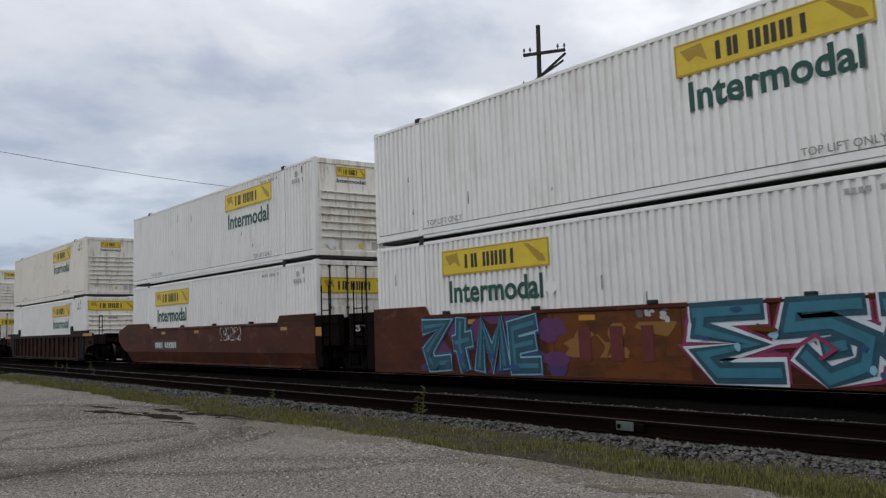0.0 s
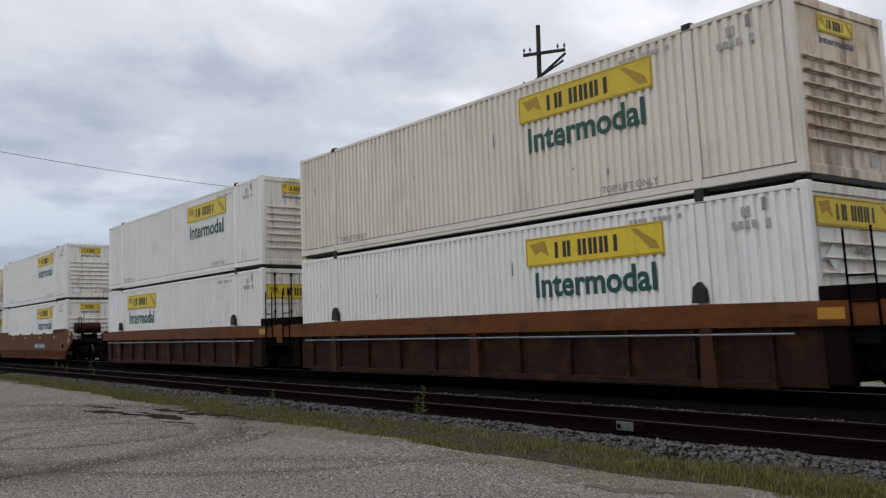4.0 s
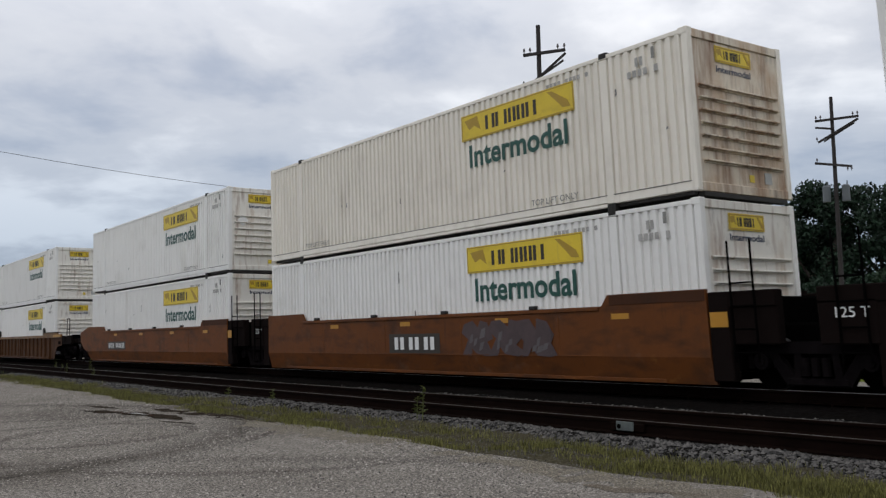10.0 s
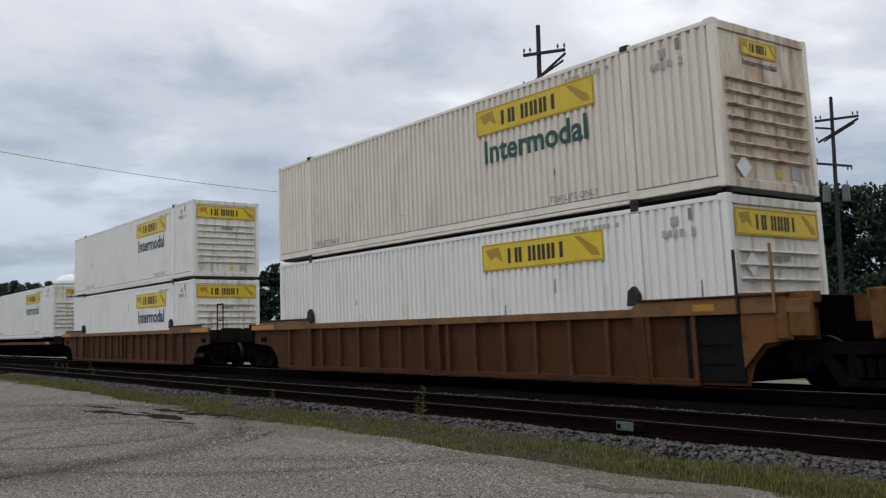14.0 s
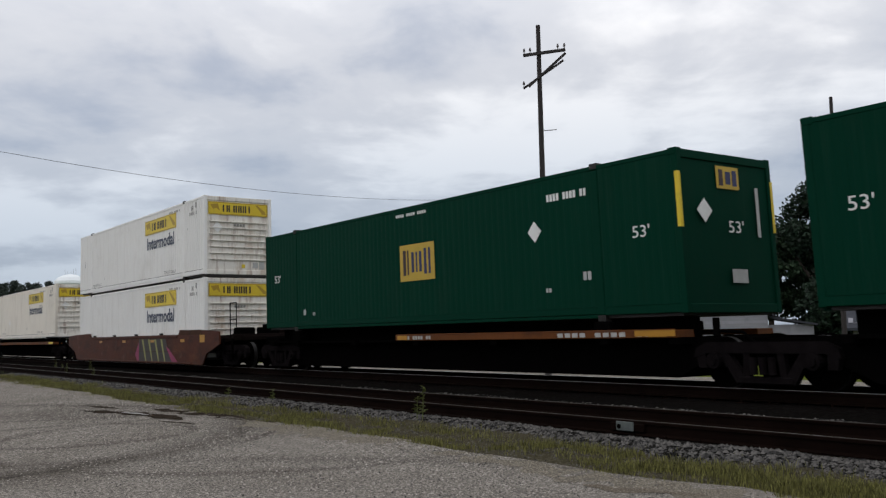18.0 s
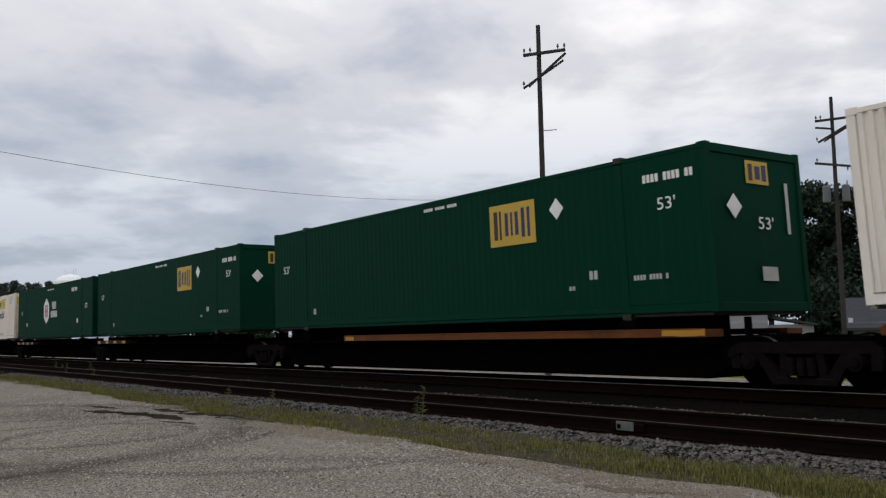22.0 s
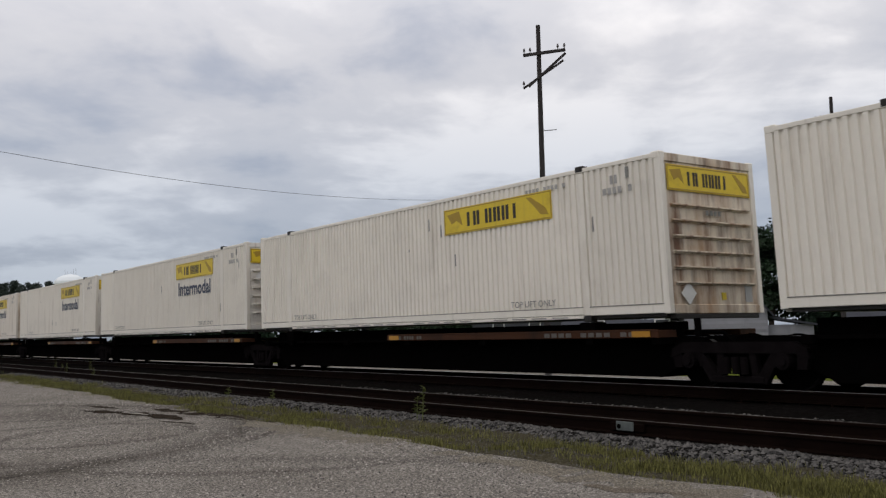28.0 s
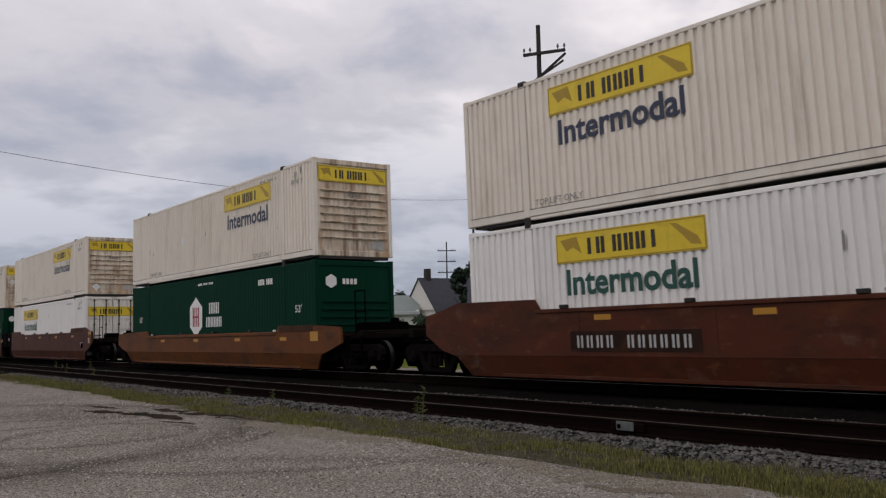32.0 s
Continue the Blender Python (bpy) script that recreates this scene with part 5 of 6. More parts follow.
    if brand in ("block", "faded"):      # dark plate with pale company bars
        bx = 7.8 if tag_at is None else tag_at
        bp = part("name_plate", kept(("tplate", brand, mat), lambda: Shape().box(0, 2.1, -0.003, 0, 0, 0.45).mesh("name_plate", "ink" if brand == "block" else mat)), root, "dark plate with pale bars", pose(bx, y0 - 0.002, 0.55))
        for i in range(3):
            part("company_mark", kept(("tbars", brand), lambda: Shape().box(0, 0.15, -0.007, -0.003, 0.08, 0.37).box(0.25, 0.40, -0.007, -0.003, 0.08, 0.37).mesh("company_mark", "white_print" if brand == "block" else "plate")), bp, at=pose(0.24 + i * 0.62, 0, 0))
    if brand == "number":
        bx = 9.75 if tag_at is None else tag_at
        bp = part("number_plate", kept(("nplate",), lambda: Shape().box(0, 2.5, -0.003, 0, 0, 0.34).mesh("number_plate", "ink")), root, "dark plate with pale bars", pose(bx, y0 - 0.002, 0.60))
        for i in (0, 1, 2, 3, 5, 6, 7, 8, 9, 10):
            part("number_bar", kept(("numberbar",), lambda: Shape().box(0.03, 0.075, -0.003, 0, 0, 0.21).box(0.115, 0.16, -0.003, 0, 0, 0.21).mesh("number_bar", "white_print")), bp, at=pose(0.1 + i * 0.21, -0.004, 0.065))
    return root


def spine_wagon(k, mat, left_gap, right_gap, labels=False):
    root = thing("spine_wagon", ("near-black spine wagon with yellow labels" if labels else "near-black spine wagon with rusty side decks"), "freight wagon", "wagons of the train")
    MOVING.append((root, START[k], NEAR, RAIL))
    part("centre_sill", kept(("sill",), lambda: Shape().plate([(-0.4, 0.84), (16.5, 0.84), (16.5, 0.5), (16.15, 0.44), (15.55, 0.155), (0.6, 0.155), (0.0, 0.44), (-0.4, 0.5)], 0.35, WID - 0.55).mesh("centre_sill", "shaded_steel")), root)
    part("centre_sill", kept(("sillend",), lambda: Shape().box(-1.6, 17.8, WID / 2 - 0.3, WID / 2 + 0.3, 0.55, 0.85, 0.03).mesh("centre_sill", "shaded_steel")), root)
    x0, x1 = (0.2, 4.4) if labels else ((7.3, 15.9) if k in (17, 18, 28, 29, 30, 31, 32) else ((4.2, 15.9) if k == 22 else (0.2, 15.9)))
    deck = part("side_deck", kept(("deck", mat, x0), lambda: Shape().box(x0, x1, -0.06, 0.42, 0.84, 0.975, 0.012).box(x0 + 0.05, x1 - 0.05, -0.07, 0.0, 0.965, 0.99, 0.004).mesh("side_deck", mat)), root, "rusty side deck")
    part("deck_edge", kept(("deckedge", x0), lambda: Shape().box(0.3, 15.8, 0.10, 0.3, 0.80, 0.86).mesh("deck_edge", "shaded_steel")), root)
    if x0 > 4 and k != 22:
        for x, w in ((x0 + 0.2, 1.3), (13.0, 2.4)):
            bars(root, "stencil", x, 0.865, w, 0.08, 12, "plate" if k < 20 else "faint_print", y=-0.064)
    part("side_deck", kept(("deck2", mat), lambda: Shape().box(0.2, 15.9, WID - 0.42, WID + 0.05, 0.86, 0.97, 0.012).mesh("side_deck", mat)), root)
    beam = kept(("cross",), lambda: Shape().box(-0.1, 0.1, -0.03, WID + 0.03, 0.72, 0.86, 0.015).mesh("cross_beam", "shaded_steel"))
    for x in (0.4, 2.0, 5.2, 8.1, 11.0, 14.2, 15.8):
        part("cross_beam", beam, root, at=pose(x, 0, 0))
    seat = kept(("seat",), lambda: Shape().box(-0.2, 0.2, -0.03, 0.3, 0.85, 1.14, 0.02).mesh("container_seat", "shaded_steel"))
    for x in (1.98, 14.17):
        part("container_seat", seat, root, at=pose(x, 0, 0))
        part("container_seat", seat, root, at=pose(x, WID - 0.28, 0))
    part("stanchion", kept(("stan",), lambda: Shape().box(-0.05, 0.05, -0.02, 0.06, 0.86, 1.16, 0.01).mesh("stanchion", "shaded_steel")), root, at=pose(16.6, 0.1, 0))
    part("wheel_guard", kept(("hose",), lambda: Shape().tube((16.4, 0.25, 0.95), (17.0, 0.25, 0.92), 0.025, n=6).tube((17.0, 0.25, 0.92), (17.4, 0.25, 0.6), 0.025, n=6).mesh("hose", "shaded_steel")), root).name = "hose"
    markers(root, -0.065, 0, [(0.3, 0.86), (1.5, 0.86), (2.7, 0.86), (3.9, 0.86)] if labels else [(x0 + 0.1, 0.86), (15.3, 0.86)])
    # added dark boxes that close the see-through gap between deck and load
    if k > 22:
        part("deck_rail", kept(("lowfiller",), lambda: Shape().box(0.3, 15.9, 0.45, 0.6, 0.86, 1.11).mesh("deck_rail", "shaded_steel")), root, "added dark filler between deck and load")
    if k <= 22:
        part("deck_rail", kept(("deckfiller",), lambda: Shape().box(0.3, 15.9, 0.45, 0.6, 0.86, 1.2).mesh("deck_rail", "shaded_steel")), root, "added dark filler between deck and load")
        part("reflector", kept(("longmark", k in (20, 21)), lambda: Shape().box(0, 0.9, -0.004, 0, 0, 0.11).mesh("reflector", "yellow" if k in (20, 21) else "marker")), root, "long yellow reflector", pose(15.0, -0.066, 0.87))
    truck(root, -left_gap / 2 if left_gap < 4.7 else 0.4)
    if right_gap > 4.7:
        truck(root, LEN - 0.4)
    return root


GAPS = [abs(START[i + 1] - START[i]) - LEN for i in range(len(START) - 1)] + [3.3]      # behind each load
WELLS = {0: ("smooth", "car_red", "joint", "end"), 1: ("smooth", "car_red", "end", "joint"), 2: ("rib", "car_dark", "end", "end"),
         3: ("deep", "car_orange", "joint", "end"), 4: ("deep", "car_orange", "joint", "joint"), 5: ("deep", "car_orange", "end", "joint"),
         6: ("smooth", "car_orange", "joint", "end"), 7: ("smooth", "car_orange", "joint", "joint"), 8: ("smooth", "car_orange", "end", "joint"),
         9: ("smooth", "car_orange", "joint", "end"), 10: ("smooth", "car_orange", "joint", "joint"), 11: ("smooth", "car_orange", "end", "joint"),
         12: ("rib", "car_yellow", "joint", "end"), 13: ("rib", "car_yellow", "joint", "joint"), 14: ("rib", "car_yellow", "end", "joint"),
         15: ("rib", "car_yellow", "end", "end"), 19: ("smooth", "car_red", "end", "end"), 33: ("smooth", "car_red", "end", "end"),
         34: ("smooth", "car_orange", "end", "end"), 35: ("smooth", "car_red", "joint", "end"), 36: ("smooth", "car_red", "end", "joint")}
BRANDS = {1: ("number", 3.0), 6: ("number", 9.75), 7: ("block", 7.6), 8: ("number", 2.6), 9: ("number", 9.75), 10: ("block", 6.7), 11: ("number", 2.9), 33: ("faded", 9.4), 0: None}
for k in range(len(START)):
    if k in WELLS:
        style, mat, le, ri = WELLS[k]
        b = BRANDS.get(k) or (None, None)
        wag = well_wagon(k, style, mat, le, ri, drop=0.30 if k in (19, 34, 36) else 0.0, brand=b[0], tag_at=b[1])
        yy = -0.118
        if k == 0:
            part("spray_fill", Shape().box(6.35, 9.75, yy - 0.001, yy + 0.004, 0.12, 1.34).mesh("spray_fill", "car_orange"), wag, "orange patch with faded red bars")
            splashes(wag, 6.7, 9.4, 0.50, 1.12, yy - 0.002, 12, 3, ("old_gold", "car_orange"), 0.42)
            for x, w in ((7.02, 0.62), (7.82, 0.62), (8.58, 0.55)):
                part("company_mark", Shape().box(x + w * 0.25, x + w * 0.75, yy - 0.014, yy - 0.010, 0.44, 1.06).mesh("company_mark", "rust_print"), wag)
            splashes(wag, 1.7, 6.6, 0.12, 1.36, yy - 0.002, 20, 8, ("c_purple", "c_purple", "c_violet"), 0.42)
            splashes(wag, 9.5, 16.1, 0.10, 1.40, yy - 0.002, 22, 9, ("c_purple", "c_purple", "c_violet"), 0.42)
            splashes(wag, 8.6, 9.4, 1.10, 1.40, yy - 0.005, 12, 12, ("plate", "c_grey"), 0.09)
            near_piece = lettered_forms([[[(0.05, 0.88), (0.85, 0.92), (0.15, 0.40), (0.30, 0.12), (0.95, 0.16)]], [[(0.45, 0.95), (0.40, 0.50), (0.55, 0.08)], [(0.25, 0.55), (0.75, 0.62)]],
                                         [[(0.10, 0.10), (0.22, 0.95), (0.55, 0.25), (0.85, 0.98), (0.95, 0.15)]], [[(0.90, 0.90), (0.25, 0.80), (0.30, 0.12), (0.98, 0.14)], [(0.30, 0.48), (0.85, 0.55)]]], 2.15, 6.05, 0.18, 1.28)
            for width, mat, lift in ((0.46, "c_blue", 0.016), (0.37, "c_sky", 0.024), (0.31, "c_teal", 0.032), (0.09, "c_cyan", 0.040)):
                strokes(wag, "spray_" + ("edge" if lift < 0.03 else "fill"), near_piece, width, yy - lift, mat, 0.12, 1.36)
            splashes(wag, 2.3, 6.0, 0.20, 0.62, yy - 0.048, 14, 5, ("c_blue", "c_teal"), 0.13)
            far_piece = lettered_forms([[[(0.10, 0.90), (0.85, 0.92)], [(0.18, 0.88), (0.14, 0.66), (0.78, 0.48), (0.16, 0.34), (0.34, 0.10), (1.02, 0.12)]],
                                        [[(0.86, 0.94), (0.22, 0.92), (0.16, 0.68), (0.58, 0.72), (0.92, 0.52), (0.86, 0.22), (0.52, 0.06), (0.30, 0.34)], [(0.52, 0.42), (0.68, 0.46)]],
                                        [[(0.10, 0.92), (0.95, 0.94)], [(0.20, 0.74), (0.10, 0.40), (0.30, 0.10), (0.56, 0.08), (0.60, 0.48), (0.92, 0.56), (1.0, 0.30)]],
                                        [[(0.15, 0.10), (0.30, 0.92), (0.90, 0.90), (0.86, 0.52), (0.40, 0.48)]]], 9.75, 16.2, 0.16, 1.36)
            for width, mat, lift in ((0.60, "c_pink", 0.016), (0.47, "c_pale", 0.025), (0.33, "c_teal", 0.034), (0.15, "c_cyan", 0.043)):
                strokes(wag, "spray_" + ("edge" if lift < 0.03 else "fill"), far_piece, width, yy - lift, mat, 0.10, 1.43)
            splashes(wag, 9.9, 16.0, 0.22, 1.34, yy - 0.052, 26, 6, ("c_blue", "c_teal", "c_sky"), 0.10)
            strokes(wag, "spray_edge", [[(11.75, 0.70), (12.05, 0.86), (12.35, 0.66), (12.1, 0.52)], [(13.5, 0.62), (13.75, 0.50), (13.95, 0.64)], [(14.9, 0.62), (15.15, 0.74), (15.4, 0.56)]], 0.055, yy - 0.070, "c_pink")
            splashes(wag, 10.3, 14.6, 0.92, 1.02, yy - 0.078, 5, 2, ("car_orange",), 0.22)
        if k in (9, 10):
            sprayed(wag, 5.6 if k == 9 else 9.7, 8.6 if k == 9 else 12.6, 0.50, 1.25, yy, 3, 3 + k, "c_haze", "c_grey", "car_dark" if k == 9 else "c_haze")
        if k == 1:
            sprayed(wag, 9.6, 11.2, 0.9, 1.35, yy, 3, 21, "car_red", "car_red", "plate")
        if k == 33:
            part("number_plate", Shape().box(3.15, 6.2, yy - 0.002, yy + 0.002, 0.60, 0.98).mesh("number_plate", "car_dark"), wag, "faded dark plate with pale bars")
            for i in (0, 1, 2, 3, 5, 6, 7, 8, 9, 10):
                part("number_bar", kept(("palebar",), lambda: Shape().box(0.03, 0.08, -0.006, -0.003, 0, 0.22).box(0.13, 0.18, -0.006, -0.003, 0, 0.22).mesh("number_bar", "plate")), wag, at=pose(3.3 + i * 0.25, yy, 0.68))
        if k == 19:
            part("spray_fill", Shape().plate([(9.4, 1.02), (12.5, 1.02), (13.2, 0.10), (9.4, 0.10)], yy - 0.001, yy + 0.003).mesh("spray_fill", "ink"), wag, "black sprayed block")
            s = Shape()
            for a in (9.75, 10.5, 11.25, 11.95):
                s.plate([(a, 1.0), (a + 0.19, 1.0), (a + 0.58, 0.12), (a + 0.46, 0.12)], yy - 0.005, yy - 0.002)
            part("spray_core", s.mesh("spray_core", "c_lime"), wag)
            part("spray_edge", Shape().plate([(12.55, 0.75), (12.9, 0.62), (13.9, 0.10), (13.25, 0.10)], yy - 0.003, yy + 0.002).mesh("spray_edge", "c_pink"), wag)
            part("spray_edge", Shape().plate([(8.9, 0.4), (9.38, 0.9), (9.38, 0.10), (9.2, 0.10)], yy - 0.003, yy + 0.002).mesh("spray_edge", "c_pink"), wag)
    else:
        spine_wagon(k, "car_orange" if k in (16, 17, 18, 20, 21, 22) else ("car_brown" if k > 27 else "car_dark"), GAPS[k], GAPS[k - 1], labels=k in (23, 24, 25, 26, 27))


# ---- ground, tracks and lot ----
GROUND = -0.375
FIELD = GROUND - 0.20
rng = np.random.default_rng(4)


def sheet(name, xs, ys, height, mat, label, category, kind="structure"):
    """A surface over a grid, its height given by a function."""
    nx, ny = len(xs), len(ys)
    v = [(x, y, height(x, y)) for y in ys for x in xs]
    f = [(j * nx + i, j * nx + i + 1, (j + 1) * nx + i + 1, (j + 1) * nx + i) for j in range(ny - 1) for i in range(nx - 1)]
    me = bpy.data.meshes.new(name)
    me.from_pydata(v, [], f)
    me.materials.append(M[mat])
    for p in me.polygons:
        p.use_smooth = True
    return tagged(new(name, me), label, category, kind=kind)


sheet("ground", [-3000, -800, -200, -60, 0, 60, 400, 2000], [-1500, -300, -60, 0, 20, 60, 200, 800, 3000], lambda x, y: FIELD, "field",
      "rough grass ground reaching the horizon", "ground")


sheet("far_path", [-300, -120, -60, -20, 20, 80], [20.6, 22.0, 23.4, 24.7], lambda x, y: FIELD + 0.012, "lot", "pale gravel path beyond the tracks", "gravel path")


def lot_edge(x):
    return 6.78 + 0.10 * math.sin(x * 0.9) + 0.07 * math.sin(x * 2.3 + 1) + max(0, -x - 25) * 0.03 - x * 0.0067


def lot_height(x, y):
    return GROUND + 0.018 * noise.noise((x * 0.35, y * 0.35, 0)) + 0.006 * noise.noise((x * 1.7, y * 1.7, 3)) - max(0.0, y - lot_edge(x)) * 0.25


lot_x = [-90 + 0.75 * i for i in range(130)]
lot_y = [-12 + 0.75 * i for i in range(19)] + [2.0 + 0.25 * i for i in range(1, 22)]
sheet("gravel_lot", lot_x, lot_y, lot_height, "lot", "grey crushed-gravel parking lot with tyre marks", "gravel lot")


def verge_height(x, y):
    return GROUND - 0.02 + 0.05 * noise.noise((x * 0.8, y * 0.9, 7)) - abs(y - 7.4) * 0.03 + max(0, y - 7.9) * 0.08


sheet("verge", [-90 + 0.5 * i for i in range(190)], [6.4 + 0.2 * i for i in range(14)], verge_height, "verge", "weedy soil strip beside the track", "verge")


def bed_height(x, y):
    """Two ballast shoulders: the near track lower than the far one."""
    y = max(y, 8.0)
    pts = [(8.0, GROUND - 0.08), (8.75, -0.326), (9.2, -0.356), (10.6, -0.356), (10.85, -0.225), (11.35, -0.20), (12.0, -0.185), (14.9, -0.165), (16.6, FIELD - 0.06)]
    for (a, za), (b, zb) in zip(pts, pts[1:]):
        if a <= y <= b:
            z = za + (zb - za) * (y - a) / (b - a)
            return z + 0.025 * noise.noise((x * 1.3, y * 1.3, 2)) + 0.02 * noise.noise((x * 4.1, y * 4.1, 5))
    return FIELD - 0.06


sheet("ballast_bed", [-420, -260, -160] + [-110 + 0.6 * i for i in range(200)] + [30, 120], [8.0 + 0.2 * i for i in range(17)], bed_height, "ballast", "near-black crushed-stone ballast bed, shade between stones in its colour", "ballast")
sheet("main_ballast_bed", [-420, -260, -160] + [-110 + 0.6 * i for i in range(200)] + [30, 120], [11.2 + 0.28 * i for i in range(20)], bed_height, "shaded_ballast", "black ballast under the main track, train shade in its colour", "ballast")

# damp mud with a shallow puddle on the lot, and faint wheel tracks
def strip(name, pts, wide, mat, lift, label, category, ragged=0.0):
    """A ragged band on the lot along a line of points."""
    s = Shape()
    dense = []
    for (ax, ay), (bx, by) in zip(pts, pts[1:]):
        n = max(2, int(math.hypot(bx - ax, by - ay) / 0.12))
        dense += [(ax + (bx - ax) * k / n, ay + (by - ay) * k / n) for k in range(n)]
    dense.append(pts[-1])
    left, right = [], []
    for i, (x, y) in enumerate(dense):
        a, b = dense[max(0, i - 3)], dense[min(len(dense) - 1, i + 3)]
        d = math.hypot(b[0] - a[0], b[1] - a[1])
        nx, ny = -(b[1] - a[1]) / d, (b[0] - a[0]) / d
        end = min(1.0, i / 5, (len(dense) - 1 - i) / 5) ** 0.6
        wl, wr = [0.5 * wide * end * (1 + ragged * noise.noise((x * 3 + q, y * 3, q))) for q in (0, 9)]
        left.append((x + nx * wl, y + ny * wl))
        right.append((x - nx * wr, y - ny * wr))
    for k in range(len(dense) - 1):
        s.quad(*[(x, y, lot_height(x, y) + lift) for x, y in (left[k], right[k], right[k + 1], left[k + 1])])
    return tagged(new(name, s.mesh(name, mat)), label, category, kind="structure")


M["sand"] = earth("sandy_soil", ((0.062, 0.054, 0.043), (0.150, 0.133, 0.107), (0.34, 0.305, 0.25)), 46, ramp=(0.395, 0.615))
strip("sandy_edge", [(-14.96, 6.55), (-11.96, 6.46), (-9.46, 6.51), (-7.46, 6.4), (-5.46, 6.42), (-3.46, 6.32)], 0.55, "sand", 0.004, "brown sandy strip along the lot's edge", "soil", 1.4)
strip("mud_patch", [(-19.57, 5.18), (-18.36, 5.52), (-17.16, 5.82), (-15.86, 5.86)], 0.34, "mud", 0.009, "black damp mud patch in the gravel", "mud", 1.3)
strip("mud_patch", [(-18.76, 6.28), (-17.36, 6.57), (-15.96, 6.73), (-14.25, 6.82)], 0.45, "mud", 0.007, "ragged dark mud at the lot's edge", "mud", 1.6)
strip("mud_patch", [(-20.86, 5.59), (-19.96, 5.75), (-19.36, 5.85)], 0.20, "mud", 0.008, "small black mud patch in the gravel", "mud", 1.2)
strip("mud_patch", [(-16.06, 5.41), (-15.46, 5.65), (-14.96, 5.75)], 0.14, "mud", 0.009, "small black mud patch in the gravel", "mud", 1.2)
M["bare_soil"] = earth("bare_soil", ((0.055, 0.046, 0.037), (0.125, 0.106, 0.083), (0.28, 0.245, 0.20)), 46, ramp=(0.395, 0.615))
strip("soil_patch", [(-6.3, 6.05), (-5.7, 6.17), (-5.1, 6.38)], 0.28, "bare_soil", 0.006, "brown bare soil at the lot's edge", "soil", 1.4)
pud = material("still_water", (0.015, 0.013, 0.011), 0.06, spread=0.05, spec=0.6)
strip("puddle", [(-18.66, 5.46), (-17.86, 5.64), (-17.06, 5.77)], 0.11, pud, 0.016, "small dark puddle on the mud", "puddle", 0.6)

def scatter(name, count, place, size, mat, label, category):
    """Loose stones: small uneven six-sided lumps in one mesh."""
    base = np.array([(1, 0, 0), (0.45, 0.85, 0.1), (-0.6, 0.7, 0), (-0.95, -0.15, 0.05), (-0.3, -0.9, 0), (0.6, -0.7, 0), (0.1, 0.05, 0.75)])
    v, f = [], []
    for i in range(count):
        x, y, z = place()
        s = size * rng.uniform(0.5, 1.5)
        a = rng.uniform(0, 6.28)
        ca, sa = math.cos(a), math.sin(a)
        b = base * (1 + rng.uniform(-0.3, 0.3, base.shape))
        k = len(v)
        for p in b:
            v.append((x + s * (ca * p[0] - sa * p[1]), y + s * (sa * p[0] + ca * p[1]), z + s * p[2] - 0.1 * s))
        f += [(k + j, k + (j + 1) % 6, k + 6) for j in range(6)]
    me = bpy.data.meshes.new(name)
    me.from_pydata(v, [], f)
    me.materials.append(M[mat])
    return tagged(new(name, me), label, category, kind="stuff")


def near_x(a, b):
    """More stones where the lot is near."""
    return b + (a - b) * rng.uniform(0, 1) ** 1.9


def on_bed(y0, y1):
    x, y = near_x(-45, -2), rng.uniform(y0, y1)
    return x, y, bed_height(x, y)


def on_lot():
    x = near_x(-45, -3)
    y = min(lot_edge(x), max(-3.0, 6.7 - abs(rng.normal(0, 2.6))))
    return x, y, lot_height(x, y)


scatter("ballast_stones", 25000, lambda: on_bed(7.7, 8.98), 0.027, "stone", "loose grey ballast stones", "ballast")
scatter("ballast_stones", 3000, lambda: on_bed(10.98, 11.30), 0.016, "pale_stone", "loose grey ballast stones between the rails", "ballast")
scatter("gravel", 56000, on_lot, 0.010, "pebble", "loose pale gravel on the lot", "gravel")


def on_soil():
    x, y = near_x(-45, -2), rng.uniform(6.6, 8.2)
    return x, y, verge_height(x, y)


scatter("gravel", 9000, on_soil, 0.012, "stone", "loose stones on the weedy verge", "gravel")


# rails and ties
def rail_section(y, z):
    """Half-metre-true rail: base, web and rounded head, in (y, z) with the top at z."""
    r = [(-0.075, -0.18), (0.075, -0.18), (0.075, -0.168), (0.012, -0.15), (0.012, -0.045), (0.036, -0.035), (0.037, -0.008), (0.028, 0.0),
         (-0.028, 0.0), (-0.037, -0.008), (-0.036, -0.035), (-0.012, -0.045), (-0.012, -0.15), (-0.075, -0.168)]
    return [(y + a, z + b) for a, b in r]


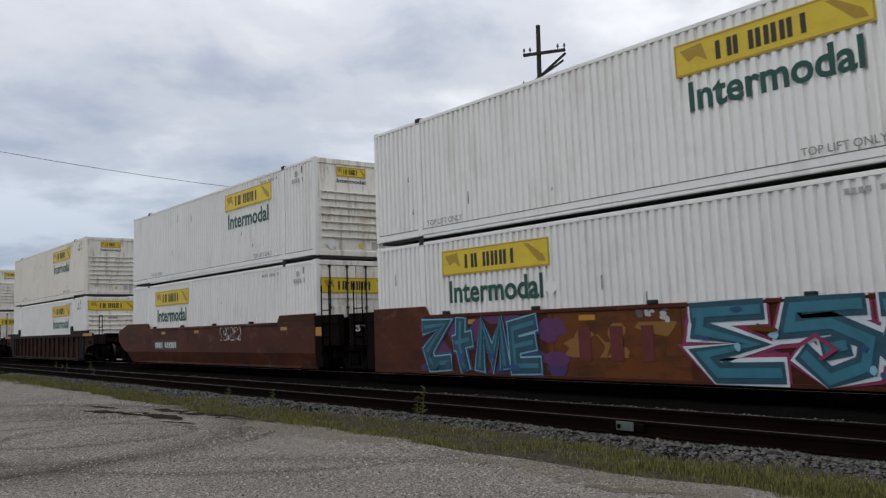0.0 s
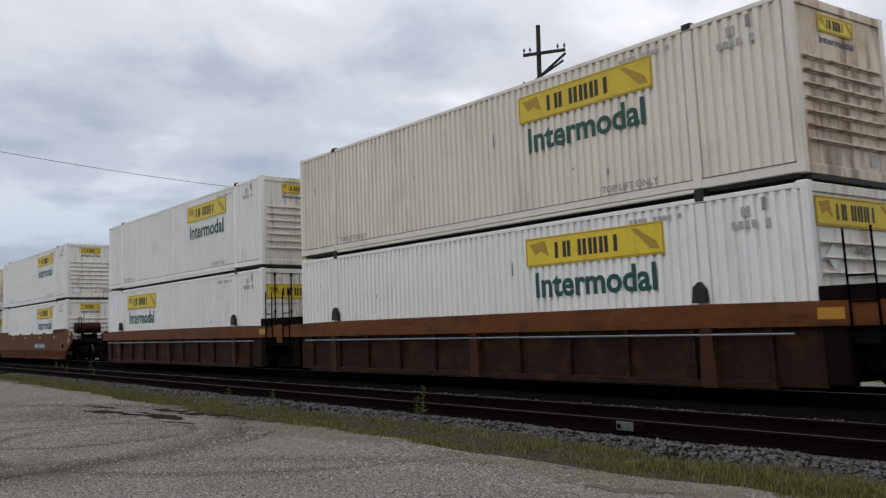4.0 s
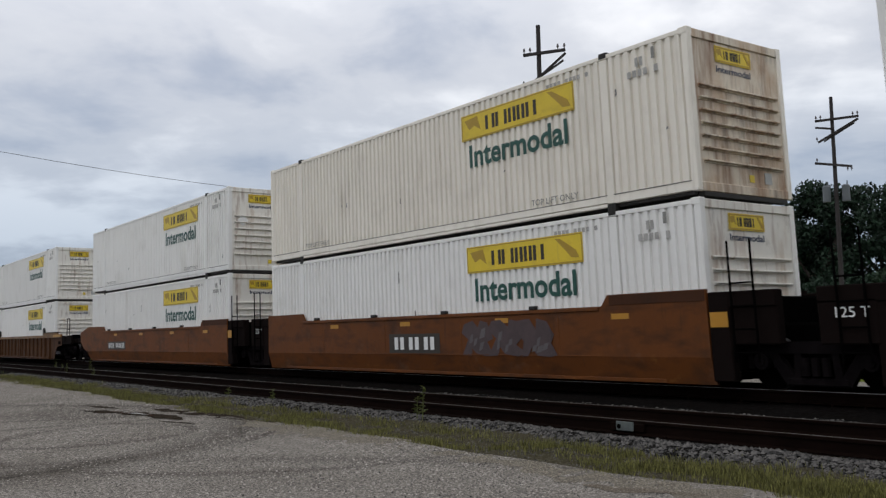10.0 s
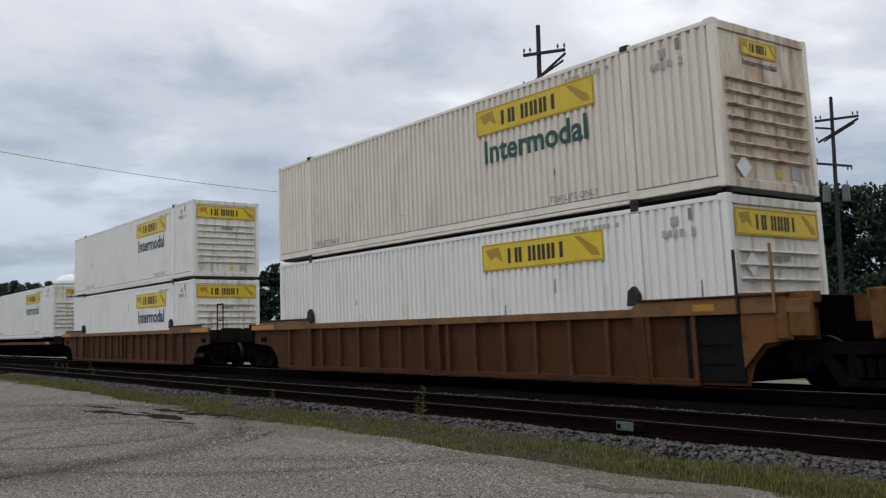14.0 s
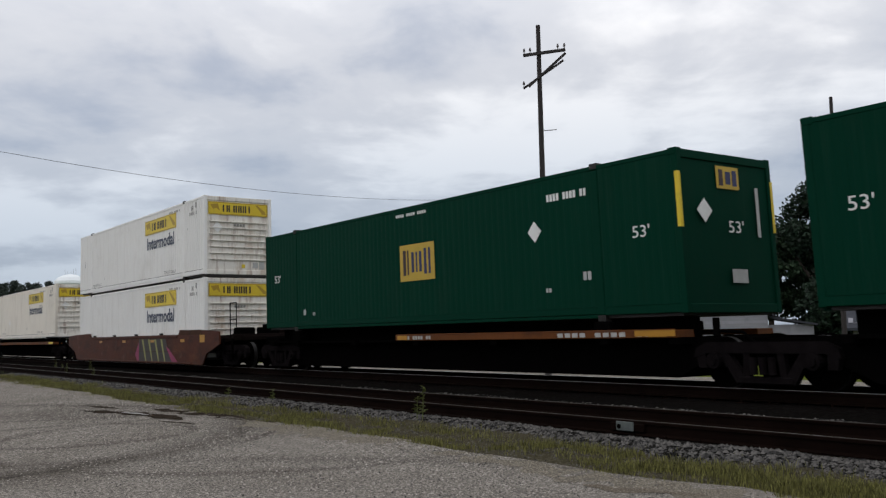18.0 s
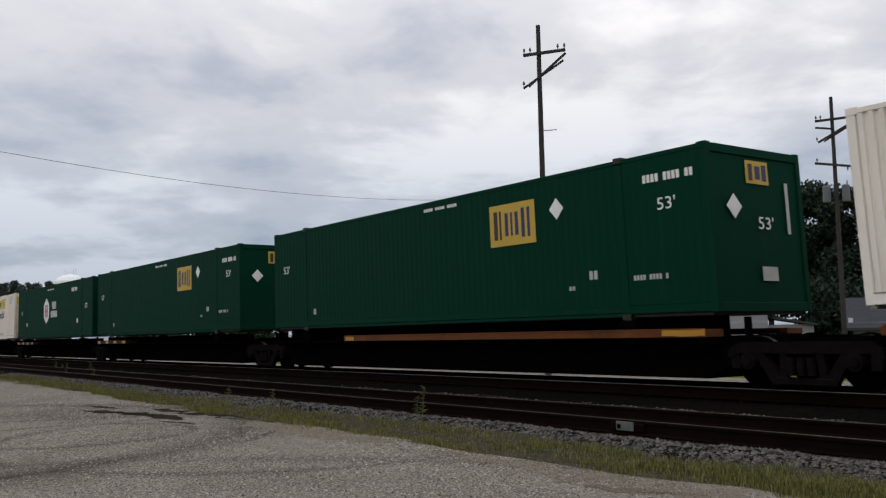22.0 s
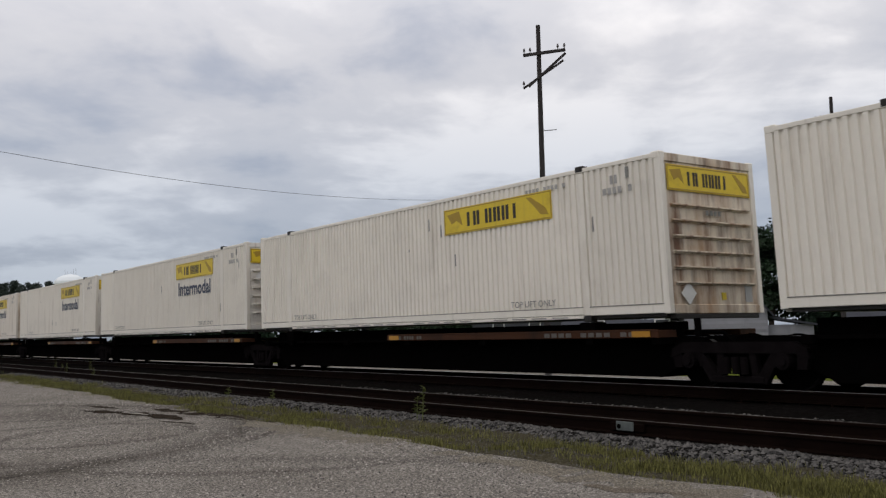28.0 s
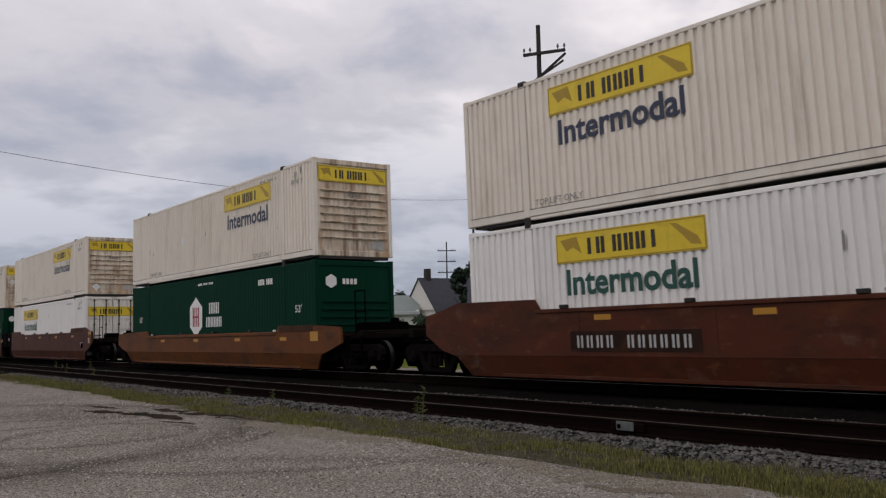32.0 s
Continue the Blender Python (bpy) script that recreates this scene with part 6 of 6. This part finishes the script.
def track(name, y_near, z, label, shiny):
    root = thing(name, label, "railway track", kind="structure")
    for y in (y_near, y_near + 1.505):
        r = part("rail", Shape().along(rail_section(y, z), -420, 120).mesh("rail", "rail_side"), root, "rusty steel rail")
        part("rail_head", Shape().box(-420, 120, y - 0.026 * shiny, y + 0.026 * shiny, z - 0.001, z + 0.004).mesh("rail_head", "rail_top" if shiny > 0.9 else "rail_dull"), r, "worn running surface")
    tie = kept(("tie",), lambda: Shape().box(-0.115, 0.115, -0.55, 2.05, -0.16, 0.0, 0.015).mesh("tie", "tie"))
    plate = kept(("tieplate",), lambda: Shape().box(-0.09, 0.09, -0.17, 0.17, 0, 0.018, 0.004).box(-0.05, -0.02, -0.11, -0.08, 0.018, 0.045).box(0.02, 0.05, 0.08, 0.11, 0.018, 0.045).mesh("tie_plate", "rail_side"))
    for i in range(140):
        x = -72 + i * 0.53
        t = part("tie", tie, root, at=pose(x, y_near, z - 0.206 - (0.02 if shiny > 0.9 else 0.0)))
        if x > -30:
            for y in (0.0, 1.505):
                part("tie_plate", plate, t, at=pose(0, y, 0.0))
    return root


near_track = track("near_track", 9.157, -0.155, "rusty siding track on grey ballast", 0.8)
track("main_track", NEAR + 0.543, RAIL, "main track with bright worn rails", 1.0)
part("joint_bar", Shape().box(-8.865, -8.285, 9.157 - 0.062, 9.157 - 0.016, -0.296, -0.191, 0.008).mesh("joint_bar", "rail_side"), near_track)
jt = part("painted_joint", Shape().box(-8.745, -8.445, 9.157 - 0.085, 9.157 - 0.058, -0.291, -0.171, 0.008).mesh("painted_joint", "joint_white"), near_track, "pale painted joint cover")
part("bolt", Shape().tube((-8.685, 9.157 - 0.10, -0.236), (-8.685, 9.157 - 0.08, -0.236), 0.03, n=8).mesh("bolt", "shaded_steel"), jt)


# grass along the edge of the lot
def blades(name, count, place, tall, mat, label, category):
    v, f = [], []
    for i in range(count):
        x, y, z, k = place()
        h = tall * k * rng.uniform(0.4, 1.3)
        a, w = rng.uniform(0, 6.28), 0.0035 + 0.003 * rng.uniform()
        lean, b = rng.uniform(0.1, 0.55) * h, rng.uniform(0, 6.28)
        dx, dy = w * math.cos(a), w * math.sin(a)
        lx, ly = lean * math.cos(b), lean * math.sin(b)
        n = len(v)
        v += [(x - dx, y - dy, z - 0.02), (x + dx, y + dy, z - 0.02), (x + dx * 0.7 + lx * 0.4, y + dy * 0.7 + ly * 0.4, z + h * 0.6), (x - dx * 0.7 + lx * 0.4, y - dy * 0.7 + ly * 0.4, z + h * 0.6), (x + lx, y + ly, z + h)]
        f += [(n, n + 1, n + 2, n + 3), (n + 3, n + 2, n + 4)]
    me = bpy.data.meshes.new(name)
    me.from_pydata(v, [], f)
    me.materials.append(M[mat])
    return tagged(new(name, me), label, category, kind="stuff")


def on_verge():
    while True:
        x = near_x(-75, -2)
        y = 7.40 + 0.34 * noise.noise((x * 0.45, 3, 1)) + (0.36 + 0.2 * noise.noise((x * 0.8, 9, 2))) * rng.normal() + max(0, -x - 20) * 0.012
        c = 0.5 + 0.5 * noise.noise((x * 0.7, y * 1.4, 11)) + 0.25 * noise.noise((x * 2.6, y * 3, 5))
        if 6.55 < y < 9.0 and c > 0.36 + 0.38 * rng.uniform():
            return x, y, max(verge_height(x, y) if y < 9 else 0, GROUND - 0.05), 0.4 + 1.4 * max(0.0, c) ** 1.6 + max(0, -x - 15) * 0.02


blades("verge_grass", 58000, on_verge, 0.074, "blade", "yellow-green grass along the lot's edge", "grass")


def weed(x, y, z, tall, label):
    root = thing("weed", label, "weed", "tall weeds by the track", at=pose(x, y, z))
    part("stem", Shape().tube((0, 0, -0.03), (0.01, 0.01, tall), 0.008, 0.004, 6).mesh("stem", "weed"), root)
    v = Shape()
    r = random.Random(int(tall * 977) + int(x * 13))
    for i in range(int(90 * tall) + 16):
        h = tall * r.uniform(0.12, 1.0)
        a, l = r.uniform(0, 6.28), 0.10 * r.uniform(0.5, 1.2) * (1.15 - 0.6 * h / tall)
        dx, dy = math.cos(a), math.sin(a)
        v.quad((0.01, 0.01, h), (dx * l * 0.5 - dy * 0.018, dy * l * 0.5 + dx * 0.018, h + l * 0.3), (dx * l, dy * l, h + l * 0.15), (dx * l * 0.5 + dy * 0.018, dy * l * 0.5 - dx * 0.018, h + l * 0.2))
    me = bpy.data.meshes.new("leaves")
    me.from_pydata(v.v, [], v.f)
    me.materials.append(M["weed"])
    part("leaves", me, root)


for x, y, t in ((-12.6, 8.64, 0.5), (-12.69, 8.59, 0.34), (-46.63, 11.01, 0.55), (-39.68, 10.72, 0.65), (-42.93, 10.59, 0.42), (-44.13, 10.7, 0.38), (-18.44, 8.76, 0.24), (-37.13, 10.15, 0.35), (-20.54, 8.64, 0.2)):
    weed(x, y, -0.33 if y < 9.2 else -0.36, t, "tall thin green weed at the ballast's edge")


# ---- behind the train ----
def utility_pole(x, y, top, view, style, label):
    """A wooden pole; its arms lie across the line of sight. view: the unit vector to the right."""
    root = thing("utility_pole", label, "utility pole", "utility poles along the street", at=pose(x, y, FIELD))
    h = top - FIELD
    part("pole", Shape().tube((0, 0, 0), (0, 0, h), 0.125, 0.08, 14).mesh("pole", "pole_wood"), root)
    vx, vy = view

    def bar(name, a, za, b, zb, r=0.044, mat="pole_wood"):
        q = Shape()
        d = Vector((vx * (b - a), vy * (b - a), zb - za))
        s = Vector((vy, -vx, 0)) * r
        u = d.normalized().cross(s).normalized() * r * 1.2
        p0, p1 = Vector((vx * a, vy * a, za)) + s * 3, Vector((vx * b, vy * b, zb)) + s * 3
        ring0, ring1 = [p0 + i * s + j * u for i, j in ((-1, -1), (1, -1), (1, 1), (-1, 1))], [p1 + i * s + j * u for i, j in ((-1, -1), (1, -1), (1, 1), (-1, 1))]
        q.quad(*ring0).quad(*reversed(ring1))
        for k in range(4):
            q.quad(ring0[k], ring1[k], ring1[(k + 1) % 4], ring0[(k + 1) % 4])
        return part(name, q.mesh(name, mat), root)

    def pin(a, z):
        part("insulator", kept(("insul",), lambda: Shape().tube((0, 0, 0), (0, 0, 0.1), 0.015, n=6).tube((0, 0, 0.08), (0, 0, 0.14), 0.05, 0.038, 8).tube((0, 0, 0.14), (0, 0, 0.20), 0.038, 0.022, 8).mesh("insulator", "insulator")), root, at=pose(vx * a + vy * 0.16, vy * a - vx * 0.16, z))
    if style == "alley":
        bar("crossarm", -0.58, h - 1.16, 0.98, h - 1.02)
        bar("brace", 0.98, h - 1.14, -0.40, h - 2.34, 0.035)
        bar("brace", 0.90, h - 1.40, -0.60, h - 2.40, 0.03)
        for a, z in ((-0.54, h - 1.11), (-0.32, h - 1.09), (0.70, h - 0.99), (0.94, h - 0.98), (-0.58, h - 2.35)):
            pin(a, z)
    if style == "tall":
        bar("crossarm", -0.75, h - 1.12, 1.15, h - 1.06)
        bar("crossarm", -0.75, h - 1.42, 0.0, h - 1.55, 0.035)
        bar("brace", 1.12, h - 1.18, -0.66, h - 2.15, 0.04)
        bar("brace", 0.95, h - 1.35, -0.4, h - 2.12, 0.03)
        bar("crossarm", -0.85, h - 3.12, 0.75, h - 3.40)
        for a, z in ((-0.7, h - 1.08), (-0.5, h - 1.07), (0.9, h - 1.03), (1.1, h - 1.02), (-0.7, h - 2.1), (-0.75, h - 3.1), (0.55, h - 3.6), (0.72, h - 3.6)):
            pin(a, z)
        for a in (-0.42, 0.42):
            part("transformer", kept(("trafo",), lambda: Shape().tube((0, 0, 0), (0, 0, 0.72), 0.18, n=14).tube((0, 0, 0.72), (0, 0, 0.79), 0.19, 0.12, 14).tube((0.08, 0, 0.76), (0.08, 0, 0.96), 0.03, n=6).mesh("transformer", "transformer")), root, "grey transformer can", pose(vx * a, vy * a, h - 5.0))
    if style == "plain":
        pin(0.12, h - 0.5)
    if style == "double":
        for dz in (1.2, 2.6, 4.0):
            bar("crossarm", -1.2, h - dz, 1.2, h - dz, 0.05)
            for a in (-1.0, -0.6, 0.6, 1.0):
                pin(a, h - dz + 0.06)
    return root


utility_pole(-25.21, 22.82, 12.39, (0.67, 0.745), "alley", "tall dark wooden utility pole with one braced crossarm")
utility_pole(-24.17, 40.3, 11.78, (0.855, 0.519), "tall", "wooden utility pole with crossarms and two transformers")
utility_pole(-59.27, 45.95, 11.89, (0.61, 0.79), "plain", "plain thin wooden utility pole")
utility_pole(-96.96, 70.7, 12.88, (0.58, 0.81), "double", "distant utility pole with two crossarms")
utility_pole(-126.77, 80.15, 11.71, (0.53, 0.85), "double", "distant utility pole with two crossarms")
utility_pole(-68.98, 85.66, 16.28, (0.77, 0.63), "plain", "plain thin wooden utility pole")


def cable(pts, r, label):
    cu = bpy.data.curves.new("cable", "CURVE")
    cu.dimensions, cu.bevel_depth, cu.bevel_resolution = "3D", r, 1
    sp = cu.splines.new("POLY")
    sp.points.add(len(pts) - 1)
    for p, co in zip(sp.points, pts):
        p.co = (*co, 1)
    cu.materials.append(M["wire"])
    ob = new("cable", cu)
    me = bpy.data.meshes.new_from_object(ob.evaluated_get(bpy.context.evaluated_depsgraph_get()))
    bpy.data.objects.remove(ob)
    me.materials.clear()
    me.materials.append(M["wire"])
    tagged(new("cable", me), label, "cable", "overhead cables")


def sag(a, b, drop, n=24):
    a, b = Vector(a), Vector(b)
    return [tuple(a.lerp(b, i / n) - Vector((0, 0, drop * 4 * (i / n) * (1 - i / n)))) for i in range(n + 1)]


cable(sag((-35.17, -24.76, 13.26), (-59.25, 45.98, 11.83), 2.75), 0.012, "black overhead cable sagging across the tracks")
cable(sag((-24.65, 23.07, 8.36), (-25.15, 22.85, 8.39), 0.0, 2), 0.015, "short black service cable at the pole")

# grey gabled house with lap siding
def house_grey():
    root = thing("house", "weathered grey clapboard house with a steep gable", "house", at=pose(-33.66, 43.53, FIELD, 0, 0, 37))
    # local x to the right across the gable, y away
    zt, ze, hw = 5.67, 2.52, 2.6
    wall = part("wall", Shape().plate([(-hw, 0), (hw, 0), (hw, ze), (0, zt), (-hw, ze)], 0.02, 7.0).mesh("wall", "siding"), root)
    for i in range(34):
        z = 0.1 + i * 0.17
        w = hw if z < ze else hw * (zt - z) / (zt - ze)
        if w > 0.15:
            part("board", kept(("lap", round(w, 2)), lambda: Shape().along([(-0.012, 0), (0.022, 0), (0.022, 0.165), (0.008, 0.165)], -w, w).mesh("board", "siding")), wall, at=pose(0, 0, z))
    for s in (-1, 1):
        part("roof", Shape().plate([(0, zt + 0.12), (s * (hw + 0.35), ze - 0.30), (s * (hw + 0.35), ze - 0.42), (0, zt)], -0.3, 7.3).mesh("roof", "shingle_dark"), root)
    part("roof", Shape().plate([(hw, 2.22), (hw + 2.6, 1.72), (hw + 2.6, 1.62), (hw, 2.07)], 0.2, 6.0).mesh("roof", "shingle_dark"), root)
    part("wall", Shape().box(hw, hw + 2.4, 0.4, 5.8, 0, 1.70).mesh("wall", "siding"), root, "grey lean-to wall")
    win = part("window", Shape().box(-0.62, 0.0, -0.04, 0.03, 3.02, 4.27).mesh("window", "trim"), root)
    part("pane", Shape().box(-0.54, -0.08, -0.05, -0.03, 3.10, 3.62).mesh("pane", "glass"), win)
    part("pane", Shape().box(-0.54, -0.08, -0.05, -0.03, 3.69, 4.19).mesh("pane", "glass"), win)


house_grey()


def long_building():
    root = thing("building", "long dark slate-blue building with a low roof", "building", at=pose(-55.42, 42.67, FIELD, 0, 0, 50))
    part("wall", Shape().box(0, 11.0, 0.3, 6.5, 0, 3.3).mesh("wall", "wall_dark"), root)
    part("roof", Shape().along([(-0.2, 3.18), (3.3, 5.93), (6.9, 3.18), (6.9, 3.03), (3.3, 5.73), (-0.2, 3.03)], -0.4, 11.4).mesh("roof", "shingle_dark"), root)
    for x in (1.5, 4.2, 7.4):
        w = part("window", Shape().box(x, x + 0.9, 0.24, 0.31, 1.2, 2.6).mesh("window", "trim"), root)
        part("pane", Shape().box(x + 0.08, x + 0.82, 0.22, 0.25, 1.28, 2.52).mesh("pane", "glass"), w)
    d = part("door", Shape().box(8.8, 10.4, 0.24, 0.31, 0.0, 2.2).mesh("door", "trim"), root)


long_building()


def cottage(name, x, y, turn, w, d, eave, ridge, wall_mat, roof_mat, label, chimney=False):
    root = thing(name, label, "house", at=pose(x, y, FIELD, 0, 0, turn))
    part("wall", Shape().box(0, w, 0, d, 0, eave).mesh("wall", wall_mat), root)
    part("wall", Shape().plate([(0, 0), (d, 0), (d / 2, ridge - eave)], 0, 0.2).mesh("wall", wall_mat), root, at=pose(0.02, 0, eave, 0, 0, 90))
    part("wall", Shape().plate([(0, 0), (d, 0), (d / 2, ridge - eave)], 0, 0.2).mesh("wall", wall_mat), root, at=pose(w + 0.18, 0, eave, 0, 0, 90))
    part("roof", Shape().along([(-0.35, eave - 0.25), (d / 2, ridge + 0.12), (d + 0.35, eave - 0.25), (d + 0.35, eave - 0.38), (d / 2, ridge), (-0.35, eave - 0.38)], -0.3, w + 0.3).mesh("roof", roof_mat), root)
    if chimney:
        part("chimney", Shape().box(0.6, 1.1, d / 2 - 0.3, d / 2 + 0.3, ridge - 0.4, ridge + 1.0, 0.03).mesh("chimney", "pole_wood"), root)
    n = max(1, int(w / 3))
    for i in range(n):
        xx = (i + 0.5) * w / n - 0.45
        win = part("window", kept(("cw",), lambda: Shape().box(0, 0.9, -0.04, 0.03, 0, 1.2).mesh("window", "trim")), root, at=pose(xx, 0, 1.0))
        part("pane", kept(("cp",), lambda: Shape().box(0.08, 0.82, -0.05, -0.03, 0.08, 1.12).mesh("pane", "glass")), win)


cottage("house", -76.58, 47.31, 57.0, 3.9, 5.0, 3.78, 5.33, "wall_white", "shingle_green", "pale house with a grey-green metal roof")
cottage("house", -72.56, 51.59, 90.0, 7.0, 5.3, 3.88, 6.98, "wall_white", "shingle_dark", "white gabled house with a dark roof and a chimney", True)
cottage("garage", -24.62, 41.77, 30.0, 5.0, 4.0, 1.71, 2.81, "siding", "shingle_dark", "small grey garage with a dark window")
cottage("garage", -40.25, 37.87, 44.0, 7.4, 3.0, 1.52, 2.07, "wall_white", "shingle_dark", "long low pale garage")


# ---- trees ----
def crown(spread, tall, count, leaf, seed, mat):
    """Leaves gathered in uneven clumps: small bent quads, dense inside, ragged outside."""
    r = np.random.default_rng(seed)
    v, f = [], []
    clumps = []
    for i in range(44):
        t, u = r.uniform(0, 6.28), r.uniform(0, 1) ** 0.5
        z = r.uniform(0.05, 1.0)
        wide = math.sin(min(1.0, 0.28 + z * 0.9) * 2.6) ** 0.6
        clumps.append((u * wide * spread * math.cos(t), u * wide * spread * math.sin(t), z * tall, spread * r.uniform(0.22, 0.42)))
    for i in range(count):
        cx, cy, cz, cr = clumps[r.integers(0, len(clumps))]
        d = r.normal(0, 1, 3)
        d *= cr * r.uniform(0.55, 1.05) / (np.linalg.norm(d) + 1e-6)
        p = np.array((cx, cy, cz)) + d * (1, 1, 0.8)
        a, b = r.normal(0, 1, 3), r.normal(0, 1, 3)
        a /= np.linalg.norm(a)
        b -= a * (a @ b)
        b /= np.linalg.norm(b)
        s = leaf * r.uniform(0.6, 1.4)
        k = len(v)
        v += [tuple(p - a * s), tuple(p + b * s * 0.6), tuple(p + a * s), tuple(p - b * s * 0.6)]
        f.append((k, k + 1, k + 2, k + 3))
    me = bpy.data.meshes.new("crown")
    me.from_pydata(v, [], f)
    me.materials.append(M[mat])
    return me


def tree(x, y, height, spread, seed, label, count=15000, leaf=0.125, mat="leaf", bole=0.22):
    x, y = x + y * 0.0067, y - x * 0.0067
    height -= 0.0056 * math.hypot(x, y) - 0.08
    root = thing("tree", label, "tree", "trees behind the tracks", at=pose(x, y, FIELD))
    s = Shape()
    r = random.Random(seed)
    s.tube((0, 0, -0.1), (0.1, 0.05, height * 0.45), height * 0.028, height * 0.018, 10)
    for i in range(7):
        a, z = r.uniform(0, 6.28), height * r.uniform(0.22, 0.5)
        s.tube((0.05, 0.03, z), (math.cos(a) * spread * 0.6, math.sin(a) * spread * 0.6, z + height * r.uniform(0.2, 0.4)), height * 0.012, height * 0.004, 6)
    part("trunk", s.mesh("trunk", "bark"), root)
    part("crown", kept(("crown", round(spread, 1), round(height, 1), seed, mat), lambda: crown(spread, height * (1 - bole), count, leaf, seed, mat)), root, at=pose(0, 0, height * bole))


for x, y, h, s, sd, m in ((-37.6, 53.2, 8.2, 2.6, 1, "leaf"), (-34.9, 55.0, 10.6, 3.0, 2, "leaf_b"), (-32.0, 57.0, 11.0, 3.6, 3, "leaf_b"), (-28.6, 58.5, 11.2, 3.8, 4, "leaf"),
                          (-41.0, 52.5, 8.3, 2.6, 5, "leaf"), (-44.5, 56.0, 8.6, 3.0, 6, "leaf_b"), (-25.0, 60.0, 10.5, 3.6, 7, "leaf_b"), (-38.5, 60.0, 8.5, 3.2, 8, "leaf_b"), (-30.5, 50.5, 4.0, 2.6, 9, "leaf_b"), (-27.0, 52.0, 4.4, 2.8, 10, "leaf")):
    tree(x, y, h, s, sd, "dark green broadleaf tree behind the grey house", mat=m)
for x, y, h, s, sd in ((-68.2, 51.0, 8.2, 1.6, 11), (-63.8, 56.0, 8.6, 2.4, 12), (-61.0, 58.4, 8.7, 2.2, 13), (-58.0, 60.5, 8.2, 2.4, 14), (-70.5, 55.0, 6.5, 2.2, 15)):
    tree(x, y, h, s, sd, "dark tree rising behind the slate building", 3200, 0.17, "leaf_b")
for x, y, h, s, sd in ((-62.0, 42.5, 3.0, 2.2, 16), (-64.5, 40.5, 2.9, 2.0, 17), (-59.3, 43.0, 3.0, 2.0, 18), (-88.0, 55.0, 6.6, 2.8, 19), (-84.0, 58.0, 6.4, 2.6, 20)):
    tree(x, y, h, s, sd, "bushy green shrub beside the slate building", 2600, 0.17, "leaf", 0.04)
for i, (x, y, h, w) in enumerate(((-104.9, 33.0, 3.4, 2.6), (-104.4, 35.0, 3.8, 2.6), (-103.6, 38.0, 4.4, 2.8), (-102.6, 40.5, 5.4, 2.6), (-101.6, 42.6, 7.0, 2.4), (-100.6, 44.4, 8.9, 2.2), (-99.8, 46.2, 10.4, 2.0),
                                  (-99.0, 48.0, 9.6, 2.2), (-98.0, 50.4, 9.2, 2.4), (-96.8, 52.8, 8.5, 2.4), (-95.4, 55.2, 8.8, 2.3), (-94.2, 57.2, 7.8, 2.4))):
    tree(x, y, h, w, 40 + i % 5, "dark tree in the row beyond the tracks", 1900, 0.24, "leaf_b", 0.05)
for i in range(11):
    r = random.Random(60 + i)
    tree(-296 + 0.3 * i + r.uniform(-4, 4), 46 + 2.2 * i, 22.2 - 0.30 * i + r.uniform(-2.2, 0.8), 3.4, 70 + i % 4, "far dark tree on the skyline", 2600, 0.42, "leaf_hazed", 0.1)


def water_tower():
    root = thing("water_tower", "pale domed water tower far off with antennas", "water tower", at=pose(-388.16, 96.6, FIELD))
    s = Shape()
    n, prof = 28, [(0.2, 28.3), (2.6, 27.9), (4.6, 26.9), (5.9, 25.5), (6.1, 24.5), (5.4, 23.1), (3.6, 21.9), (1.6, 20.3)]
    for r, z in prof:
        for k in range(n):
            s.v.append((r * math.cos(2 * math.pi * k / n), r * math.sin(2 * math.pi * k / n), z))
    for j in range(len(prof) - 1):
        for k in range(n):
            s.f.append((j * n + k, j * n + (k + 1) % n, (j + 1) * n + (k + 1) % n, (j + 1) * n + k))
    part("tank", s.mesh("tank", "tank_white"), root)
    part("stem", Shape().tube((0, 0, 0), (0, 0, 20.5), 2.2, 1.5, 20).mesh("stem", "tank_white"), root)
    for a, h in ((-2.0, 1.6), (-1.0, 1.3), (0.3, 1.2), (1.2, 2.0), (2.1, 2.4)):
        part("antenna", Shape().box(-0.035, 0.035, a - 0.035, a + 0.035, 27.9, 28.3 + h).mesh("antenna", "steel_grey"), root)


water_tower()


# ---- the train runs ----
def motions():
    for ob, x, y, z in MOVING:
        walk(ob, [(t, pose(x + s - 0.07, y, z)) for t, s in RUN])


motions()
